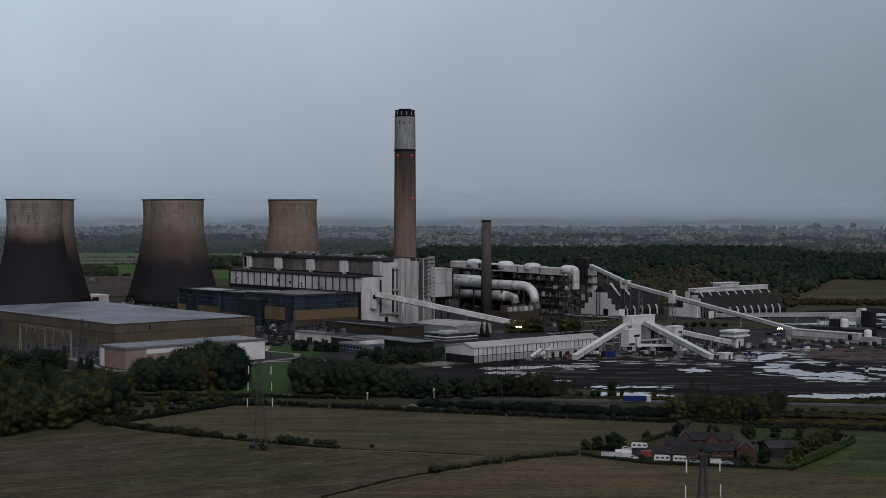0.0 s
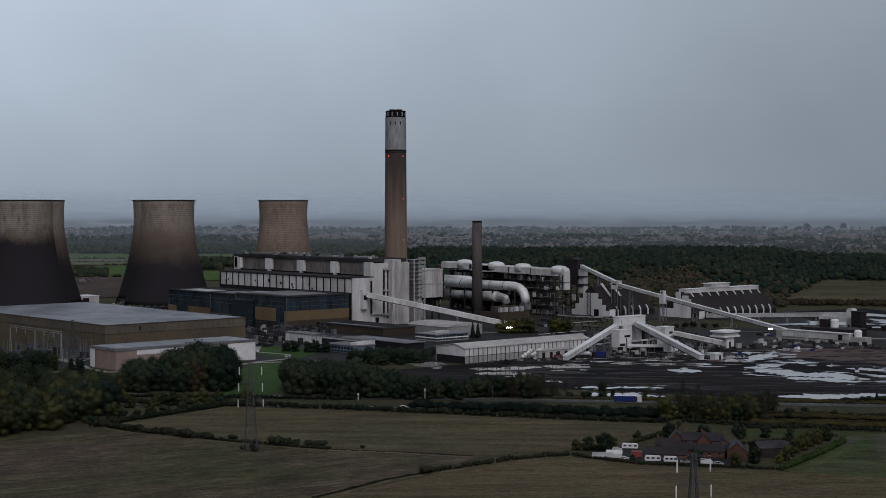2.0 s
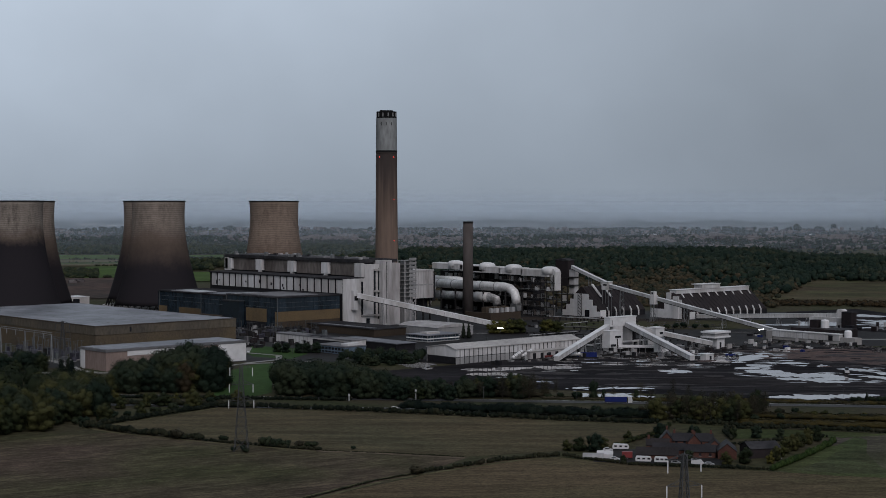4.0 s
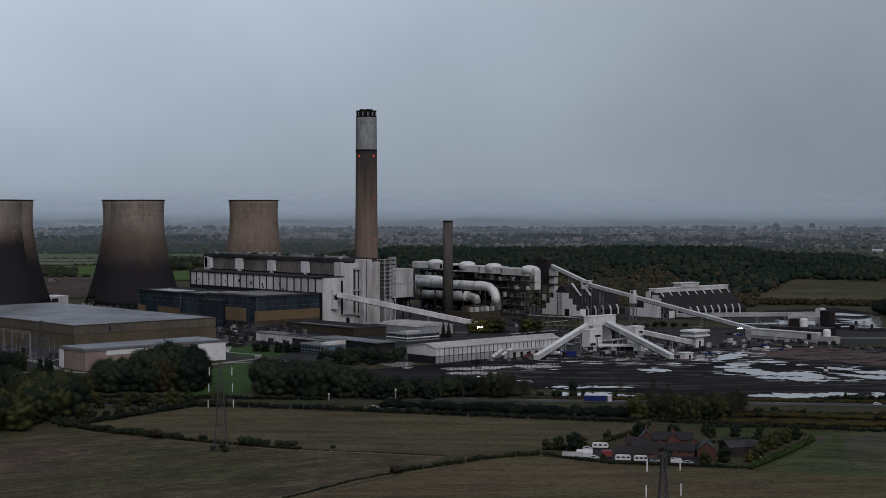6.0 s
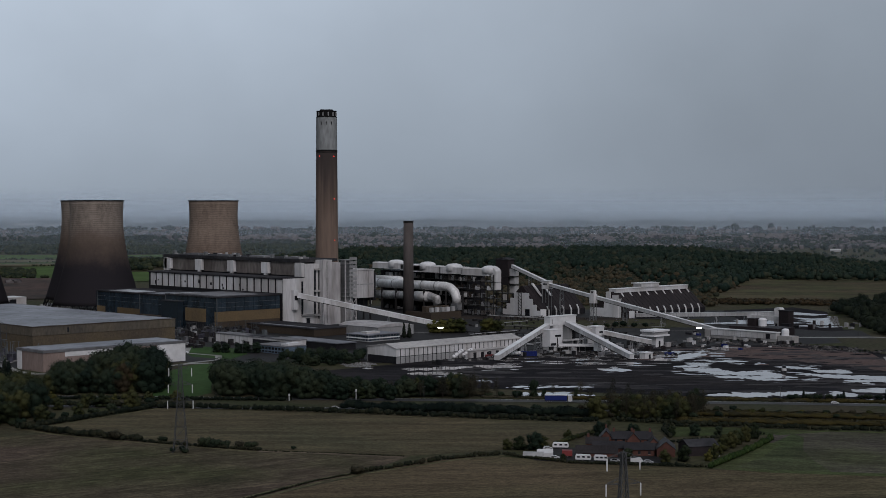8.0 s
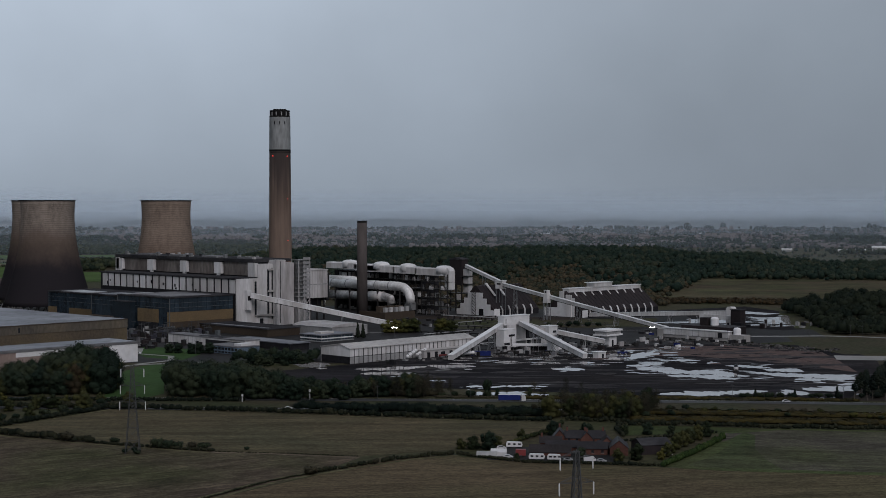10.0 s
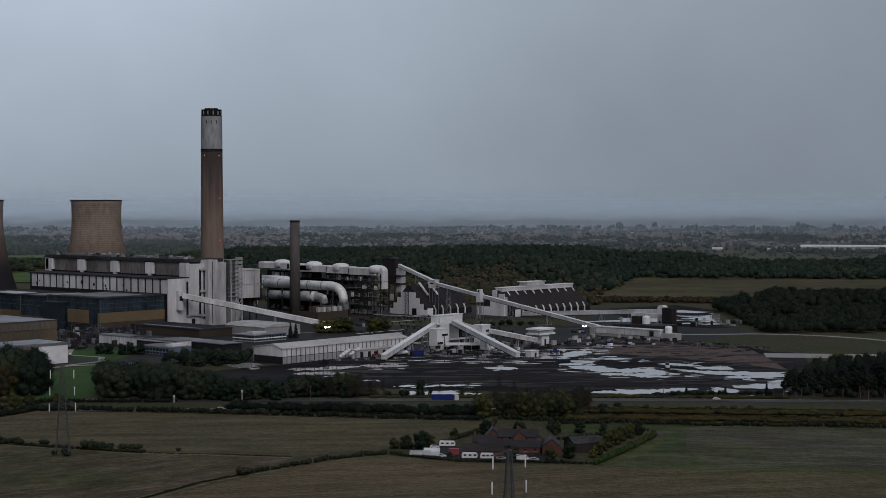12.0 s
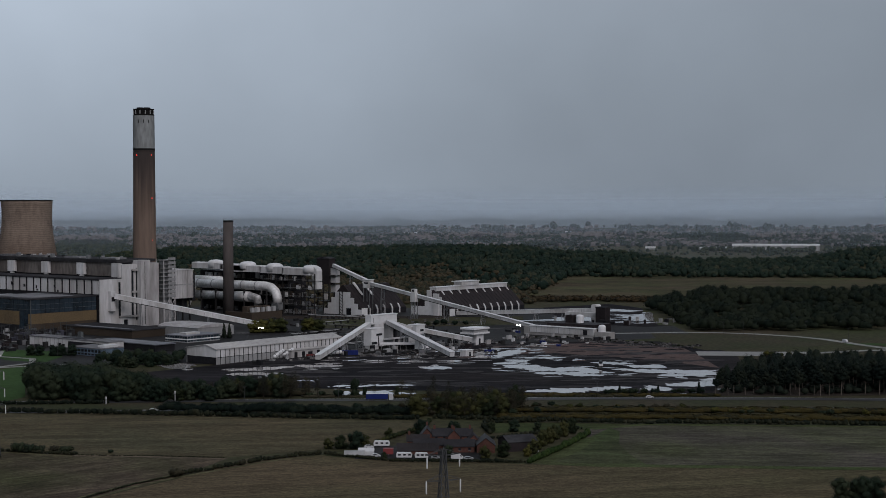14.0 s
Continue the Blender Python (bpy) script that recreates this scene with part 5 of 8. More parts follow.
pipe(bm, [(-9, 92, 16.4), (-9, 72, 16.4)], 5.1, 20)
part("pipe_sleeve", bm, LAGGING, fg, smooth=True)
for y in (150, 128, 106, 84, 64):
    bm = bmesh.new()
    pipe(bm, [(-6, y, 27.5), (-6, y + 0.9, 27.5)], 4.85, 24)
    part("pipe_band", bm, STEEL, fg)
block("white_valve_box", (-8, -1, 32, 40, 5, 9.5), WHITER, fg)
bm = bmesh.new()
prism(bm, [(30, 5), (42, 5), (39.5, 12), (32.5, 12)], "x", -10, -2)
part("pipe_foot", bm, STEEL, fg)
bm = bmesh.new()
pipe(bm, [(-12, 160, 4), (-12, 156, 14), (-12, 152, 22), (-12, 151, 24)], 1.1, 10)
part("riser", bm, LAGGING, fg)
block("back_wall", (14, 40, 42, 172, 0, 40), DARKCLAD, fg, "dark sheeted back wall")
rng = random.Random(5)
for y in range(-8, 172, 9):
    bm = bmesh.new()
    box(bm, -0.35, 0.35, -0.35, 0.35, 0, 41)
    o = part("steel_column", bm, DARKSTEEL, fg)
    o.location = (1.5 if y < 66 else 9.5, y, 0)
for k, z in enumerate((9, 17, 25, 33)):
    x0 = 0.4
    block("deck", (x0, 14, -9, 66, z, z + 0.5), DARKSTEEL, fg)
    block("deck", (8.4, 14, 66, 170, z, z + 0.5), DARKSTEEL, fg)
for k in range(150):
    y, z = rng.uniform(-8, 165), rng.choice((0.3, 9.5, 17.5, 25.5, 33.5))
    w, h = rng.uniform(0.8, 4), rng.uniform(1.2, 5)
    x = rng.uniform(0.2, 4) if y < 62 else rng.uniform(7.5, 11)
    block("vessel", (x, x + 2.5, y, y + w, z, z + h), rng.choice((STEEL, WHITE, DARKSTEEL, GREYCLAD, DARKSTEEL, DARKCLAD, DIRTYWHITE)), fg)
bm = bmesh.new()
for y in range(-8, 62, 9):
    for z in (0, 9, 17, 25, 33):
        beam(bm, (1.2, y, z), (1.2, y + 9, z + 8), 0.2)
part("brace_frame", bm, DARKSTEEL, fg)
for z in (1, 9.6, 17.6, 25.6, 33.6):
    for y in range(-6, 60, 6):
        w, h = rng.uniform(2.6, 4.8), rng.uniform(3.0, 6.0)
        if rng.random() < 0.8:
            block("vessel", (2.2, 5, y, y + w, z, z + h), rng.choice((RUSTPANEL, GREYCLAD, RUSTPANEL, ROOFGREY, DARKTAN, DARKCLAD)), fg)
    block("handrail", (0.1, 0.3, -9, 62, z + 1.0, z + 1.25), STEEL, fg)
for y in range(70, 168, 7):
    if rng.random() < 0.75:
        block("vessel", (7, 9, y, y + rng.uniform(2, 5), 34, 34 + rng.uniform(3, 6)), rng.choice((WHITE, RUSTPANEL, GREYCLAD)), fg)
for y in (20, 44, 76, 96, 118, 140):
    block("pipe_stand", (-14, -12, y, y + 0.5, 0, 24), DARKSTEEL, fg)

tw = thing("low_plant_wall", 1020, 1078, "low tan brick plant wall with white cabinets behind", "wall")
block("wall", (0, 40, 0, 3, 0, 7), DARKTAN, tw)
block("wall", (0, 3, 3, 36, 0, 7), DARKTAN, tw)
for i in range(5):
    block("cabinet", (6 + i * 7, 9.5 + i * 7, 6, 9, 0, 11), WHITE if i % 2 else GREYCLAD, tw)
for i in range(3):
    block("fan_house", (5 + i * 11, 13 + i * 11, 12, 18, 0, 12), DARKTAN, tw)

# ---- white storage shed
ws = thing("storage_shed", 723, 799, "long white storage shed with panelled upper wall", "shed")
bm = bmesh.new()
prism(bm, [(0.3, 0), (29.7, 0), (29.7, 10), (10, 12.6), (0.3, 10)], "x", 0.3, 124)
part("core", bm, DARKCLAD, ws)
bm = bmesh.new()
box(bm, 0, 3.5, 0.1, 0.3, 5, 10.2)
pn = part("wall_panel", bm, WHITE, ws)
pn.location = (0.2, 0, 0)
repeat(pn, 28, 4.3)
bm = bmesh.new()
box(bm, 0, 3.6, 0.1, 0.3, 0, 4.6)
pn = part("lower_panel", bm, GREYCLAD, ws)
pn.location = (0.2, 0, 0)
repeat(pn, 28, 4.3)
bm = bmesh.new()
prism(bm, [(0, 5), (30, 5), (30, 10.2), (10, 13.0), (0, 10.2)], "x", -0.1, 0.3)
part("gable_panel", bm, WHITE, ws, "plain white gable")
block("gable_opening", (-0.15, 0.2, 2, 29, 0.2, 4.9), DARKCLAD, ws)
bm = bmesh.new()
prism(bm, [(-0.6, 10.2), (10, 13.1), (30.6, 10.2), (30.6, 10.7), (10, 13.6), (-0.6, 10.7)], "x", -0.8, 124.6)
part("roof", bm, SHEDROOF, ws)
bm = bmesh.new()
box(bm, -0.25, 0.25, -0.25, 0.25, 0, 5)
po = part("post", bm, STEEL, ws)
po.location = (-0.5, 29.5, 0)
block("lean_to", (64, 120, -8, -0.2, 0, 5.2), DIRTYWHITE, ws)
block("lean_to_roof", (63.5, 120.5, -8.6, 0, 5.2, 5.6), SHEDROOF, ws)
for i in range(7):
    block("bay_door", (67 + i * 7.6, 70 + i * 7.6, -8.12, -8, 0, 4), DARKCLAD, ws)

# ---- reclaim building by the works road
rc = thing("reclaim_house", 1052, 703, "long low white reclaim house with a dark roof", "building")
block("front", (0, 5, 10, 74, 2.4, 7.4), WHITE, rc)
block("front_roof", (-0.5, 5.4, 9.5, 74.5, 7.4, 8.0), WHITER, rc)
block("end_wall", (-0.2, 14, 74.6, 80, 0, 6.5), CONCRETE, rc)
block("bin_base", (1, 10, -4, 9.4, 0, 5.4), CONCRETE, rc)
block("base", (0.4, 5, 10.4, 73.6, 0, 2.4), CONCRETE, rc)
block("dark_hall", (5.5, 30, 13, 60, 0, 10.4), BROWNCLAD, rc, "dark brown rear hall")
block("dark_stair", (16, 24, 42, 49, 10.4, 16.5), BROWNCLAD, rc)
block("doorway", (-0.15, 0, 16, 20, 2.4, 6.5), DARKCLAD, rc)
bm = bmesh.new()
lathe(bm, [(3.0, 5.4), (3.0, 9.8), (2.3, 10.8), (0.3, 11.2)], 24, 5, 5)
part("surge_bin", bm, WHITER, rc, "white round-topped bin")
bm = bmesh.new()
lathe(bm, [(3.4, 10.4), (3.4, 15.8), (2.6, 16.8), (0.3, 17.2)], 24, 20, 37)
part("surge_bin", bm, WHITER, rc, "white round-topped bin")
bm = bmesh.new()
for i in range(9):
    box(bm, -0.12, 0.0, 22 + i * 5.6, 22.3 + i * 5.6, 2.4, 7.4)
part("cladding_seam", bm, GREYCLAD, rc)
for x, y, w, h, lab in ((1171, 816, 9, 10.5, "white round-topped transfer bin"), (1174, 792, 6.5, 18, "tall white conveyor end tower")):
    bt = thing("end_tower", x, y, lab, "tower")
    bm = bmesh.new()
    prism(bm, [(0, 0), (w, 0), (w, h - 1.2), (w - 1.5, h), (1.5, h), (0, h - 1.2)], "x", 0, w)
    part("wall_shell", bm, WHITE, bt)
    block("doorway", (-0.1, 0, 3, 5, 0, 4), GLASS, bt)
bt = thing("drive_house", 1160, 762, "dark brown sheeted conveyor drive house", "building")
block("wall_shell", (0, 8, 12, 22, 0, 16.5), BROWNCLAD, bt)
block("roof", (-0.4, 8.4, 11.6, 22.4, 16.5, 17.1), ROOFDARK, bt)
block("side_shed", (-5, 0, 8, 16, 0, 6), DARKCLAD, bt)
block("link_bridge", (6, 10, 22, 54, 7, 11), WHITE, bt)

# ---- offices and stores in front of the boiler house
ob_ = thing("workshop", 822, 1010, "long low tan brick workshop with grey roof", "building")
block("wall_shell", (0, 35, 0, 92, 0, 6), DARKTAN, ob_)
block("roof", (-0.5, 35.5, -0.5, 92.5, 6, 6.8), ROOFDARK, ob_)
block("roof_strip", (3, 7, 4, 80, 6.8, 7.1), ROOFPALE, ob_)
ob_ = thing("office_block", 740, 936, "white two-storey office block with flat roof", "building")
block("wall_shell", (0, 14, 0, 98, 0, 6.4), WHITE, ob_)
block("roof", (-0.4, 14.4, -0.4, 98.4, 6.4, 7.0), ROOFGREY, ob_)
block("roof_strip", (2, 12, 30, 60, 7.0, 7.3), DARKCLAD, ob_)
block("open_bay", (-0.12, 0, 2, 49, 1.0, 5.0), DARKCLAD, ob_, "long dark open bay under the eaves")
block("doorway", (-0.12, 0, 58, 61, 0, 3), GLASS, ob_)
for i in range(8):
    block("seam", (-0.06, 0, 56 + i * 5, 56.4 + i * 5, 0, 6.4), GREYCLAD, ob_)
block("canopy", (16, 36, -34, 40, 5.0, 5.6), ROOFPALE, ob_)
block("dark_store", (16.5, 35.5, -33, 38, 0, 5.0), DARKCLAD, ob_)
ob_ = thing("blue_store", 709, 905, "low blue-walled store with pale roof", "building")
block("wall_shell", (0, 20, 0, 36, 0, 5.4), BLUEPANEL, ob_)
block("roof", (-0.4, 20.4, -0.4, 36.4, 5.4, 5.9), ROOFGREY, ob_)
for i in range(9):
    block("window", (-0.1, 0, 1 + i * 3.9, 3.8 + i * 3.9, 2.8, 4.6), GLASS, ob_)
    block("window", (-0.1, 0, 1 + i * 3.9, 3.8 + i * 3.9, 0.6, 1.8), GLASS, ob_)
block("roof_box", (6, 18, 4, 12, 5.9, 7.6), WHITER, ob_)
ob_ = thing("store_shed", 862, 975, "pale grey low store with a curved white roof", "shed")
block("wall_shell", (0, 40, 0, 50, 0, 7.5), GREYCLAD, ob_)
bm = bmesh.new()
prism(bm, [(-0.5, 7.5), (40.5, 7.5), (34, 9.4), (20, 10.2), (6, 9.4)], "y", -0.5, 50.5)
part("roof", bm, DIRTYWHITE, ob_)
ob_ = thing("glazed_office", 822, 942, "low glazed office with white roof", "building")
block("wall_shell", (0, 34, 0, 26, 0, 5), GLASSBLUE, ob_)
block("roof", (-0.6, 34.6, -0.6, 26.6, 5, 5.7), ROOFPALE, ob_)
block("floor_band", (-0.2, 34.2, -0.2, 26.2, 2.2, 3.1), WHITER, ob_)
block("plinth", (-0.2, 34.2, -0.2, 26.2, 0, 0.8), GREYCLAD, ob_)
for i in range(12):
    block("mullion", (i * 3, i * 3 + 0.2, -0.12, 0, 0.8, 5), GREYCLAD, ob_)
for i in range(9):
    block("mullion", (-0.12, 0, i * 3, i * 3 + 0.2, 0.8, 5), GREYCLAD, ob_)
block("roof_box", (6, 20, 8, 16, 5.7, 7.2), WHITE, ob_)

# ---- trees: a tapered trunk with limbs, and a crown of many small leaf clumps
def crown_mesh(rng, lobes, count, size, heart=True):
    """Leaf clumps spread over the outside of several lobes (x, y, z, radius, height)."""
    verts, faces = [], []
    total = sum(l[3] ** 2 for l in lobes)
    normals = []
    wide = max(math.hypot(l[0], l[1]) + l[3] for l in lobes)
    mid, tall = sum(l[2] for l in lobes) / len(lobes), max(l[2] + l[4] for l in lobes) / 2
    for lx, ly, lz, lr, lh in lobes:
        for i in range(int(count * lr * lr / total)):
            v = Vector((rng.gauss(0, 1), rng.gauss(0, 1), rng.gauss(0, 1))).normalized()
            k = rng.uniform(0.70, 1.16)
            c = Vector((lx + v.x * lr * k, ly + v.y * lr * k, lz + v.z * lh * k))
            n = (v + Vector((rng.uniform(-0.6, 0.6), rng.uniform(-0.6, 0.6), rng.uniform(-0.1, 0.7)))).normalized()
            soft_n = (v + 0.7 * Vector((c.x / wide, c.y / wide, (c.z - mid) / tall)) + 0.35 * n).normalized()
            a = n.orthogonal().normalized()
            b = n.cross(a)
            t = rng.uniform(0, 6.3)
            a, b = a * math.cos(t) + b * math.sin(t), b * math.cos(t) - a * math.sin(t)
            s = size * rng.uniform(0.6, 1.25)
            base = len(verts)
            for u, w in ((-1, -0.3), (0.3, -1), (1, 0.4), (-0.4, 0.9)):
                verts.append(c + a * u * s * rng.uniform(0.6, 1.3) + b * w * s * rng.uniform(0.6, 1.3))
                normals.append(soft_n)
            faces.append(tuple(range(base, base + 4)))
        if not heart:
            continue
        # shaded heart of the lobe
        base, m, rows = len(verts), 7, 5
        for r in range(rows):
            th = math.pi * (r + 0.5) / rows
            for i in range(m):
                ph = 2 * math.pi * i / m
                k = 0.70 * rng.uniform(0.78, 1.12)
                v = Vector((math.sin(th) * math.cos(ph), math.sin(th) * math.sin(ph), math.cos(th)))
                verts.append(Vector((lx + lr * k * v.x, ly + lr * k * v.y, lz + lh * k * v.z)))
                normals.append(v)
        for r in range(rows - 1):
            for i in range(m):
                j = (i + 1) % m
                faces.append((base + r * m + i, base + (r + 1) * m + i, base + (r + 1) * m + j, base + r * m + j))
        faces.append(tuple(base + i for i in range(m)))
        faces.append(tuple(base + (rows - 1) * m + i for i in reversed(range(m))))
    me = bpy.data.meshes.new("crown")
    me.from_pydata([tuple(v) for v in verts], [], faces)
    me.polygons.foreach_set("use_smooth", [True] * len(faces))
    me.normals_split_custom_set_from_vertices([tuple(n) for n in normals])
    return me


def make_tree(seed, kind, name, height, spread, leaves, bark, label):
    rng = random.Random(seed)
    t = thing(name, 0, 0, label, "shrub" if name == "shrub" else "tree", "trees")
    bm = bmesh.new()
    lobes = []
    if kind == "broad":
        beam(bm, (0, 0, -0.4), (0, 0, height * 0.4), height * 0.028, height * 0.017, 8)
        for i in range(10):
            a = i * 2.4 + rng.uniform(-0.5, 0.5)
            z = height * rng.uniform(0.20, 0.78)
            r = spread * rng.uniform(0.20, 0.38) * (1.15 - 0.75 * abs(z / height - 0.42))
            tip = (math.cos(a) * r, math.sin(a) * r, z)
            beam(bm, (0, 0, height * 0.2), tip, height * 0.011, height * 0.004, 5)
            lobes.append((*tip, spread * rng.uniform(0.16, 0.27), height * rng.uniform(0.13, 0.20)))
        beam(bm, (0, 0, height * 0.38), (0.2, 0.1, height * 0.8), height * 0.015, height * 0.004, 6)
        lobes.append((spread * rng.uniform(-0.1, 0.1), spread * rng.uniform(-0.1, 0.1), height * 0.82, spread * 0.22, height * 0.18))
        lobes.append((0, 0, height * 0.48, spread * 0.36, height * 0.30))
        for i in range(4):
            a = i * 1.6 + rng.uniform(-0.4, 0.4)
            lobes.append((math.cos(a) * spread * 0.26, math.sin(a) * spread * 0.26, height * 0.14, spread * 0.24, height * 0.15))
        count, size = 4800, height * 0.0165
    elif kind == "pine":
        beam(bm, (0, 0, -0.4), (0.3, 0.1, height * 0.86), height * 0.015, height * 0.006, 8)
        for i in range(8):
            a, z = i * 2.4, height * (0.56 + 0.045 * i)
            r = spread * 0.26 * (1.15 - i * 0.045)
            beam(bm, (0.1, 0, z - 0.6), (math.cos(a) * r, math.sin(a) * r, z), 0.09, 0.03, 4)
            lobes.append((math.cos(a) * r * 0.8, math.sin(a) * r * 0.8, z, spread * (0.30 - 0.017 * i), height * 0.075))
        lobes.append((0.2, 0, height * 0.93, spread * 0.14, height * 0.08))
        count, size = 1300, height * 0.021
    elif kind == "bare":
        beam(bm, (0, 0, -0.4), (0.2, 0, height * 0.9), height * 0.014, height * 0.004, 6)
        for i in range(11):
            a, z = i * 2.4 + rng.uniform(-0.4, 0.4), height * (0.25 + 0.066 * i)
            r = spread * 0.3 * (1.15 - 0.07 * i)
            beam(bm, (0, 0, z * 0.75), (math.cos(a) * r, math.sin(a) * r, z), height * 0.006, height * 0.002, 4)
            lobes.append((math.cos(a) * r * 0.7, math.sin(a) * r * 0.7, z, spread * rng.uniform(0.16, 0.26), height * 0.11))
        count, size = 760, height * 0.0165
    elif kind == "spire":
        beam(bm, (0, 0, -0.4), (0, 0, height * 0.5), height * 0.02, height * 0.01, 6)
        for i in range(6):
            lobes.append((0, 0, height * (0.14 + 0.15 * i), spread * (0.5 - 0.065 * i), height * 0.14))
        count, size = 420, height * 0.045
    else:
        for i in range(5):
            a = i * 1.26 + rng.uniform(-0.3, 0.3)
            r = spread * rng.uniform(0.15, 0.32)
            tip = (math.cos(a) * r, math.sin(a) * r, height * rng.uniform(0.38, 0.66))
            beam(bm, (0, 0, -0.2), tip, 0.12, 0.05, 4)
            lobes.append((*tip, spread * rng.uniform(0.20, 0.28), height * rng.uniform(0.28, 0.36)))
        count, size = 420, 0.32
    part("trunk", bm, bark, t)
    me = crown_mesh(rng, lobes, count, size, kind != "bare")
    me.materials.append(leaves)
    c = new("crown", me)
    c.parent = t
    return t


DARK_TREES = [make_tree(i, "broad", "broadleaf_tree", 13, 11, LEAF_DARK, BARK, "dark green broadleaf tree in full leaf") for i in (1, 2, 3)]
MID_TREES = [make_tree(i, "broad", "broadleaf_tree", 12, 10.5, LEAF_MID, BARK, "green broadleaf tree turning with autumn") for i in (4, 5, 6)]
GOLD_TREES = [make_tree(i, "broad", "broadleaf_tree", 11, 10, LEAF_YELLOW, BARK, "yellowing broadleaf tree in autumn") for i in (7, 8)]
RUST_TREES = [make_tree(9, "broad", "broadleaf_tree", 12, 10, LEAF_RUST, BARK, "rust-brown broadleaf tree in autumn")]
BARE_TREES = [make_tree(i, "bare", "thin_tree", 12, 8, LEAF_TWIG, BARK, "thin autumn tree that has lost most leaves") for i in (21, 22)]
PINES = [make_tree(i, "pine", "pine_tree", 17, 8, LEAF_PINE, PALEBARK, "tall dark pine with bare lower trunk") for i in (10, 11, 12)]
SPIRES = [make_tree(13, "spire", "conifer", 9, 4, LEAF_PINE, BARK, "dark green pointed conifer tree")]
DARK_SHRUBS = [make_tree(i, "shrub", "shrub", 4, 5.5, LEAF_DARK, BARK, "dark green rounded thorn bush") for i in (14, 15)]
GOLD_SHRUBS = [make_tree(i, "shrub", "shrub", 4, 5.5, LEAF_YELLOW, BARK, "yellowing autumn bush beside the road") for i in (16, 17)]
RUST_SHRUBS = [make_tree(18, "shrub", "shrub", 4, 5.5, LEAF_TWIG, BARK, "rust-brown autumn thorn bush")]
USED = set()
TREE_RNG = random.Random(77)


def plant(kinds, x, y, height=1.0, wide=None):
    """Sets a tree of one of these kinds at a place; height and wide are factors."""
    src = TREE_RNG.choice(kinds)
    w = (wide or height) * TREE_RNG.uniform(0.9, 1.12)
    h = height * TREE_RNG.uniform(0.88, 1.12)
    m = pose(x, y, land(x, y), 0, 0, TREE_RNG.uniform(0, 360)) @ Matrix.Diagonal((w, w, h, 1))
    if src not in USED:
        USED.add(src)
        src.matrix_basis = m
        return src
    old = src.matrix_basis.copy()
    src.matrix_basis = Matrix()
    o = copy_thing(src, m)
    src.matrix_basis = old
    return o


inside = inside_plan
BACK = {}


def leaf_of(tree):
    return [o for o in tree.children if o.name.startswith("crown")][0].data.materials[0].name



def grove(poly, spacing, kinds, lo, hi, keep=40, falling=0.0):
    """Trees over a patch: the nearest stand singly, those hidden behind them go into one dense mass."""
    spots = []
    xs, ys = [p[0] for p in poly], [p[1] for p in poly]
    y = min(ys)
    k = 0
    while y < max(ys):
        x = min(xs) + (k % 2) * spacing / 2
        while x < max(xs):
            px, py = x + TREE_RNG.uniform(-0.38, 0.38) * spacing, y + TREE_RNG.uniform(-0.38, 0.38) * spacing
            if inside(px, py, poly):
                spots.append((math.hypot(px, py), px, py))
            x += spacing
        y += spacing * 0.87
        k += 1
    spots.sort()
    for i, (r, px, py) in enumerate(spots):
        f = TREE_RNG.uniform(lo, hi)
        f *= 1 - falling * smooth(-50, -8, 0.755 * px - 0.656 * py)
        if kinds is PINES:
            f *= 0.58 + 0.42 * smooth(285, 400, 0.755 * px - 0.656 * py)
        if i < keep:
            plant(kinds, px, py, f)
        else:
            BACK.setdefault(leaf_of(kinds[0]), []).append((px, py, f * (16 if kinds is PINES else 12.5), f * (7 if kinds is PINES else 10.5)))


HEDGES = []


def hedge(line, height, width, leaves, label, step=0.9):
    """A hedge along a line: one thing, a continuous bank of leaf clumps."""
    pts = []
    for (x0, y0), (x1, y1) in zip(line, line[1:]):
        n = max(1, int(math.hypot(x1 - x0, y1 - y0) / step))
        for i in range(n):
            f = (i + TREE_RNG.random()) / n
            k = 1 + 0.45 * noise.noise((x0 * 0.1 + (x1 - x0) * f * 0.12, y0 * 0.1 + (y1 - y0) * f * 0.12, 5))
            pts.append((x0 + (x1 - x0) * f + TREE_RNG.uniform(-0.3, 0.3) * width, y0 + (y1 - y0) * f + TREE_RNG.uniform(-0.3, 0.3) * width, height * k * TREE_RNG.uniform(0.7, 1.15), width * TREE_RNG.uniform(0.6, 1.0)))
    HEDGES.append((pts, leaves, label))


def row(line, step, kinds, lo, hi, jitter=1.5, skip=0.0):
    for (x0, y0), (x1, y1) in zip(line, line[1:]):
        n = max(1, int(math.hypot(x1 - x0, y1 - y0) / step))
        for i in range(n):
            if TREE_RNG.random() < skip:
                continue
            f = (i + TREE_RNG.uniform(0.2, 0.8)) / n
            plant(kinds, x0 + (x1 - x0) * f + TREE_RNG.uniform(-jitter, jitter), y0 + (y1 - y0) * f + TREE_RNG.uniform(-jitter, jitter), TREE_RNG.uniform(lo, hi))


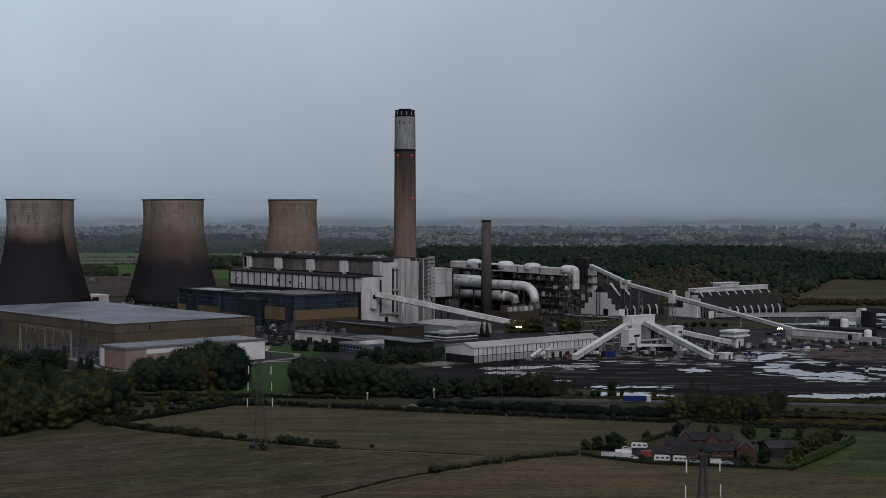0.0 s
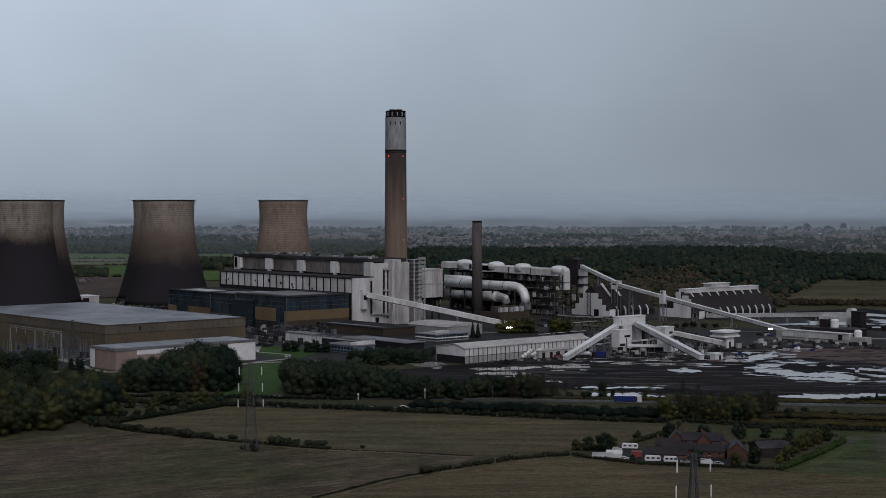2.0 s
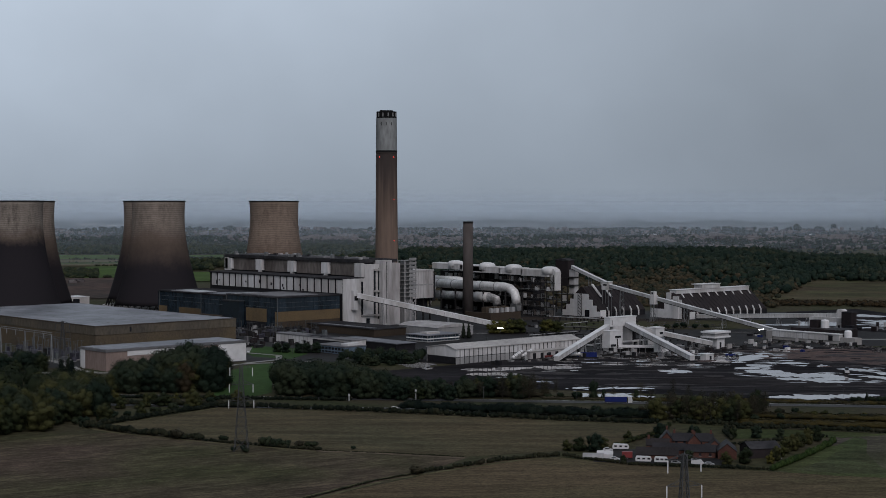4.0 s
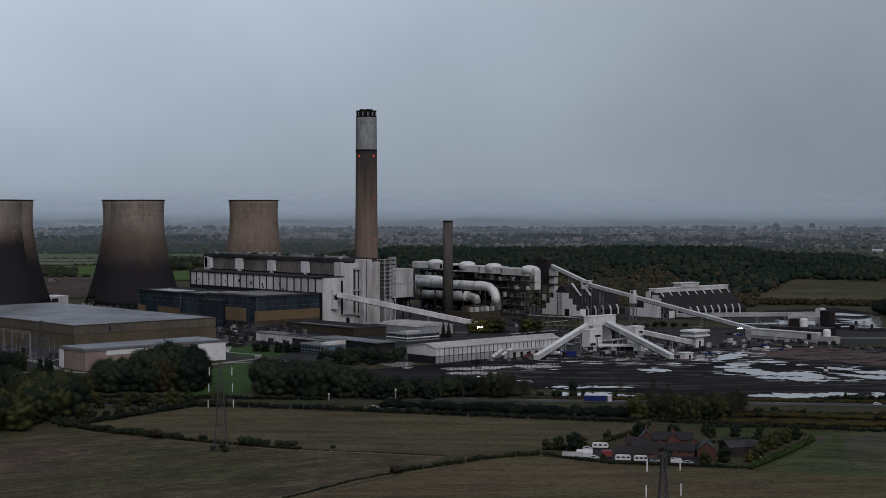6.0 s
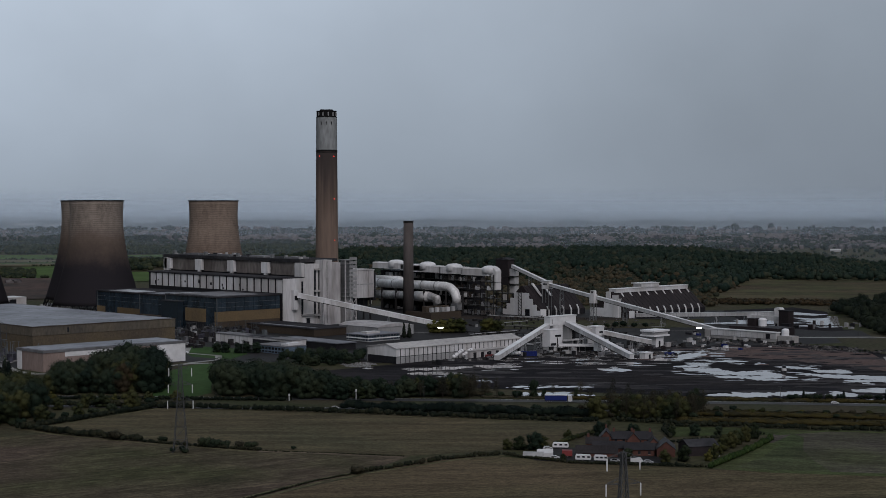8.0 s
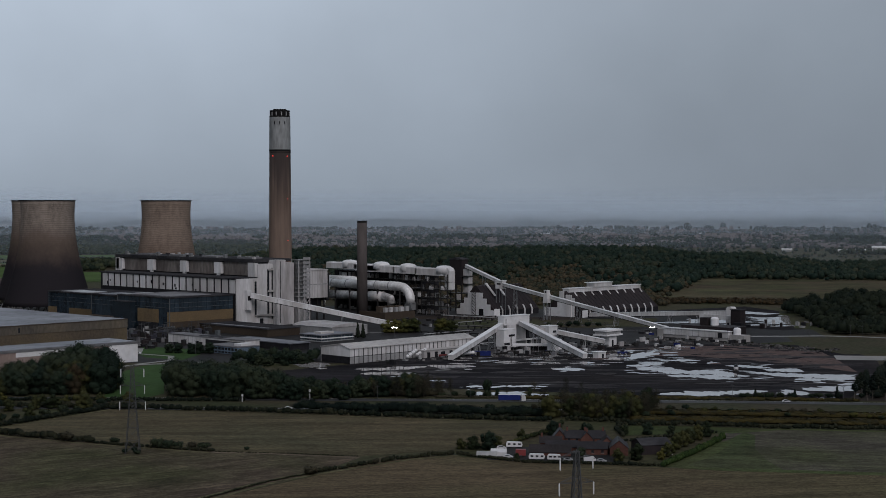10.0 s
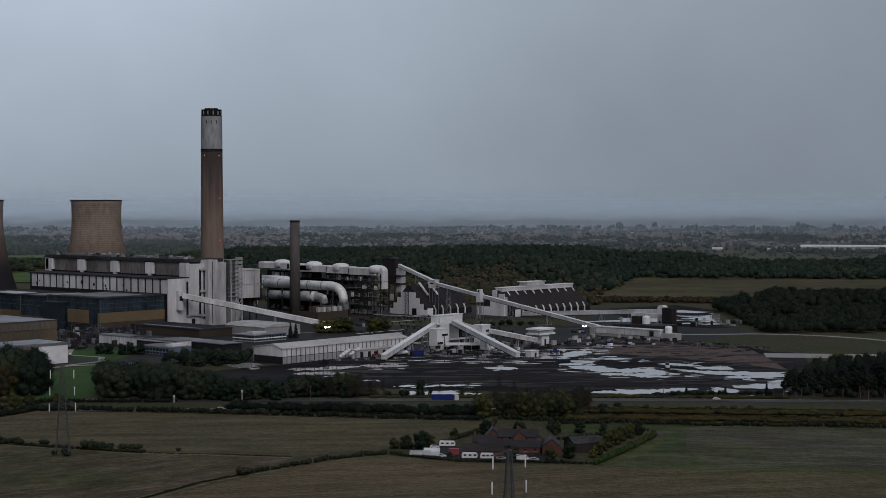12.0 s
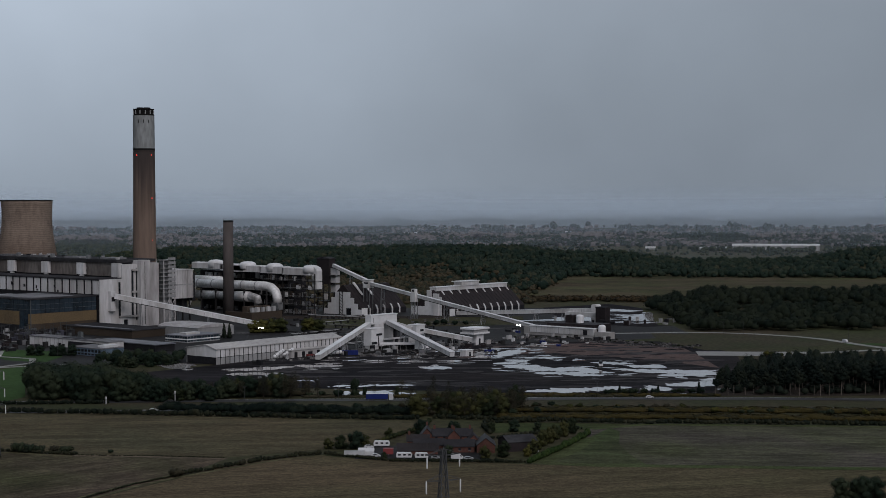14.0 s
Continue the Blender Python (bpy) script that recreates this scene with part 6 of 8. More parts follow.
# copse on the edge of the pasture, and the dark clumps round the lawn
grove([(292, 712), (325, 695), (373, 703), (409, 728), (458, 815), (440, 860), (400, 905), (330, 830)], 10.5, MID_TREES * 6 + DARK_TREES * 2 + GOLD_TREES, 0.8, 1.4, 95)
row([(382, 706), (432, 719), (480, 731)], 6, MID_TREES + DARK_SHRUBS * 4, 0.6, 1.2, 3)
row([(420, 752), (450, 742), (478, 738)], 9, MID_TREES + GOLD_TREES, 0.5, 0.75, 4)
grove([(460, 812), (482, 795), (497, 784), (520, 840), (505, 880)], 10, DARK_TREES * 4 + MID_TREES, 0.95, 1.25, 30)
grove([(494, 786), (510, 774), (543, 817), (553, 841), (524, 863), (516, 840)], 9.0, DARK_TREES * 4 + MID_TREES, 1.5, 1.85, 28)
hedge([(334, 880), (429, 775), (489, 708)], 3.2, 4.0, LEAF_ROW, "overgrown roadside hedge beside the copse")
hedge([(352, 902), (447, 798), (508, 731), (545, 690)], 2.4, 3.0, LEAF_ROW, "dark hedge on the central reserve")
row([(350, 893), (445, 790), (505, 722)], 9, MID_TREES + GOLD_TREES + DARK_SHRUBS * 2, 0.35, 0.62, 3)
plant(RUST_TREES, 497, 788, 1.45)
grove([(448, 958), (488, 946), (512, 990), (480, 1022)], 11, DARK_TREES + MID_TREES, 0.7, 0.95, 14)
for x, y in ((481, 906), (486, 901), (489, 912)):
    plant(SPIRES, x, y, 1.35, 1.7)
# belts along the far side of the road
grove([(528, 737), (560, 684), (589, 649), (606, 664), (604, 725), (590, 752), (566, 788), (545, 765)], 9.2, DARK_TREES * 5 + MID_TREES[:1], 1.15, 1.5, 44, 0.45)
grove([(668, 866), (673, 822), (715, 822), (738, 846), (706, 884)], 9.0, DARK_TREES, 0.55, 0.8, 18)
for x, y in ((684, 955), (688, 949), (692, 938), (697, 935), (702, 930)):
    plant(DARK_TREES, x, y, 0.66, 0.72)
row([(609, 648), (645, 614)], 4.5, BARE_TREES * 3 + DARK_SHRUBS * 2, 0.75, 1.15, 5, 0.05)
row([(596, 670), (640, 625)], 7, DARK_SHRUBS * 3 + RUST_SHRUBS, 0.6, 1.0, 4, 0.4)
row([(702, 550), (746, 494)], 7, DARK_SHRUBS * 3 + RUST_SHRUBS, 0.3, 0.5, 4, 0.5)
for x, y, h in ((652.6, 605, 0.96), (656.5, 601, 0.5), (672, 590, 0.42)):
    plant(DARK_TREES, x, y, h, h * 0.6)
grove([(598, 660), (628, 630), (642, 649), (620, 680)], 7.5, DARK_TREES * 2 + BARE_TREES * 3 + MID_TREES, 0.6, 1.05, 40)
for x, y, h in ((640, 632, 0.9), (646, 628, 0.8), (660, 612, 0.75), (668, 604, 0.55), (678, 592, 0.8), (690, 578, 0.95), (696, 572, 0.7)):
    plant(BARE_TREES, x, y, h)
hedge([(664, 588), (702, 548), (739, 504), (784, 446)], 1.5, 6.0, LEAF_SCRUB, "low dark scrub between the road and the coal ground", 0.6)
row([(682, 584), (715, 543), (745, 505)], 9, DARK_SHRUBS * 3 + RUST_SHRUBS, 0.22, 0.42, 6, 0.5)
hedge([(606, 668), (640, 632)], 3.2, 9.0, LEAF_TWIG, "brown thorn scrub between the road and the coal ground", 0.55)
hedge([(634, 626), (687, 567), (725, 521), (749, 489)], 1.1, 6.0, LEAF_TWIG, "low brown thorn scrub beside the road", 0.55)
row([(604, 672), (642, 632)], 4.5, BARE_TREES * 4 + DARK_SHRUBS * 2, 0.6, 1.0, 5, 0.1)
# near side of the road
grove([(612, 522), (640, 486), (666, 494), (650, 526), (624, 541)], 6.5, BARE_TREES * 7 + MID_TREES + RUST_SHRUBS * 2, 0.75, 1.25, 60)
plant(MID_TREES, 680, 512, 1.05)
for x, y, h in ((622, 514, 0.9), (634, 500, 0.8), (646, 488, 0.95), (660, 482, 0.9), (616, 530, 0.8)):
    plant(DARK_SHRUBS, x, y, h)
hedge([(379, 694), (474, 718), (487, 703), (525, 643), (571, 563), (602, 515)], 3.0, 3.4, LEAF_ROW, "dark thorn hedge along the stubble field")
hedge([(545, 640), (585, 577), (618, 530)], 4.6, 9, LEAF_SHADE, "dark overgrown roadside thicket", 0.6)
row([(552, 640), (600, 578), (640, 533)], 5, RUST_SHRUBS + DARK_SHRUBS * 3, 0.6, 1.1, 5, 0.15)
for sh_ in (21, 30):
    row([(660 - sh_ * 0.75 + 20, 520 - sh_ * 0.66 + 18), (755 - sh_ * 0.75, 408 - sh_ * 0.66), (815 - sh_ * 0.75, 318 - sh_ * 0.66), (860 - sh_ * 0.75, 235 - sh_ * 0.66)], 7.5, GOLD_SHRUBS * 2 + RUST_SHRUBS * 2 + DARK_SHRUBS * 2, 0.45, 0.85, 3, 0.1)
hedge([(652, 512), (735, 405), (795, 312), (838, 225)], 2.0, 12, LEAF_SCRUB, "low autumn scrub on the roadside bank", 0.45)
hedge([(640, 488), (716, 382), (776, 290), (818, 205)], 2.0, 12, LEAF_SCRUB, "low autumn scrub on the roadside bank", 0.45)
hedge([(612, 512), (632, 470), (662, 418), (690, 382), (729, 322), (770, 262)], 2.6, 3.0, LEAF_ROW, "clipped dark hedge along the weedy field")
# hedges between the fields
hedge([(384, 698), (388, 667), (402, 620)], 3.4, 4.0, LEAF_ROW, "overgrown dark field hedge")
hedge([(402, 620), (408, 600), (425, 560)], 1.6, 2.4, LEAF_ROW, "low gappy field hedge")
for x, y, h in ((396, 633, 1.35), (408, 612, 0.8), (414, 587, 1.35), (417, 583, 1.15), (419.5, 579, 0.9), (422, 572, 0.9), (425, 567, 1.0), (438, 553, 0.5), (416, 484, 1.0), (419, 485, 0.8), (452, 484, 0.7)):
    plant(DARK_SHRUBS + RUST_SHRUBS * 2, x, y, h)
hedge([(349, 471), (394, 483), (415, 485)], 0.9, 1.3, LEAF_ROW, "low dark field hedge", 0.5)
hedge([(415, 485), (445, 485), (473, 484), (494, 477)], 2.0, 2.4, LEAF_ROW, "uneven dark field hedge")
hedge([(425, 558), (445, 530), (460, 503)], 0.7, 1.2, LEAF_ROW, "thin weedy field boundary")
# round the farm
hedge([(494, 476), (499, 440), (510, 424), (532, 395)], 1.6, 1.8, LEAF_ROW, "clipped dark hedge in front of the farm", 0.6)
hedge([(531, 392), (560, 400), (585, 408), (614, 418)], 3.0, 2.2, LEAF_HEDGE, "tall bright green clipped hedge", 0.4)
for x, y, h in ((511, 482, 0.62), (515, 477, 0.7), (507, 486, 0.45), (524, 480, 0.5), (549, 487, 0.42), (501, 447, 0.3)):
    plant(DARK_TREES + MID_TREES, x, y, h)
for x, y, h in ((524, 430, 0.45), (529, 414, 0.5), (538, 411, 0.6), (601, 453, 0.5), (608, 444, 0.4), (594, 461, 0.4)):
    plant(MID_TREES + DARK_TREES, x, y, h)
for x, y, h in ((546, 404, 0.45), (554, 407, 0.58), (564, 412, 0.55), (573, 416, 0.62), (583, 419, 0.66), (593, 423, 0.68), (603, 425, 0.62), (614, 428, 0.62)):
    plant(MID_TREES * 2 + GOLD_TREES, x, y, h, h * 0.85)
hedge([(530, 478), (548, 484), (575, 492), (600, 505)], 2.2, 2.4, LEAF_MID, "green hedge behind the farm")
hedge([(587, 456), (600, 470), (616, 482), (636, 460)], 2.2, 2.6, LEAF_ROW, "dark hedge round the paddock")
for x, y, h in ((566, 482, 0.55), (574, 486, 0.5), (584, 478, 0.4), (578, 470, 0.45)):
    plant(DARK_TREES + MID_TREES, x, y, h)
hedge([(575, 447), (600, 440), (628, 432)], 1.8, 2.0, LEAF_ROW, "dark hedge along the paddock")
for x, y, h in ((398, 580, 0.6), (395, 585, 0.5), (401, 586, 0.55), (397, 578, 0.5)):
    plant(DARK_SHRUBS, x, y, h)
# bushes by the shed and the boiler house
for x, y, h in ((922, 971, 0.95), (927, 966, 1.05), (933, 962, 1.1), (939, 957, 1.05), (931, 970, 0.95), (941, 963, 1.0), (958, 942, 0.95), (962, 935, 0.85), (960, 946, 0.8)):
    plant(GOLD_TREES, x, y, h * (1.0 if x < 950 else 1.3), h * (1.2 if x < 950 else 1.5))
row([(1010, 765), (1042, 735), (1045, 663), (1027, 598)], 6, DARK_SHRUBS + RUST_SHRUBS, 0.3, 0.5, 9)
for x, y, h in ((1072, 905, 0.5), (1086, 898, 0.7), (1092, 890, 0.6), (1080, 902, 0.6), (1068, 915, 0.5), (1100, 884, 0.5)):
    plant(DARK_SHRUBS, x, y, h * 2.0)
for x, y in ((870, 952), (873, 949)):
    plant(SPIRES, x, y, 1.45, 1.1)
# pine plantation
grove([(782, 450), (812, 408), (846, 372), (900, 296), (960, 330), (985, 380), (960, 440), (905, 490), (850, 480)], 8.0, PINES, 0.85, 1.1, 110)
row([(748, 500), (778, 470), (798, 452)], 4, DARK_SHRUBS * 3 + SPIRES, 0.6, 1.0, 3, 0.15)
for x, y in ((534, 252), (543, 249), (549, 246), (556, 240), (538, 246)):
    plant(DARK_TREES, x, y, 0.75)


# ---- woods too dense to count: one mesh each
def woods(name, places, material, label, quads=44, group_size=1.0, spread=0.22):
    """Crowns for the given places (x, y, height, width), each a cloud of leaf clumps."""
    rng = np.random.default_rng(len(places))
    pl = np.array(places)
    n = len(pl)
    ground = np.array([land(x, y) for x, y in pl[:, :2]])
    d = rng.normal(size=(n, quads, 3))
    d[..., 2] = np.abs(d[..., 2]) * 1.1 - 0.25
    d /= np.linalg.norm(d, axis=-1, keepdims=True)
    k = rng.uniform(0.75, 1.08, (n, quads, 1))
    w, h = pl[:, 3] / 2, pl[:, 2]
    c = np.stack([pl[:, 0, None] + d[..., 0] * k[..., 0] * w[:, None], pl[:, 1, None] + d[..., 1] * k[..., 0] * w[:, None], ground[:, None] + h[:, None] * (0.52 + 0.46 * d[..., 2] * k[..., 0])], -1)
    nrm = d + rng.uniform(-0.4, 0.4, d.shape)
    nrm[..., 2] += 0.3
    nrm /= np.linalg.norm(nrm, axis=-1, keepdims=True)
    a = np.cross(nrm, rng.normal(size=d.shape))
    a /= np.linalg.norm(a, axis=-1, keepdims=True)
    b = np.cross(nrm, a)
    s = (w[:, None] * 0.30 * rng.uniform(0.6, 1.3, (n, quads)))[..., None] * group_size
    corners = np.stack([c + (a * u + b * v) * s * rng.uniform(0.7, 1.25, s.shape) for u, v in ((-1, -0.4), (0.4, -1), (1, 0.4), (-0.3, 1))], 2)
    # a rounded, uneven heart inside each crown
    m, rows = (8, 5) if quads > 60 else (6, 4)
    th = np.array([0.04, 0.2, 0.38, 0.56, 0.74] if rows == 5 else [0.05, 0.26, 0.5, 0.74]) * math.pi
    ph = np.arange(m) * 2 * math.pi / m
    rr = (0.78 if quads > 60 else 0.93) * rng.uniform(0.78, 1.12, (n, rows, m))
    hx = pl[:, 0, None, None] + w[:, None, None] * rr * np.sin(th)[None, :, None] * np.cos(ph)
    hy = pl[:, 1, None, None] + w[:, None, None] * rr * np.sin(th)[None, :, None] * np.sin(ph)
    hz = ground[:, None, None] + h[:, None, None] * (0.50 + 0.48 * rr * np.cos(th)[None, :, None])
    heart = np.stack([hx, hy, hz], -1).reshape(n, rows * m, 3)
    r_, i_ = np.meshgrid(np.arange(rows - 1), np.arange(m), indexing="ij")
    j_ = (i_ + 1) % m
    ring = np.stack([r_ * m + i_, (r_ + 1) * m + i_, (r_ + 1) * m + j_, r_ * m + j_], -1).reshape(-1, 4)
    hearts = heart[:, ring, :].reshape(-1, 3)
    hq = ring.shape[0]
    verts = np.concatenate([corners.reshape(-1, 3), hearts])
    count = n * (quads + hq)
    me = bpy.data.meshes.new(name)
    me.vertices.add(count * 4)
    me.vertices.foreach_set("co", verts.astype(np.float32).ravel())
    me.loops.add(count * 4)
    me.loops.foreach_set("vertex_index", np.arange(count * 4, dtype=np.int32))
    me.polygons.add(count)
    me.polygons.foreach_set("loop_start", np.arange(0, count * 4, 4, dtype=np.int32))
    me.update(calc_edges=True)
    soft_n = d + 0.3 * nrm
    soft_n /= np.linalg.norm(soft_n, axis=-1, keepdims=True)
    heart_n = np.stack([np.broadcast_to(np.sin(th)[None, :, None] * np.cos(ph), hx.shape), np.broadcast_to(np.sin(th)[None, :, None] * np.sin(ph), hx.shape), np.broadcast_to(np.cos(th)[None, :, None] + 0 * ph, hx.shape)], -1).reshape(n, rows * m, 3)[:, ring, :].reshape(-1, 3)
    normals = np.concatenate([np.repeat(soft_n.reshape(-1, 3), 4, axis=0), heart_n])
    me.polygons.foreach_set("use_smooth", np.ones(count, dtype=bool))
    me.normals_split_custom_set_from_vertices(normals)
    tones = rng.uniform(-spread, spread, n)
    tone = me.attributes.new("tone", "FLOAT", "FACE")
    tone.data.foreach_set("value", np.concatenate([np.repeat(tones, quads), np.repeat(tones, hq)]).astype(np.float32))
    me.materials.append(material)
    return tagged(new(name, me), label, "woodland", "", "stuff")


for pts, leaves, label in HEDGES:
    wide = pts[0][3] > 5
    o = woods("hedge", pts, leaves, label, 90 if wide else 58, 0.24 if wide else 0.55)
    tagged(o, "", "hedge")
for kind, pts in BACK.items():
    woods("tree_mass", pts, bpy.data.materials[kind], "dense mass of trees behind the front rows", 420, 0.20, 0.30)
# greens of the hill wood lean blue to imitate haze
LEAF_WOOD = foliage("dark green woodland", (0.0115, 0.0215, 0.0165), (0.0215, 0.0315, 0.0215), (0.040, 0.042, 0.027), 0.16, 0.012)
LEAF_THICKET = foliage("brown autumn thicket", (0.0150, 0.0220, 0.0165), (0.0285, 0.0320, 0.0215), (0.055, 0.045, 0.028), 0.2, 0.012)
wr = random.Random(31)
hill, thicket = [], []
for i in range(60000):
    b, r = wr.uniform(-6.5, 27.5), math.sqrt(wr.uniform(1690 ** 2, 2700 ** 2))
    edge = 1700 + 260 * smooth(3.0, -6.0, b) + 90 * noise.noise((b * 0.9, 0, 3))
    if b > 12.6:
        edge = 2280 + 30 * noise.noise((b, 2, 0)) - 420 * smooth(14.2, 12.4, b)
    if r < edge or (b < -1 and r < 2100):
        continue
    x, y = away(r * math.cos(radians(b)), r * math.sin(radians(b)))
    if r < 2190 + 240 * noise.noise((b * 0.5, r * 0.003, 8)) + wr.uniform(-170, 170) - 190 * smooth(8, 14, b) and b > -3:
        thicket.append((x, y, wr.uniform(4, 9), wr.uniform(5, 11)))
        x, y = x + wr.uniform(-9, 9), y + wr.uniform(-9, 9)
        thicket.append((x, y, wr.uniform(3, 8), wr.uniform(4, 9)))
    else:
        hill.append((x, y, wr.uniform(6, 14), wr.uniform(7, 14)))
    if len(hill) + 0.5 * len(thicket) >= 8200:
        break
woods("hill_woods", hill, LEAF_WOOD, "dense dark green woodland on a low hill", 58, 0.36)
woods("hill_thicket", thicket, LEAF_THICKET, "brown autumn thicket below the hill wood", 44, 0.4)
side = []
for i in range(20000):
    b, r = wr.uniform(16.9, 28), wr.uniform(1340, 1690)
    if r < 1352 + 60 * smooth(18, 28, b) + 30 * noise.noise((b * 0.8, 1, 0)) + 230 * smooth(18.6, 16.9, b) or r > 1665 - 30 * noise.noise((b, 4, 0)):
        continue
    x, y = away(r * math.cos(radians(b)), r * math.sin(radians(b)))
    grown = 1 + 0.45 * noise.noise((x * 0.012, y * 0.012, 6))
    side.append((x, y, wr.uniform(6, 14) * grown, wr.uniform(7, 14)))
    if len(side) >= 1150:
        break
woods("side_woods", side, LEAF_SHADE, "dark dense wood beside the works road", 150, 0.28)
scrub = []
for i in range(700):
    b, r = wr.uniform(11.5, 28), wr.uniform(1735, 1785)
    x, y = away(r * math.cos(radians(b)), r * math.sin(radians(b)))
    scrub.append((x, y, wr.uniform(3, 6), wr.uniform(5, 8)))
floor_spots = []
while len(floor_spots) < 420:
    x, y = wr.uniform(782, 985), wr.uniform(296, 490)
    if inside(x, y, [(790, 446), (815, 412), (850, 376), (900, 304), (955, 334), (978, 380), (955, 436), (905, 484), (850, 474)]):
        floor_spots.append((x, y, wr.uniform(2.5, 6), wr.uniform(4, 7)))
# dark leaf mass added to darken the shaded space among the trunks
woods("undergrowth", floor_spots, LEAF_PINE, "added dark leaf mass filling shaded gaps beneath the pines", 60, 0.4)
woods("scrub_edge", scrub, LEAF_RUST, "autumn scrub along the foot of the far field", 24)
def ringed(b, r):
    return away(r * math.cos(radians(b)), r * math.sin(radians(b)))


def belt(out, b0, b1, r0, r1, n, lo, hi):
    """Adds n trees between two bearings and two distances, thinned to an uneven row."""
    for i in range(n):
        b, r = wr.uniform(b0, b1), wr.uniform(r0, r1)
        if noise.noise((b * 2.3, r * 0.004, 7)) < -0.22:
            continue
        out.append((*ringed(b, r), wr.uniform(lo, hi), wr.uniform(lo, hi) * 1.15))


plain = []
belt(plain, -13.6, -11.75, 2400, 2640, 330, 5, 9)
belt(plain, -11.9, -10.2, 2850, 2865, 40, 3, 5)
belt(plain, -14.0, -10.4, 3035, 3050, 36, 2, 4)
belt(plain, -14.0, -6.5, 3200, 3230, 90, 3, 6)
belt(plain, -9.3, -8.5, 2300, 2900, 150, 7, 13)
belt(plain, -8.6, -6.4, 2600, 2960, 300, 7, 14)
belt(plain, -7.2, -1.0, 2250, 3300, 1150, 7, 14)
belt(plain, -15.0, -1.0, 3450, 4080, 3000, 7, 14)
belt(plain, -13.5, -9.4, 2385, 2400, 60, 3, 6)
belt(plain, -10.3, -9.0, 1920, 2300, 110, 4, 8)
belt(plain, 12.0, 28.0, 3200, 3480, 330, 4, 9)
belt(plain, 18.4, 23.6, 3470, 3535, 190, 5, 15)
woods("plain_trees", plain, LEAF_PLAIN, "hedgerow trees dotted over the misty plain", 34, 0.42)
far = []
for i in range(620):
    b, r = wr.uniform(-17, 28), 3960 + 800 * wr.random() ** 1.25
    span = wr.uniform(0.25, 1.7)
    tall = wr.uniform(6, 13)
    for k in range(int(span * wr.uniform(14, 34))):
        far.append((*ringed(b + wr.gauss(0, 0.45) * span, r + wr.gauss(0, 9)), tall * wr.uniform(0.6, 1.25), wr.uniform(9, 17)))
for i in range(900):
    far.append((*ringed(wr.uniform(-17, 28), wr.uniform(3500, 4800)), wr.uniform(6, 13), wr.uniform(8, 15)))
for i in range(46):
    b, r = wr.uniform(8, 27), wr.uniform(4250, 4520)
    for k in range(wr.randint(1, 4)):
        far.append((*ringed(b + wr.gauss(0, 0.12), r), wr.uniform(11, 24), wr.uniform(10, 20)))
woods("far_trees", far, LEAF_DARK, "misty trees among far suburbs", 14, 0.5)

# far houses
verts, faces = [], []
def far_house(x, y, w, l, h, turn):
    z = land(x, y) - 1
    c, s = math.cos(turn), math.sin(turn)
    base = len(verts)
    for u, v, q in ((-w, -l, 0), (w, -l, 0), (w, l, 0), (-w, l, 0), (-w, -l, h), (w, -l, h), (w, l, h), (-w, l, h), (0, -l, h * 1.55), (0, l, h * 1.55)):
        verts.append((x + (u * c - v * s) / 2, y + (u * s + v * c) / 2, z + q))
    for f in ((0, 1, 5, 8, 4), (2, 3, 7, 9, 6), (1, 2, 6, 5), (3, 0, 4, 7), (4, 8, 9, 7), (5, 6, 9, 8)):
        faces.append(tuple(base + i for i in f))


for i in range(190):
    b, r = wr.uniform(-6, 27) if i % 9 else wr.uniform(-17, -6), 3960 + 620 * wr.random() ** 1.25
    for k in range(wr.randint(8, 30)):
        x, y = ringed(b + wr.gauss(0, 0.5), r + wr.gauss(0, 40))
        far_house(x, y, wr.uniform(6, 9), wr.uniform(7, 15), wr.uniform(5, 8), wr.choice((0.3, 1.9, 0.8, 2.4)) + wr.uniform(-0.1, 0.1))
for i in range(9):
    x, y = ringed(wr.uniform(-12.7, -12.2), wr.uniform(2225, 2260))
    far_house(x, y, 6, wr.uniform(7, 12), 4, wr.uniform(0, 3))
me = bpy.data.meshes.new("far_houses")
me.from_pydata(verts, [], faces)
FARHOUSE = foliage("far brick, render and slate", (0.014, 0.016, 0.020), (0.030, 0.027, 0.030), (0.115, 0.104, 0.103), 0.55, 0.01)
me.materials.append(FARHOUSE)
tagged(new("far_houses", me), "misty rows of far suburban houses", "houses", "", "stuff")


def far_shed(b, r, length, depth, h, turn, label):
    x, y = away(r * math.cos(radians(b)), r * math.sin(radians(b)))
    t = thing("warehouse", x, y, label, "building", "far warehouses", "", land(x, y) - 0.5, turn)
    block("wall", (-length / 2, length / 2, 0, depth, 0, h), GREYCLAD, t)
    block("roof", (-length / 2 - 1, length / 2 + 1, -1, depth + 1, h - 2, h + 1), WHITER, t)


far_shed(21.35, 3580, 190, 60, 14, -62, "far long white warehouse above the trees")
far_shed(19.13, 3556, 62, 40, 9, -61, "far white warehouse above the trees")
far_shed(14.0, 4290, 26, 20, 7, -55, "far small white shed among suburbs")
far_shed(15.2, 4280, 34, 20, 5, -56, "far low white shed among suburbs")
far_shed(16.9, 3640, 22, 14, 6, -58, "far small pale shed beside the wood")
far_shed(-12.1, 4560, 60, 30, 10, -29, "far bright white glasshouse on the misty plain")
far_shed(-11.0, 4575, 150, 50, 6, -30, "far pale glasshouse on the misty plain")
far_shed(8.3, 4250, 50, 30, 9, -49, "far pale warehouse among suburbs")

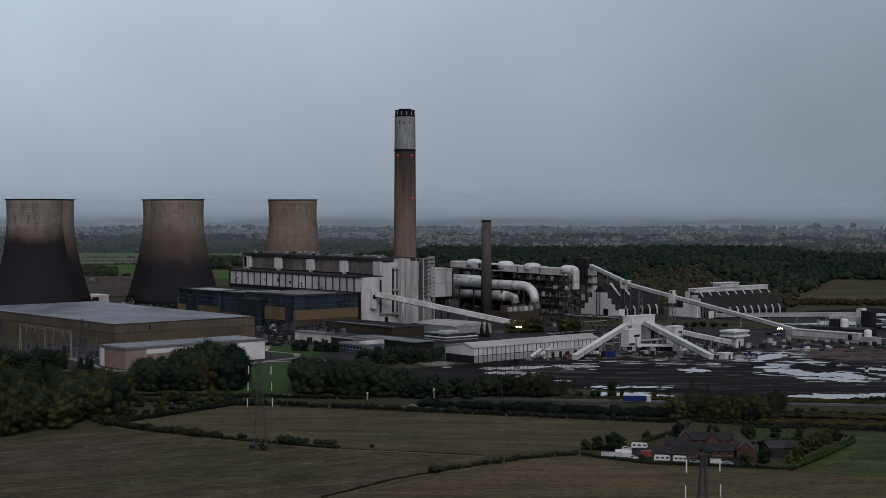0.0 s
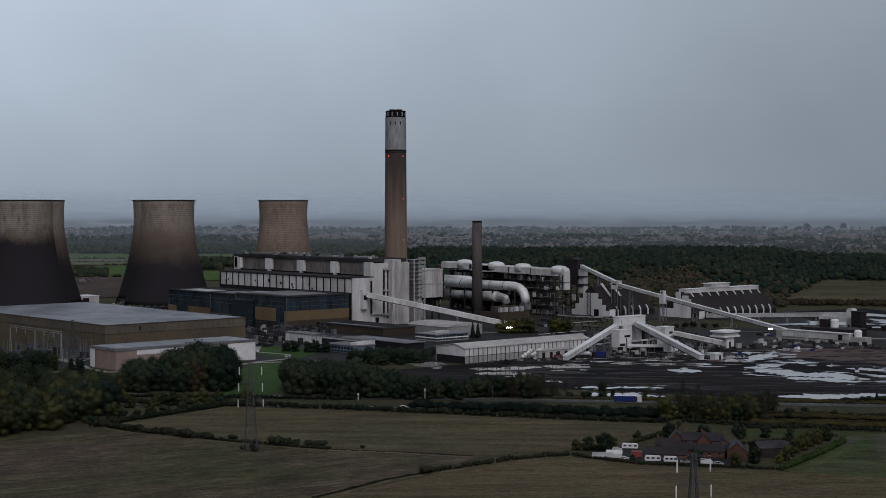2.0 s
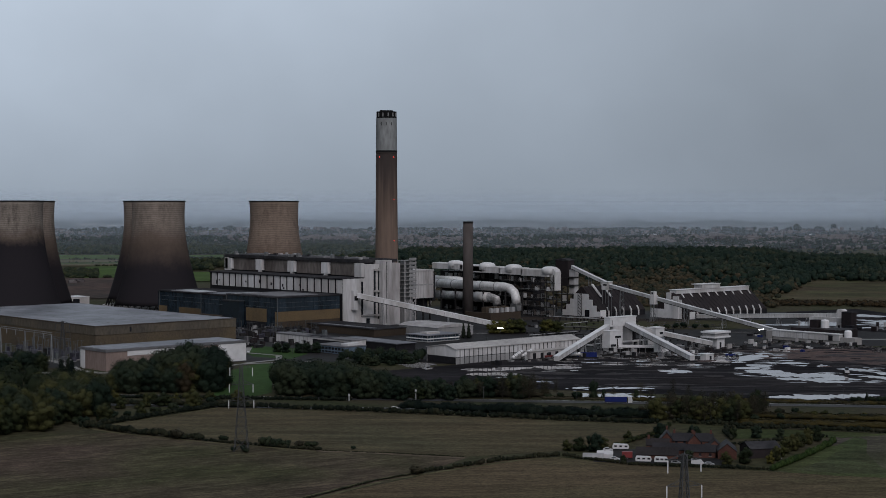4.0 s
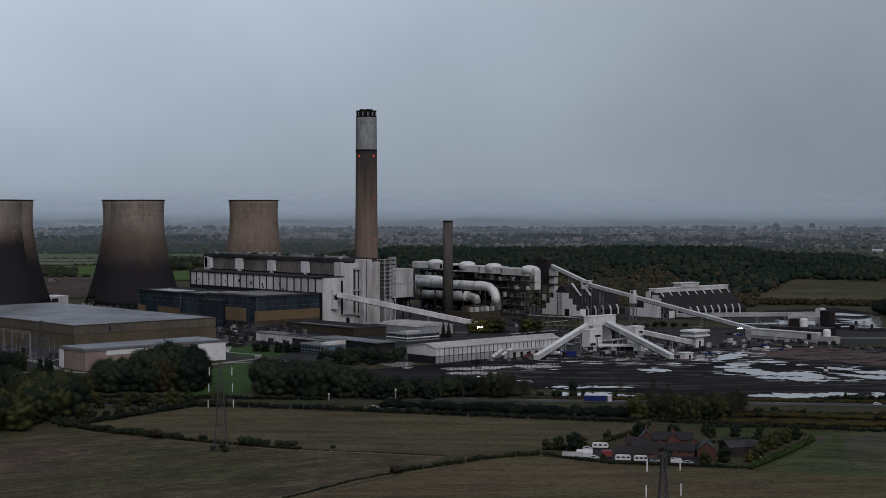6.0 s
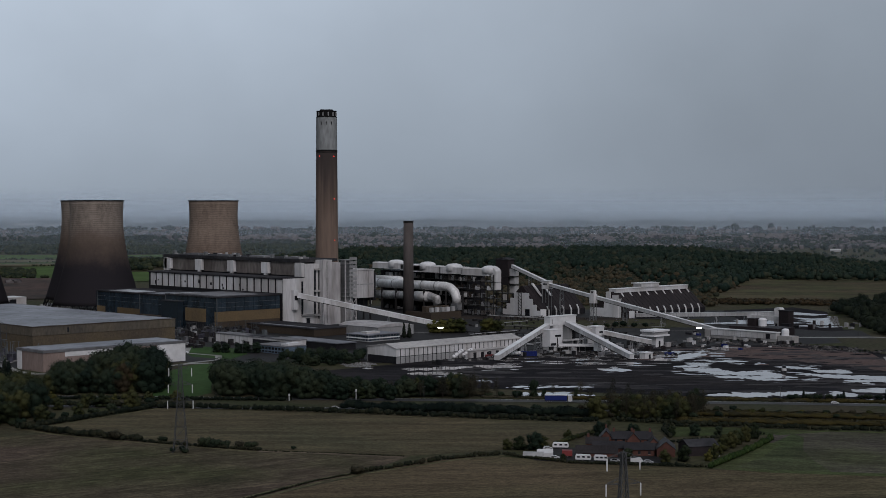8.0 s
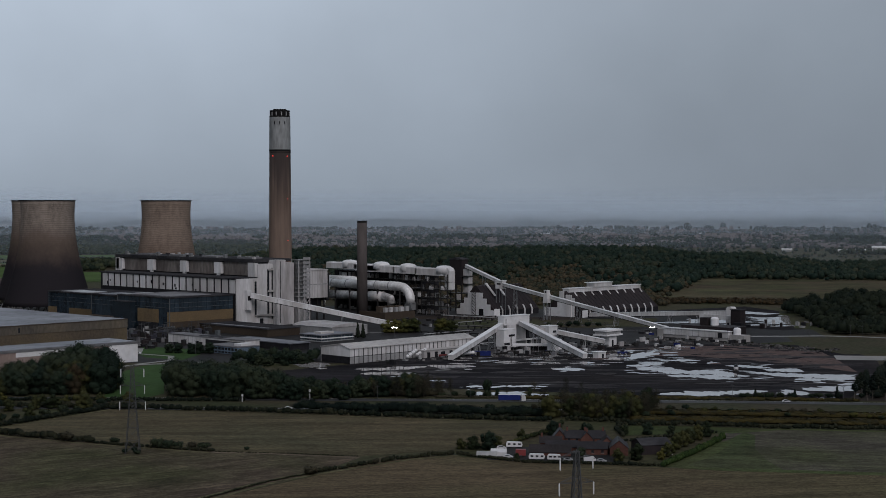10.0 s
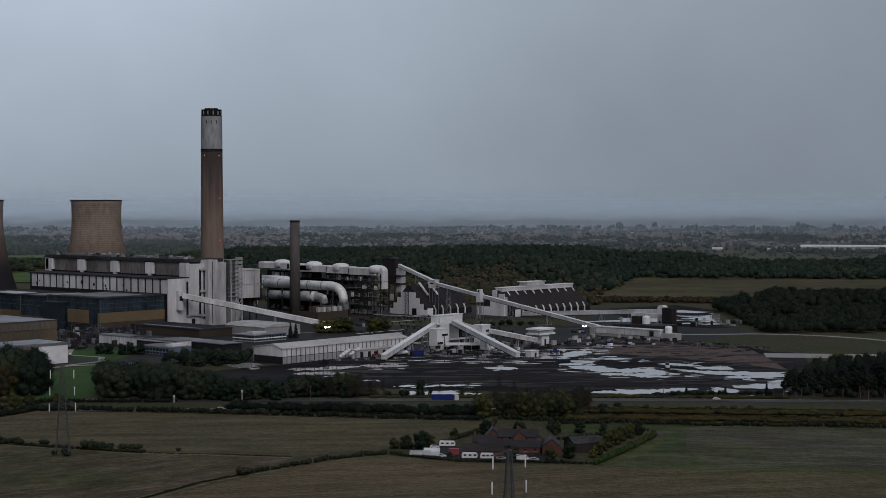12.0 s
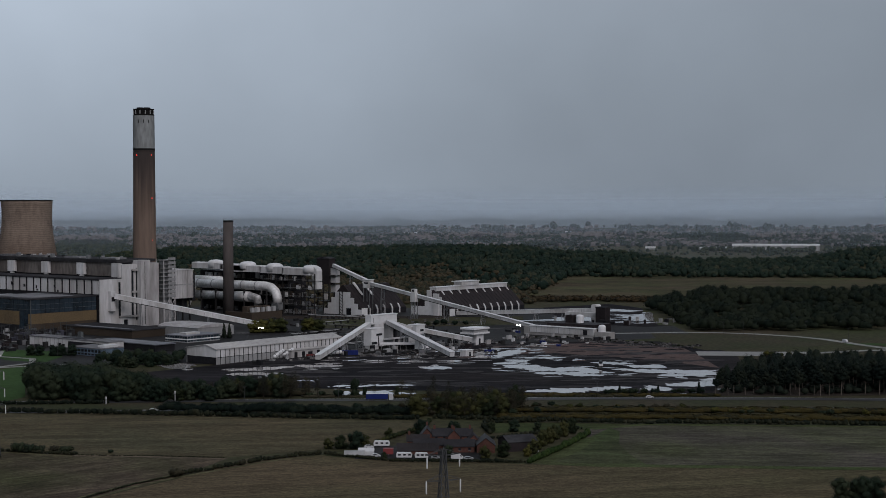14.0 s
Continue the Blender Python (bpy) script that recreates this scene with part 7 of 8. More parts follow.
# fields on the plain and on the hill
def far_field(name, b0, b1, r0, r1, material, label):
    bm = bmesh.new()
    n, k = 14, 10
    grid = []
    for j in range(k + 1):
        r = r0 + (r1 - r0) * j / k
        line = []
        for i in range(n + 1):
            b = b0 + (b1 - b0) * i / n
            x, y = away(r * math.cos(radians(b)), r * math.sin(radians(b)))
            line.append(bm.verts.new((x, y, land(x, y) + 0.9)))
        grid.append(line)
    for j in range(k):
        for i in range(n):
            bm.faces.new((grid[j][i], grid[j][i + 1], grid[j + 1][i + 1], grid[j + 1][i]))
    tagged(part(name, bm, material, None, smooth=True), label, "field", "", "structure")


FARGREEN = surface("wet green pasture", (0.060, 0.098, 0.030), 0.95, var=0.15, big=0.01, fine=0.05, bump=0.1, rnd=0)
FARSTRAW = surface("pale straw field", (0.11, 0.10, 0.06), 0.95, var=0.15, big=0.01, fine=0.05, bump=0.1, rnd=0)
FARGREEN.node_tree.nodes["Principled BSDF"].inputs["Specular IOR Level"].default_value = 0.04
FARSTRAW.node_tree.nodes["Principled BSDF"].inputs["Specular IOR Level"].default_value = 0.04
far_field("far_field", -12.2, -10.9, 2400, 2840, FARGREEN, "wet green pasture on the plain")
far_field("far_field", -8.7, -6.8, 2260, 2570, FARGREEN, "wet green pasture behind the works")
far_field("far_field", -13.8, -10.9, 2885, 2985, FARSTRAW, "pale straw field on the plain")
far_field("far_field", -13.8, -10.9, 2990, 3035, FARGREEN, "green strip of pasture on the plain")
far_field("far_field", -13.8, -10.9, 3060, 3190, FARSTRAW, "pale straw field on the plain")
far_field("far_field", -14.5, -7.3, 3245, 3450, FARGREEN, "green pasture on the plain")
far_field("hill_field", 12.4, 28, 1775, 2290, HILLGRASS, "tan and olive grass field on the hillside")
far_field("far_field", -13.5, -9.5, 1870, 2385, DARKEARTH, "bare brown earth behind the towers")
# ---- pylons
def pylon(x, y, turn, height, reach, label, strings=None):
    t = thing("pylon", x, y, label, "pylon", "pylons", "", land(x, y), turn)
    def half(z):
        f = z / height
        return 2.5 * (1 - f) ** 1.3 + 0.6
    levels = [0.0, 0.15, 0.28, 0.39, 0.48, 0.57, 0.65, 0.73, 0.80, 0.87, 0.94, 1.0]
    bm = bmesh.new()
    for a, b in zip(levels, levels[1:]):
        za, zb = a * height, b * height
        ra, rb = half(za), half(zb)
        cs = [(-1, -1), (1, -1), (1, 1), (-1, 1)]
        for i, (u, v) in enumerate(cs):
            u2, v2 = cs[(i + 1) % 4]
            beam(bm, (u * ra, v * ra, za), (u * rb, v * rb, zb), 0.17)
            beam(bm, (u * ra, v * ra, za), (u2 * rb, v2 * rb, zb), 0.10)
            beam(bm, (u2 * ra, v2 * ra, za), (u * rb, v * rb, zb), 0.10)
            beam(bm, (u * rb, v * rb, zb), (u2 * rb, v2 * rb, zb), 0.10)
    part("lattice_body", bm, PYLONSTEEL, t)
    bm = bmesh.new()
    beam(bm, (0, 0, height), (0, 0, height + 0.7), 0.25, 0.05)
    part("peak", bm, PYLONSTEEL, t)
    for z, k in ((0.954, 0.95), (0.764, 1.0), (0.58, 1.06)):
        for s in (-1, 1):
            zz, r = z * height, reach * k
            w = half(zz)
            bm = bmesh.new()
            for v in (-1, 1):
                beam(bm, (s * w, v * w, zz), (s * r, 0, zz + 0.2), 0.09)
                beam(bm, (s * w, v * w, zz + 1.8), (s * r, 0, zz + 0.2), 0.08)
                beam(bm, (s * (w + r) / 2, v * w / 2, zz), (s * (w + r) / 2, v * w / 2, zz + 1), 0.06)
            arm = part("cross_arm", bm, PYLONSTEEL, t)
            bm = bmesh.new()
            lathe(bm, [(0.08, zz + 0.2), (0.22, zz - 0.1), (0.23, zz - 3.3), (0.1, zz - 3.6)], 8, s * r, 0)
            part("insulator", bm, strings or WHITER, arm, "dark insulator string" if strings else "white insulator string")


pylon(398, 583, -41, 39, 5.3, "grey lattice pylon with white insulators in the pasture")
pylon(348.5, 287.7, -29, 39, 5.3, "grey lattice pylon with white insulators at the field edge")
pylon(507, 953, -41, 32, 5.0, "grey lattice pylon beside the substation", PYLONSTEEL)
pylon(483, 1024, -41, 32, 5.0, "grey lattice pylon behind the substation trees", PYLONSTEEL)

# ---- switchyard in front of the substation hall
BUSGREY = surface("dull blue-grey switchgear", (0.058, 0.058, 0.075), 0.7, var=0.3, big=0.2, fine=0.8, bump=0.0, rnd=0.5, spec=0.1)


def gantry(x, y, length, height, turn, steel=None):
    t = thing("switchyard_gantry", x, y, "pale steel switchyard gantry", "gantry", "switchyard", "", 0, turn)
    for s in (0, length / 2, length):
        for d in (-1.4, 1.4):
            bm = bmesh.new()
            beam(bm, (s + d, 0, 0), (s, 0, height), 0.42)
            part("gantry_post", bm, steel or STEEL, t)
    bm = bmesh.new()
    for z in (height, height + 1.4):
        beam(bm, (-1, 0, z), (length + 1, 0, z), 0.22)
    n = int(length / 3)
    for i in range(n):
        beam(bm, (i * length / n, 0, height), ((i + 1) * length / n, 0, height + 1.4), 0.12)
    part("gantry_beam", bm, steel or STEEL, t)
    for i in range(5):
        bm = bmesh.new()
        sx = length * (i + 0.7) / 5.5
        lathe(bm, [(0.2, height), (0.35, height - 0.5), (0.35, height - 3.4), (0.1, height - 3.8)], 8, sx, 0)
        part("insulator", bm, steel or STEEL, t)


gantry(530, 1092, 82, 18.5, -91)
gantry(552, 1082, 60, 12, -92, DARKMETAL)
cr = random.Random(12)
for i in range(72):
    x, y = (520, 530, 541, 552, 562)[i % 5] + cr.uniform(-0.8, 0.8), 990 + 7.2 * (i // 5) + cr.uniform(-1, 1)
    t = thing("switch_pole", x, y, "slim grey switchyard busbar post", "post", "switchyard")
    h = cr.uniform(6, 12)
    bm = bmesh.new()
    beam(bm, (0, 0, 0), (0, 0, h), 0.28, 0.2, 6)
    part("pole", bm, DARKMETAL, t)
    bm = bmesh.new()
    beam(bm, (-1.4, 0, h - 0.3), (1.4, 0, h - 0.3), 0.14)
    part("arm", bm, DARKMETAL, t)
for i, (x, y) in enumerate(((540, 1000), (548, 1012), (536, 1020), (545, 1034), (532, 1046))):
    t = thing("transformer", x, y, "grey finned power transformer", "transformer", "switchyard")
    block("tank", (0, 5, 0, 4, 0.6, 5.2), BUSGREY, t)
    block("plinth", (-0.5, 5.5, -0.5, 4.5, 0, 0.6), CONCRETE, t)
    bm = bmesh.new()
    for k in range(3):
        beam(bm, (1 + k * 1.4, 2, 5.2), (1 + k * 1.4, 2, 7.4), 0.2, 0.12, 8)
    part("bushing", bm, BUSGREY, t)

for i in range(14):
    x, y = 752 + 8.5 * (i % 7), 1066 + 26 * (i // 7) + cr.uniform(-3, 3)
    t = thing("transformer", x, y, "dark finned power transformer in the bays", "transformer", "switchyard")
    block("tank", (0, 4.5, 0, 6, 0.5, cr.uniform(4, 6)), DARKSTEEL, t)
    for k in range(4):
        block("radiator_fin", (-0.9, -0.1, 0.4 + k * 1.4, 0.9 + k * 1.4, 0.8, 4), BUSGREY, t)
    bm = bmesh.new()
    for k in range(3):
        beam(bm, (2.2, 1 + k * 2, 4), (2.2, 1 + k * 2, 8.4), 0.22, 0.12, 8)
    part("bushing", bm, PYLONSTEEL, t)
for i in range(16):
    x, y = cr.uniform(748, 812), cr.uniform(1058, 1108)
    t = thing("switch_pole", x, y, "slim grey busbar post in the bays", "post", "switchyard")
    h = cr.uniform(7, 13)
    bm = bmesh.new()
    beam(bm, (0, 0, 0), (0, 0, h), 0.25, 0.18, 6)
    part("pole", bm, PYLONSTEEL, t)
    bm = bmesh.new()
    beam(bm, (-2.5, 0, h - 0.3), (2.5, 0, h - 0.3), 0.16)
    part("arm", bm, PYLONSTEEL, t)
for i in range(70):
    x, y = cr.uniform(512, 566), cr.uniform(985, 1095)
    if i >= 40:
        x, y = cr.uniform(735, 805), cr.uniform(1050, 1110)
    t = thing("switchgear", x, y, "dull blue-grey switchgear cubicle on a plinth", "switchgear", "switchyard", "", 0.05, cr.choice((0, 90)))
    w, d, h = cr.uniform(0.8, 2.4), cr.uniform(0.8, 1.8), cr.uniform(2.2, 5.5)
    block("cubicle", (-w, w, -d, d, 0.3, h), cr.choice((BUSGREY, BUSGREY, DARKSTEEL, DARKMETAL)), t)
    block("plinth", (-w - 0.2, w + 0.2, -d - 0.2, d + 0.2, 0, 0.3), CONCRETE, t)
    bm = bmesh.new()
    for k in (-0.5, 0.5):
        beam(bm, (k * w, 0, h), (k * w, 0, h + cr.uniform(1, 2.6)), 0.14, 0.08, 6)
    part("bushing", bm, BUSGREY, t)

# ---- lighting columns
def lamp_post(x, y, h, lit, label):
    t = thing("lighting_column", x, y, label, "lamp post", "lighting columns")
    bm = bmesh.new()
    beam(bm, (0, 0, 0), (0, 0, h), 0.16, 0.1, 8)
    part("column", bm, PYLONSTEEL, t)
    bm = bmesh.new()
    box(bm, -2.0, -0.3, -0.4, 0.4, h - 0.3, h + 0.4) if lit else box(bm, -1.1, -0.1, -0.15, 0.15, h - 0.1, h + 0.1)
    a = part("lamp_head", bm, FLOOD if lit else PYLONSTEEL, t, "lit floodlight" if lit else "")
    o = new("lamp_head", a.data)
    o.parent, o.location = t, (2.3 if lit else 1.2, 0, 0)
    t.rotation_euler = (0, 0, radians(-41))


lamp_post(794, 829, 19.5, True, "tall floodlight column with lit lamps by the shed")
lamp_post(1058, 793, 6.5, True, "floodlight column with lit lamps by the reclaim house")
for x, y, h in ((548, 706, 9), (590, 662, 9), (640, 606, 9), (742, 500, 8), (780, 452, 8), (1135, 690, 10), (1160, 655, 9), (1200, 600, 10), (800, 850, 12), (600, 640, 8)):
    lamp_post(x, y, h, False, "slim grey unlit lighting column")

# ---- vehicles
def wheel(t, x, y, r=0.33):
    bm = bmesh.new()
    beam(bm, (x, y - 0.11, r), (x, y + 0.11, r), r, r, 14)
    w = part("wheel", bm, RUBBER, t)
    bm = bmesh.new()
    beam(bm, (x, y - 0.13, r), (x, y + 0.13, r), r * 0.55, r * 0.55, 10)
    part("rim", bm, STEEL, w)


def car(x, y, turn, paint, label, van=False):
    t = thing("van" if van else "car", x, y, label, "van" if van else "car", "", "", 0.17, turn)
    bm = bmesh.new()
    if van:
        prism(bm, [(-2.6, 0.35), (2.7, 0.35), (2.7, 1.0), (2.2, 1.3), (1.5, 2.3), (-2.6, 2.35)], "y", -0.95, 0.95)
        bm.transform(Matrix.Identity(4))
    else:
        prism(bm, [(-2.1, 0.3), (2.1, 0.3), (2.15, 0.75), (1.1, 0.9), (0.5, 1.42), (-1.2, 1.45), (-1.9, 0.95), (-2.15, 0.85)], "y", -0.85, 0.85)
    bmesh.ops.bevel(bm, geom=[e for e in bm.edges], offset=0.06, segments=1, affect="EDGES")
    part("body", bm, paint, t)
    bm = bmesh.new()
    if van:
        prism(bm, [(1.62, 1.35), (2.16, 1.35), (1.5, 2.2), (1.2, 2.2)], "y", -0.97, 0.97)
    else:
        prism(bm, [(-1.55, 0.95), (0.95, 0.95), (0.46, 1.36), (-1.15, 1.38)], "y", -0.87, 0.87)
    part("window_band", bm, GLASS, t)
    for sx in (-1.35, 1.35):
        for sy in (-0.8, 0.8):
            wheel(t, sx * (1.25 if van else 1), sy)
    for sy in (-0.6, 0.6):
        block("headlight", (2.6 if van else 2.12, 2.74 if van else 2.2, sy - 0.15, sy + 0.15, 0.62, 0.78), GLASS, t)
    return t


def lorry(x, y, turn, label):
    t = thing("lorry", x, y, label, "lorry", "", "", 0.17, turn)
    block("trailer", (-8, 4.2, -1.25, 1.25, 1.1, 4.0), BLUEPAINT, t, "blue curtain-sided trailer")
    block("trailer_band", (-8.02, 4.22, -1.27, 1.27, 3.85, 4.05), CARWHITE, t)
    bm = bmesh.new()
    prism(bm, [(4.8, 0.6), (7.2, 0.6), (7.25, 1.9), (6.9, 3.2), (6.3, 3.8), (4.8, 3.8)], "y", -1.25, 1.25)
    part("cab", bm, CARWHITE, t, "white cab")
    block("windscreen", (6.85, 7.2, -1.1, 1.1, 2.0, 3.0), GLASS, t)
    block("chassis", (-8, 6.5, -1.0, 1.0, 0.6, 1.1), RUBBER, t)
    for sx in (-6.6, -5.4, -4.2, 4.0, 5.9):
        for sy in (-1.1, 1.1):
            wheel(t, sx, sy, 0.5)


def on_road(f, shift):
    """A place and heading at the share f of the road's length, shift metres beyond its middle."""
    seg = [(Vector(a), Vector(b)) for a, b in zip(ROAD, ROAD[1:])]
    total = sum((b - a).length for a, b in seg) * f
    for a, b in seg:
        if total <= (b - a).length:
            d = (b - a).normalized()
            p = a + d * total + Vector((-d.y, d.x)) * shift
            return p.x, p.y, math.degrees(math.atan2(d.y, d.x))
        total -= (b - a).length


SILVER = surface("silver vehicle paint", (0.35, 0.36, 0.37), 0.35, 0.4, var=0.05, bump=0)
BLACKPAINT = surface("black vehicle paint", (0.02, 0.02, 0.022), 0.3, var=0.05, bump=0)
x, y, a = on_road(0.507, 19)
lorry(x, y, a, "blue curtain-sided lorry with white cab on the road")
for f, sft, paint, van, lab in ((0.40, -18, CARWHITE, False, "white car driving on the dual carriageway"), (0.44, -16, SILVER, False, "silver car driving on the dual carriageway"), (0.64, 25, CARWHITE, False, "white car driving on the far carriageway")):
    x, y, a = on_road(f, sft)
    car(x, y, a, paint, lab, van)
for i in range(16):
    car(cr.uniform(640, 672) if i < 8 else cr.uniform(815, 835), cr.uniform(955, 985) if i < 8 else cr.uniform(1345, 1362), cr.choice((0, 90)), cr.choice((CARWHITE, SILVER, BLACKPAINT, REDPAINT)), "parked car on the works car park")

# ---- the farm
FARM = pose(522.5, 427, 0, 0, 0, -50)


def farm_thing(name, lx, ly, label, category, turn=0.0):
    p = FARM @ Vector((lx, ly, 0))
    return thing(name, p.x, p.y, label, category, "farm", "", 0, -50 + turn)


def cottage(name, lx, ly, length, depth, eaves, ridge, walls, roof, label, turn=0.0, windows=0, chimneys=()):
    t = farm_thing(name, lx, ly, label, "house" if windows else "barn", turn)
    bm = bmesh.new()
    prism(bm, [(0, 0), (depth, 0), (depth, eaves), (depth / 2, ridge), (0, eaves)], "x", 0, length)
    part("wall", bm, walls, t)
    for s in (0, 1):
        u0, u1 = (-0.4, depth / 2) if s == 0 else (depth + 0.4, depth / 2)
        k = (ridge - eaves) / (depth / 2) * 0.4
        bm = bmesh.new()
        prism(bm, [(u0, eaves - k + 0.06), (u1, ridge + 0.06), (u1, ridge + 0.28), (u0, eaves - k + 0.28)], "x", -0.3, length + 0.3)
        part("roof_slope", bm, roof, t)
    for i in range(windows):
        x0 = length * (i + 0.5) / windows - 0.55
        for z0 in ((0.9, 3.1) if eaves > 4 else (0.9,)):
            w = block("window", (x0, x0 + 1.1, -0.06, 0.06, z0, z0 + 1.2), GLASS, t)
            block("sill", (x0 - 0.1, x0 + 1.2, -0.16, 0.02, z0 - 0.14, z0), CONCRETE, w)
    for c in chimneys:
        ch_ = block("chimney", (length * c - 0.5, length * c + 0.5, depth / 2 - 0.4, depth / 2 + 0.4, ridge - 0.6, ridge + 1.6), REDBRICK, t)
        block("chimney_pot", (length * c - 0.2, length * c + 0.2, depth / 2 - 0.2, depth / 2 + 0.2, ridge + 1.6, ridge + 2.1), TILE, ch_)
    return t


cottage("farmhouse", -8.5, 33, 18, 7, 4.6, 7.4, REDBRICK, SLATE, "long red brick farmhouse with dark slate roof", 0, 5, (0.05, 0.5, 0.95))
cottage("farm_cottage", -8.0, 33, 11, 6, 4.4, 8.0, REDBRICK, SLATE, "red brick gabled farm cottage", 90, 2, (0.9,))
cottage("farm_cottage", -20, 30, 10, 5.5, 2.8, 5.2, REDBRICK, TILE, "low red brick cottage with tiled roof", 0, 2, (0.1,))
cottage("farm_barn", -24, 9, 18, 7, 1.8, 4.4, REDBRICK, TILE, "long low barn with dark tiled roof")
cottage("farm_barn", -17, 20, 14, 6, 2.4, 4.8, REDBRICK, SLATE, "low barn with dark slate roof")
cottage("farm_barn", -3, 14, 13, 6.5, 2.8, 5.2, REDBRICK, SLATE, "red brick barn with small windows", 0, 3)
cottage("farm_barn", 19, 12, 14, 8, 3.4, 6.6, REDBRICK, SLATE, "gabled red brick barn with slate roof", 90)
cottage("black_barn", 25, 15, 14, 12, 4.2, 6.4, BROWNCLAD, ROOFDARK, "black boarded barn with grey sheet roof", 20)
cottage("farm_cottage", 4, 31, 9, 5.5, 4.4, 7.4, REDBRICK, SLATE, "red brick gabled wing of the farmhouse", 90, 2, (0.1,))
cottage("farm_cottage", 13, 24, 9, 6, 3.2, 6.2, REDBRICK, TILE, "small red brick gabled cottage", 90, 2)
cottage("farm_shed", 6, 22, 10, 6, 2.6, 4.6, REDBRICK, SLATE, "small brick shed between the barns")
t = farm_thing("polytunnel", -47, 4, "grey half-round polytunnel in the farmyard", "shed")
bm = bmesh.new()
prism(bm, [(3 - 3 * math.cos(math.pi * i / 10), 2.3 * math.sin(math.pi * i / 10)) for i in range(11)], "x", 0, 9)
part("cover", bm, GREYCLAD, t)
t = farm_thing("marquee", -41, 7, "white frame tent with pitched roof", "tent")
bm = bmesh.new()
prism(bm, [(0, 0), (5, 0), (5, 1.8), (2.5, 3.1), (0, 1.8)], "x", 0, 7)
part("canvas", bm, CARWHITE, t)
block("doorway", (7.0, 7.06, 1.4, 3.6, 0, 1.7), GLASS, t)
t = farm_thing("horse_box", -30, 7, "red horse box trailer", "trailer")
block("box", (0, 4.4, 0, 2.6, 0.5, 3.0), REDPAINT, t)
for sx in (1.4, 2.4):
    wheel(t, sx, 0.1)
    wheel(t, sx, 2.5)


def caravan(lx, ly, turn, length, label):
    t = farm_thing("caravan", lx, ly, label, "caravan", turn)
    bm = bmesh.new()
    prism(bm, [(0, 0.5), (length, 0.5), (length + 0.3, 1.4), (length - 0.3, 2.6), (0.3, 2.7), (-0.2, 1.6)], "y", 0, 2.3)
    bmesh.ops.bevel(bm, geom=[e for e in bm.edges], offset=0.1, segments=2, affect="EDGES")
    part("shell", bm, CARWHITE, t)
    for i in range(3):
        block("window", (0.7 + i * length / 3, 1.9 + i * length / 3, -0.03, 0.0, 1.4, 2.1), GLASS, t)
    wheel(t, length / 2, 0.15)
    wheel(t, length / 2, 2.15)


caravan(-35, 31, 0, 7, "white touring caravan parked in the farmyard")
caravan(-24, -2, 0, 6.5, "white touring caravan beside the hedge")
caravan(-16, -3, 0, 5.5, "white touring caravan beside the barn")
for lx, ly, a, paint, van in ((-37, 27, 10, CARWHITE, False), (2, -5, 0, CARWHITE, True), (7, -6, 0, SILVER, False), (-33, 2, 0, CARWHITE, False), (36, 13, 30, CARWHITE, False), (-7, -4, 0, SILVER, False)):
    p = FARM @ Vector((lx, ly, 0))
    car(p.x, p.y, -50 + a, paint, "white van parked by the farm hedge" if van else "car parked in the farmyard", van)
sheet("farmyard", [tuple((FARM @ Vector((a, b, 0)))[:2]) for a, b in ((-42, -3), (-20, -6), (12, -9), (14, 8), (10, 30), (-24, 34), (-42, 34))], YARD, 0.10, "worn concrete farmyard", "yard")

# ---- clutter on the coal ground and in the yards
def loader(x, y, turn, paint, label):
    t = thing("loading_shovel", x, y, label, "vehicle", "", "", 0.1, turn)
    block("chassis", (-3.5, 3, -1.3, 1.3, 1.0, 2.4), paint, t)
    block("cab", (-1.2, 1.0, -1.1, 1.1, 2.4, 4.2), GLASS, t)
    bm = bmesh.new()
    prism(bm, [(4.4, 0.1), (6.2, 0.1), (5.2, 1.9), (4.4, 1.9)], "y", -1.7, 1.7)
    part("bucket", bm, DARKSTEEL, t)
    bm = bmesh.new()
    for s in (-0.8, 0.8):
        beam(bm, (1.5, s, 2.2), (4.6, s, 1.0), 0.2)
    part("lift_arm", bm, paint, t)
    for sx in (-2.2, 2.0):
        for sy in (-1.3, 1.3):
            wheel(t, sx, sy, 0.95)


loader(872, 585, 40, CARWHITE, "white loading shovel beside the puddles")
loader(800, 785, 10, REDPAINT, "red loading shovel beside the shed")
loader(905, 705, -30, BLUEPAINT, "blue loading shovel on the coal ground")


def skip(x, y, w, l, h, mat_, label, turn=0.0):
    t = thing("container", x, y, label, "container", "yard clutter", "", 0.1, turn)
    bm = bmesh.new()
    prism(bm, [(0, 0), (w, 0), (w, h), (0, h)], "x", 0, l)
    part("box", bm, mat_, t)
    block("lid", (-0.1, l + 0.1, -0.1, w + 0.1, h, h + 0.15), mat_, t)


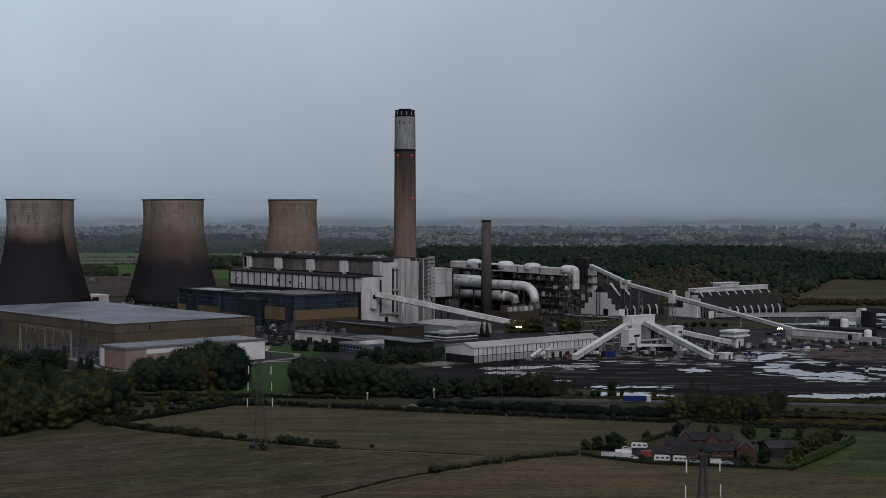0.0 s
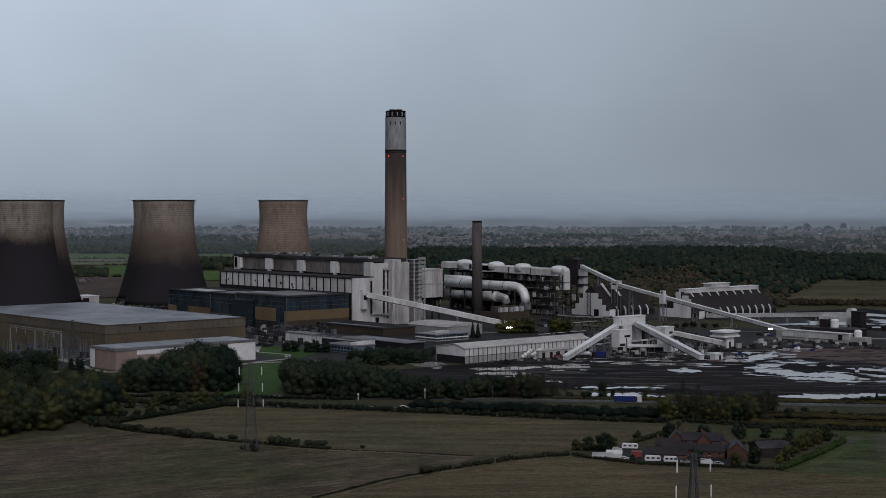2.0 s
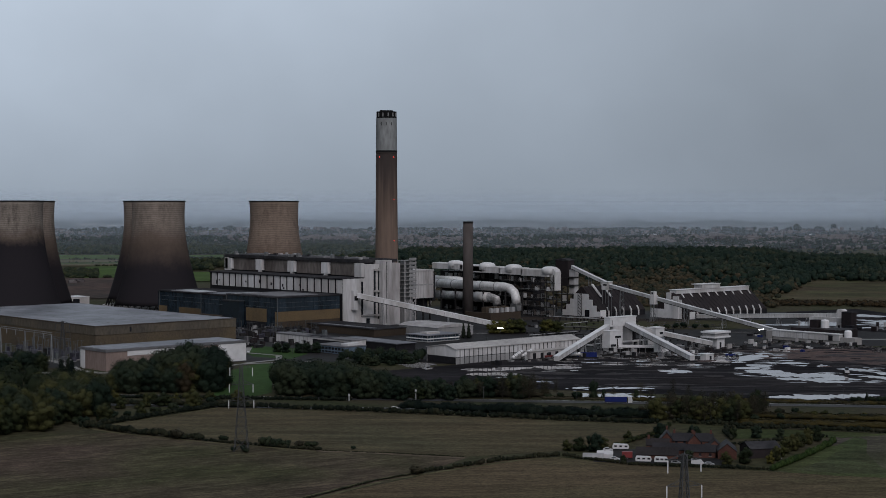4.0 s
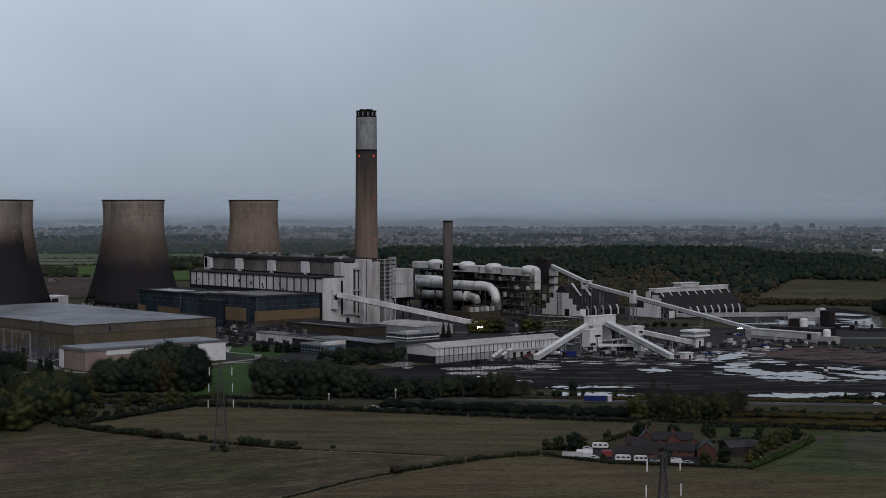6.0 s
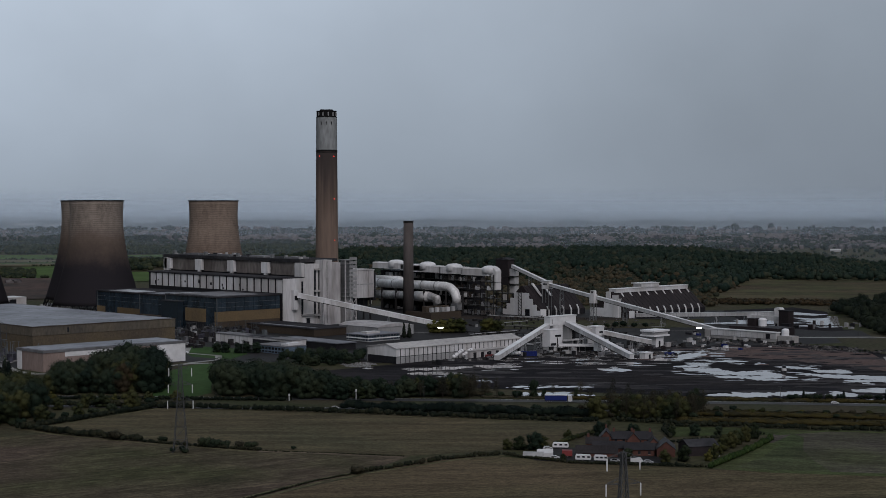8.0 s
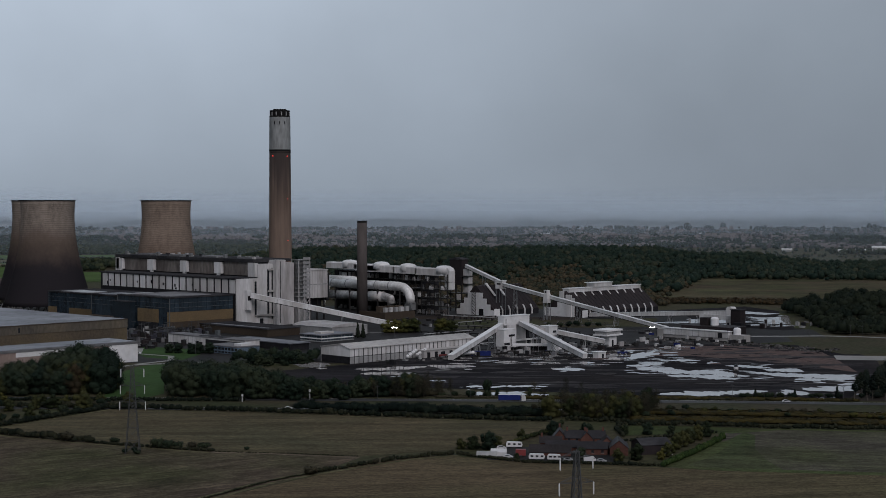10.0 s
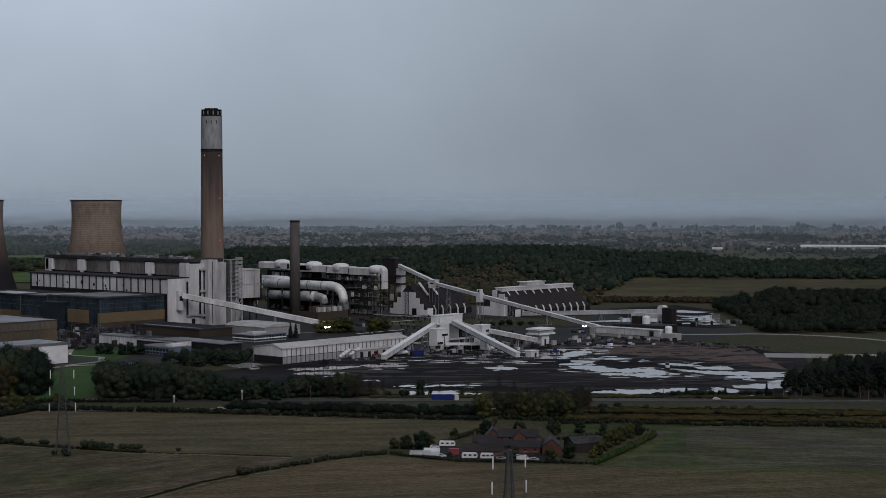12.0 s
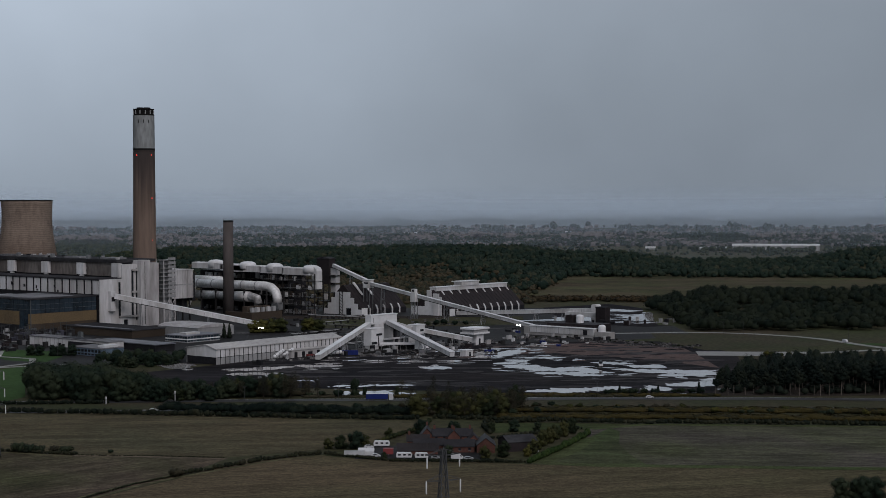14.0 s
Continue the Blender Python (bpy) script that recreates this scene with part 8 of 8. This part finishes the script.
COLOURS = [WHITE, DIRTYWHITE, GREYCLAD, DIRTYWHITE, GREYCLAD, BLUEPAINT, DARKSTEEL, DARKSTEEL, DARKCLAD, DARKCLAD, DARKCLAD, DARKSTEEL, STEEL, ROOFGREY, BROWNCLAD]
NAMES = {id(WHITE): "white", id(DIRTYWHITE): "dirty white", id(GREYCLAD): "grey", id(BLUEPAINT): "blue", id(DARKCLAD): "dark", id(STEEL): "galvanised", id(ROOFGREY): "grey", id(BROWNCLAD): "brown", id(DARKSTEEL): "sooty"}
for zone, n, hmax in (((845, 965, 735, 790), 46, 4.0), ((690, 745, 985, 1060), 30, 5), ((960, 1050, 690, 770), 34, 3.2), ((1060, 1130, 780, 830), 16, 3.5), ((745, 815, 1060, 1135), 60, 5), ((740, 850, 770, 796), 18, 3.5), ((905, 1010, 830, 940), 10, 3.0), ((1180, 1270, 720, 860), 22, 4), ((990, 1060, 960, 1060), 12, 4), ((1080, 1160, 900, 1020), 6, 3), ((836, 960, 736, 800), 64, 2.4)):
    for i in range(n):
        m_ = cr.choice(COLOURS if zone[0] not in (745, 690, 990, 1080, 905, 836, 1180, 740) else [DARKCLAD, DARKSTEEL, GREYCLAD, DARKCLAD, BROWNCLAD, ROOFGREY, DARKSTEEL])
        skip(cr.uniform(*zone[:2]), cr.uniform(*zone[2:]), cr.uniform(1.2, 2.4), cr.uniform(1.5, 4.8 if hmax < 2 else 6.0), cr.uniform(0.7, hmax), m_, NAMES[id(m_)] + " steel container standing in the works yard", cr.choice((0, 90)) + cr.uniform(-8, 8))


def pipe_run(x, y, length, height, turn, material, label):
    t = thing("pipe_run", x, y, label, "pipe", "yard pipes", "", 0.05, turn)
    for k in range(2):
        bm = bmesh.new()
        beam(bm, (0, k * 0.9, height), (length, k * 0.9, height), 0.32, None, 8)
        part("pipe", bm, material, t)
    post = block("support", (-0.15, 0.15, -0.4, 1.3, 0, height - 0.3), DARKSTEEL, t)
    n = int(length // 8)
    post.location = (1, 0, 0)
    repeat(post, n, (length - 2) / max(1, n))


for i in range(26):
    x, y = ((905, 840), (960, 830), (985, 860), (1010, 900), (940, 900), (1045, 960), (1090, 1000))[i % 7]
    m_ = cr.choice((DARKSTEEL, DARKSTEEL, GREYCLAD))
    pipe_run(x + cr.uniform(-25, 25), y + cr.uniform(-30, 30), cr.uniform(18, 60), cr.uniform(0.8, 3.2), cr.choice((0, 90)), m_, {id(DARKSTEEL): "sooty", id(GREYCLAD): "grey"}[id(m_)] + " twin pipe run on low steel supports")
for i in range(14):
    car(cr.uniform(900, 960), cr.uniform(835, 900), cr.choice((0, 90)), cr.choice((CARWHITE, SILVER, BLACKPAINT, REDPAINT)), "vehicle parked in the works yard", i % 3 == 0)


def heap(x, y, r, h, mat_, label):
    bm = bmesh.new()
    n = 18
    rings = []
    for k, (f, z) in enumerate(((1.0, 0), (0.72, 0.38), (0.4, 0.75), (0.12, 1.0))):
        rings.append([bm.verts.new((math.cos(2 * math.pi * i / n) * r * f * (1 + 0.25 * noise.noise((i * 0.7, x, k))), math.sin(2 * math.pi * i / n) * r * f * (0.6 + 0.15 * noise.noise((i * 0.5, y, k))), z * h * (1 + 0.2 * noise.noise((i, x, y))))) for i in range(n)])
    for a, b in zip(rings, rings[1:]):
        for i in range(n):
            j = (i + 1) % n
            bm.faces.new((a[i], a[j], b[j], b[i]))
    bm.faces.new(rings[-1])
    o = part("spoil_mound", bm, mat_, None)
    o.matrix_basis = pose(x, y, 0.05, 0, 0, cr.uniform(-60, -20))
    tagged(o, label, "heap", "spoil heaps")


for i in range(84):
    x, y = cr.uniform(840, 1040), cr.uniform(560, 760)
    if inside(x, y, [(840, 790), (960, 760), (1040, 690), (1010, 570), (915, 505), (880, 620)]):
        heap(x, y, cr.uniform(3, 9), cr.uniform(0.2, 0.6), cr.choice((COAL, COAL, BROWNEARTH)), "low heap of coal and spoil")


RUBBLE = surface("broken concrete and scrap", (0.19, 0.182, 0.178), 0.9, var=0.45, big=0.35, fine=1.5, bump=0.2, other=(0.035, 0.033, 0.033), rnd=0.35, spec=0.1)
SLURRY = surface("wet grey slurry", (0.034, 0.031, 0.031), 0.8, var=0.4, big=0.05, fine=0.4, bump=0.1, other=(0.019, 0.017, 0.018), rnd=0.45, spec=0.06)
PALEPAD = surface("worn pale concrete", (0.17, 0.162, 0.155), 0.8, var=0.3, big=0.06, fine=0.5, bump=0.1, other=(0.085, 0.080, 0.078), rnd=0.3, spec=0.2)


SCRAP = bmesh.new()


def rubble(x, y, spread, n, tall):
    """A heap of broken slabs and scrap, each piece a skewed block."""
    turn = Matrix.Rotation(radians(cr.uniform(-60, -30)), 4, "Z")
    for i in range(n):
        a, r = cr.uniform(0, 6.3), spread * math.sqrt(cr.random())
        w, d, h = cr.uniform(0.2, 1.2), cr.uniform(0.2, 0.9), tall * cr.uniform(0.25, 1.0) * (1.1 - r / spread * 0.7)
        m = Matrix.Translation((x, y, 0.1)) @ turn @ pose(r * math.cos(a), r * math.sin(a) * 0.7, 0, cr.uniform(-14, 14), cr.uniform(-14, 14), cr.uniform(0, 180))
        for v in box(SCRAP, -w, w, -d, d, -0.2, h):
            v.co = m @ v.co


for i in range(46):
    f = i / 46
    rubble(1010 + 32 * cr.random() + 6 * f, 755 - 150 * f + cr.uniform(-8, 8), cr.uniform(2.5, 6), cr.randint(8, 18), cr.uniform(0.9, 2.6))
for i in range(44):
    rubble(cr.uniform(838, 1000), cr.uniform(705, 790), cr.uniform(2, 5), cr.randint(6, 14), cr.uniform(0.7, 1.8))
for i in range(26):
    rubble(cr.uniform(1060, 1150), cr.uniform(885, 1015), cr.uniform(2, 5), cr.randint(6, 12), cr.uniform(0.7, 2.0))
for i in range(22):
    rubble(cr.uniform(930, 1050), cr.uniform(850, 940), cr.uniform(2, 5), cr.randint(6, 12), cr.uniform(0.7, 2.4))
tagged(part("rubble", SCRAP, RUBBLE, None), "broken concrete slabs and scrap strewn over the yards", "rubble", "", "stuff")


def streak(x, y, run, deep, material, label, z, turn=-44):
    """A long uneven patch on the ground, with ragged sides."""
    bm = bmesh.new()
    n = max(10, int(run / 1.2))
    key = x * 0.37 + y * 0.11
    up_, down_ = [], []
    for i in range(n + 1):
        u = 2 * i / n - 1
        a, form = u * run / 2, (1 - abs(u) ** 2.4) ** 0.7
        up_.append(bm.verts.new((a, max(0.03, deep / 2 * form * (1 + 0.9 * noise.noise((a * 0.14, key, 0)) + 0.4 * noise.noise((a * 0.5, key, 2)))), 0)))
        down_.append(bm.verts.new((a, -max(0.03, deep / 2 * form * (1 + 0.9 * noise.noise((a * 0.14, key, 5)) + 0.4 * noise.noise((a * 0.5, key, 8)))), 0)))
    for i in range(n):
        bm.faces.new((down_[i], down_[i + 1], up_[i + 1], up_[i]))
    ob = part("ground_patch", bm, material, None)
    ob.matrix_basis = pose(x, y, z, 0, 0, turn)
    tagged(ob, label, "ground patch", "ground patches", "structure")


COALGROUND = [(690, 790), (860, 806), (955, 752), (1020, 690), (1000, 570), (905, 505), (790, 460), (735, 540), (690, 640)]
done = 0
while done < 120:
    x, y = cr.uniform(690, 1020), cr.uniform(460, 806)
    if inside_plan(x, y, COALGROUND):
        streak(x, y, cr.uniform(12, 60), cr.uniform(3, 12), SLURRY, "wet grey slurry streak on black ground", 0.122 + 0.0002 * done, -44 + cr.uniform(-12, 12))
        done += 1
for i in range(46):
    x, y = cr.uniform(838, 985), cr.uniform(690, 800)
    streak(x, y, cr.uniform(6, 26), cr.uniform(2, 7), cr.choice((PALEPAD, SLURRY, PALEPAD, RUBBLE)), "worn pale concrete patch in the coal yard", 0.142 + 0.0002 * i, -44 + cr.uniform(-15, 15))
for i in range(44):
    x, y = cr.uniform(900, 1120), cr.uniform(820, 1000)
    if x + y < 2060:
        streak(x, y, cr.uniform(8, 40), cr.uniform(2, 9), cr.choice((PALEPAD, SLURRY, SLURRY)), "worn pale patch on the works yard", 0.122 + 0.0003 * i, -44 + cr.uniform(-20, 20))


def tanker(x, y, turn, tilt, label):
    """A road tanker: a long round tank, tipped up at the front, behind a cab."""
    t = thing("tanker_lorry", x, y, label, "lorry", "", "", 0.1, turn)
    bm = bmesh.new()
    lathe(bm, [(0.3, 0), (1.0, 0.25), (1.3, 0.8), (1.3, 9.6), (1.0, 10.2), (0.3, 10.4)], 20)
    bm.transform(pose(-5, 0, 1.9, 0, 90 - tilt, 0))
    part("tank", bm, WHITER, t, "dirty white round tank", smooth=True)
    for k in range(3):
        bm = bmesh.new()
        lathe(bm, [(1.34, 2 + k * 3), (1.34, 2.25 + k * 3)], 20)
        bm.transform(pose(-5, 0, 1.9, 0, 90 - tilt, 0))
        part("band", bm, DARKSTEEL, t)
    block("chassis", (-5, 7.4, -0.6, 0.6, 0.75, 1.15), RUBBER, t)
    bm = bmesh.new()
    prism(bm, [(5.4, 0.6), (7.5, 0.6), (7.55, 1.7), (7.2, 3.0), (5.4, 3.1)], "y", -1.2, 1.2)
    part("cab", bm, GREYCLAD, t)
    block("windscreen", (7.22, 7.5, -1.05, 1.05, 1.8, 2.7), GLASS, t)
    for sx in (-4.0, -2.8, 4.6, 6.4):
        for sy in (-1.05, 1.05):
            wheel(t, sx, sy, 0.5)


tanker(774, 790, -8, 28, "dirty white tanker lorry with its tank tipped up")
tanker(788, 795, -2, 24, "white tanker lorry tipped up beside the shed")
tanker(820, 780, -30, 3, "dirty white tanker lorry parked under the conveyor")
t = thing("container", 829, 775, "long blue steel container under the conveyor", "container", "yard clutter", "", 0.1, -40)
block("box", (-7, 7, -1.3, 1.3, 0, 3.4), BLUEPAINT, t)
for k in range(13):
    block("rib", (-6.6 + k * 1.08, -6.35 + k * 1.08, -1.36, -1.3, 0.2, 3.2), BLUEPAINT, t)
for k in range(22):
    f = cr.random()
    t = thing("barrier_block", 744 + 92 * f, 792 - 34 * f + cr.uniform(-6, 4), "dark concrete barrier block in the coal yard", "block", "barrier blocks", "", 0.08, cr.uniform(-60, -20))
    bm = bmesh.new()
    prism(bm, [(-0.6, 0), (0.6, 0), (0.35, 1.2), (-0.35, 1.2)], "x", -2, 2)
    part("block", bm, cr.choice((DARKCLAD, RUBBLE, DARKSTEEL)), t)
# ---- yellowing bushes at the foot of the grass bank
row([(1001, 536), (1010, 520), (1018, 506)], 3, GOLD_SHRUBS * 3 + RUST_SHRUBS, 0.6, 1.1, 3)
for x, y, h in ((686, 938, 10), (691, 932, 10), (1163, 668, 9), (1166, 640, 10), (1140, 534, 11)):
    lamp_post(x, y, h, False, "slim grey unlit lighting column")
car(1143, 538, -120, CARWHITE, "white van on the works road", True)


def road_post(x, y, h):
    t = thing("marker_post", x, y, "tall pale marker post beside the dual carriageway", "post", "roadside posts")
    block("post", (-0.25, 0.25, -0.25, 0.25, -0.3, h * 0.75), GREYCLAD, t)
    block("cap", (-0.4, 0.4, -0.4, 0.4, h * 0.75, h), CARWHITE, t, "white cap")


for x, y, h in ((543.3, 689.6, 4.2), (574.6, 668.7, 6.0)):
    road_post(x, y, h)
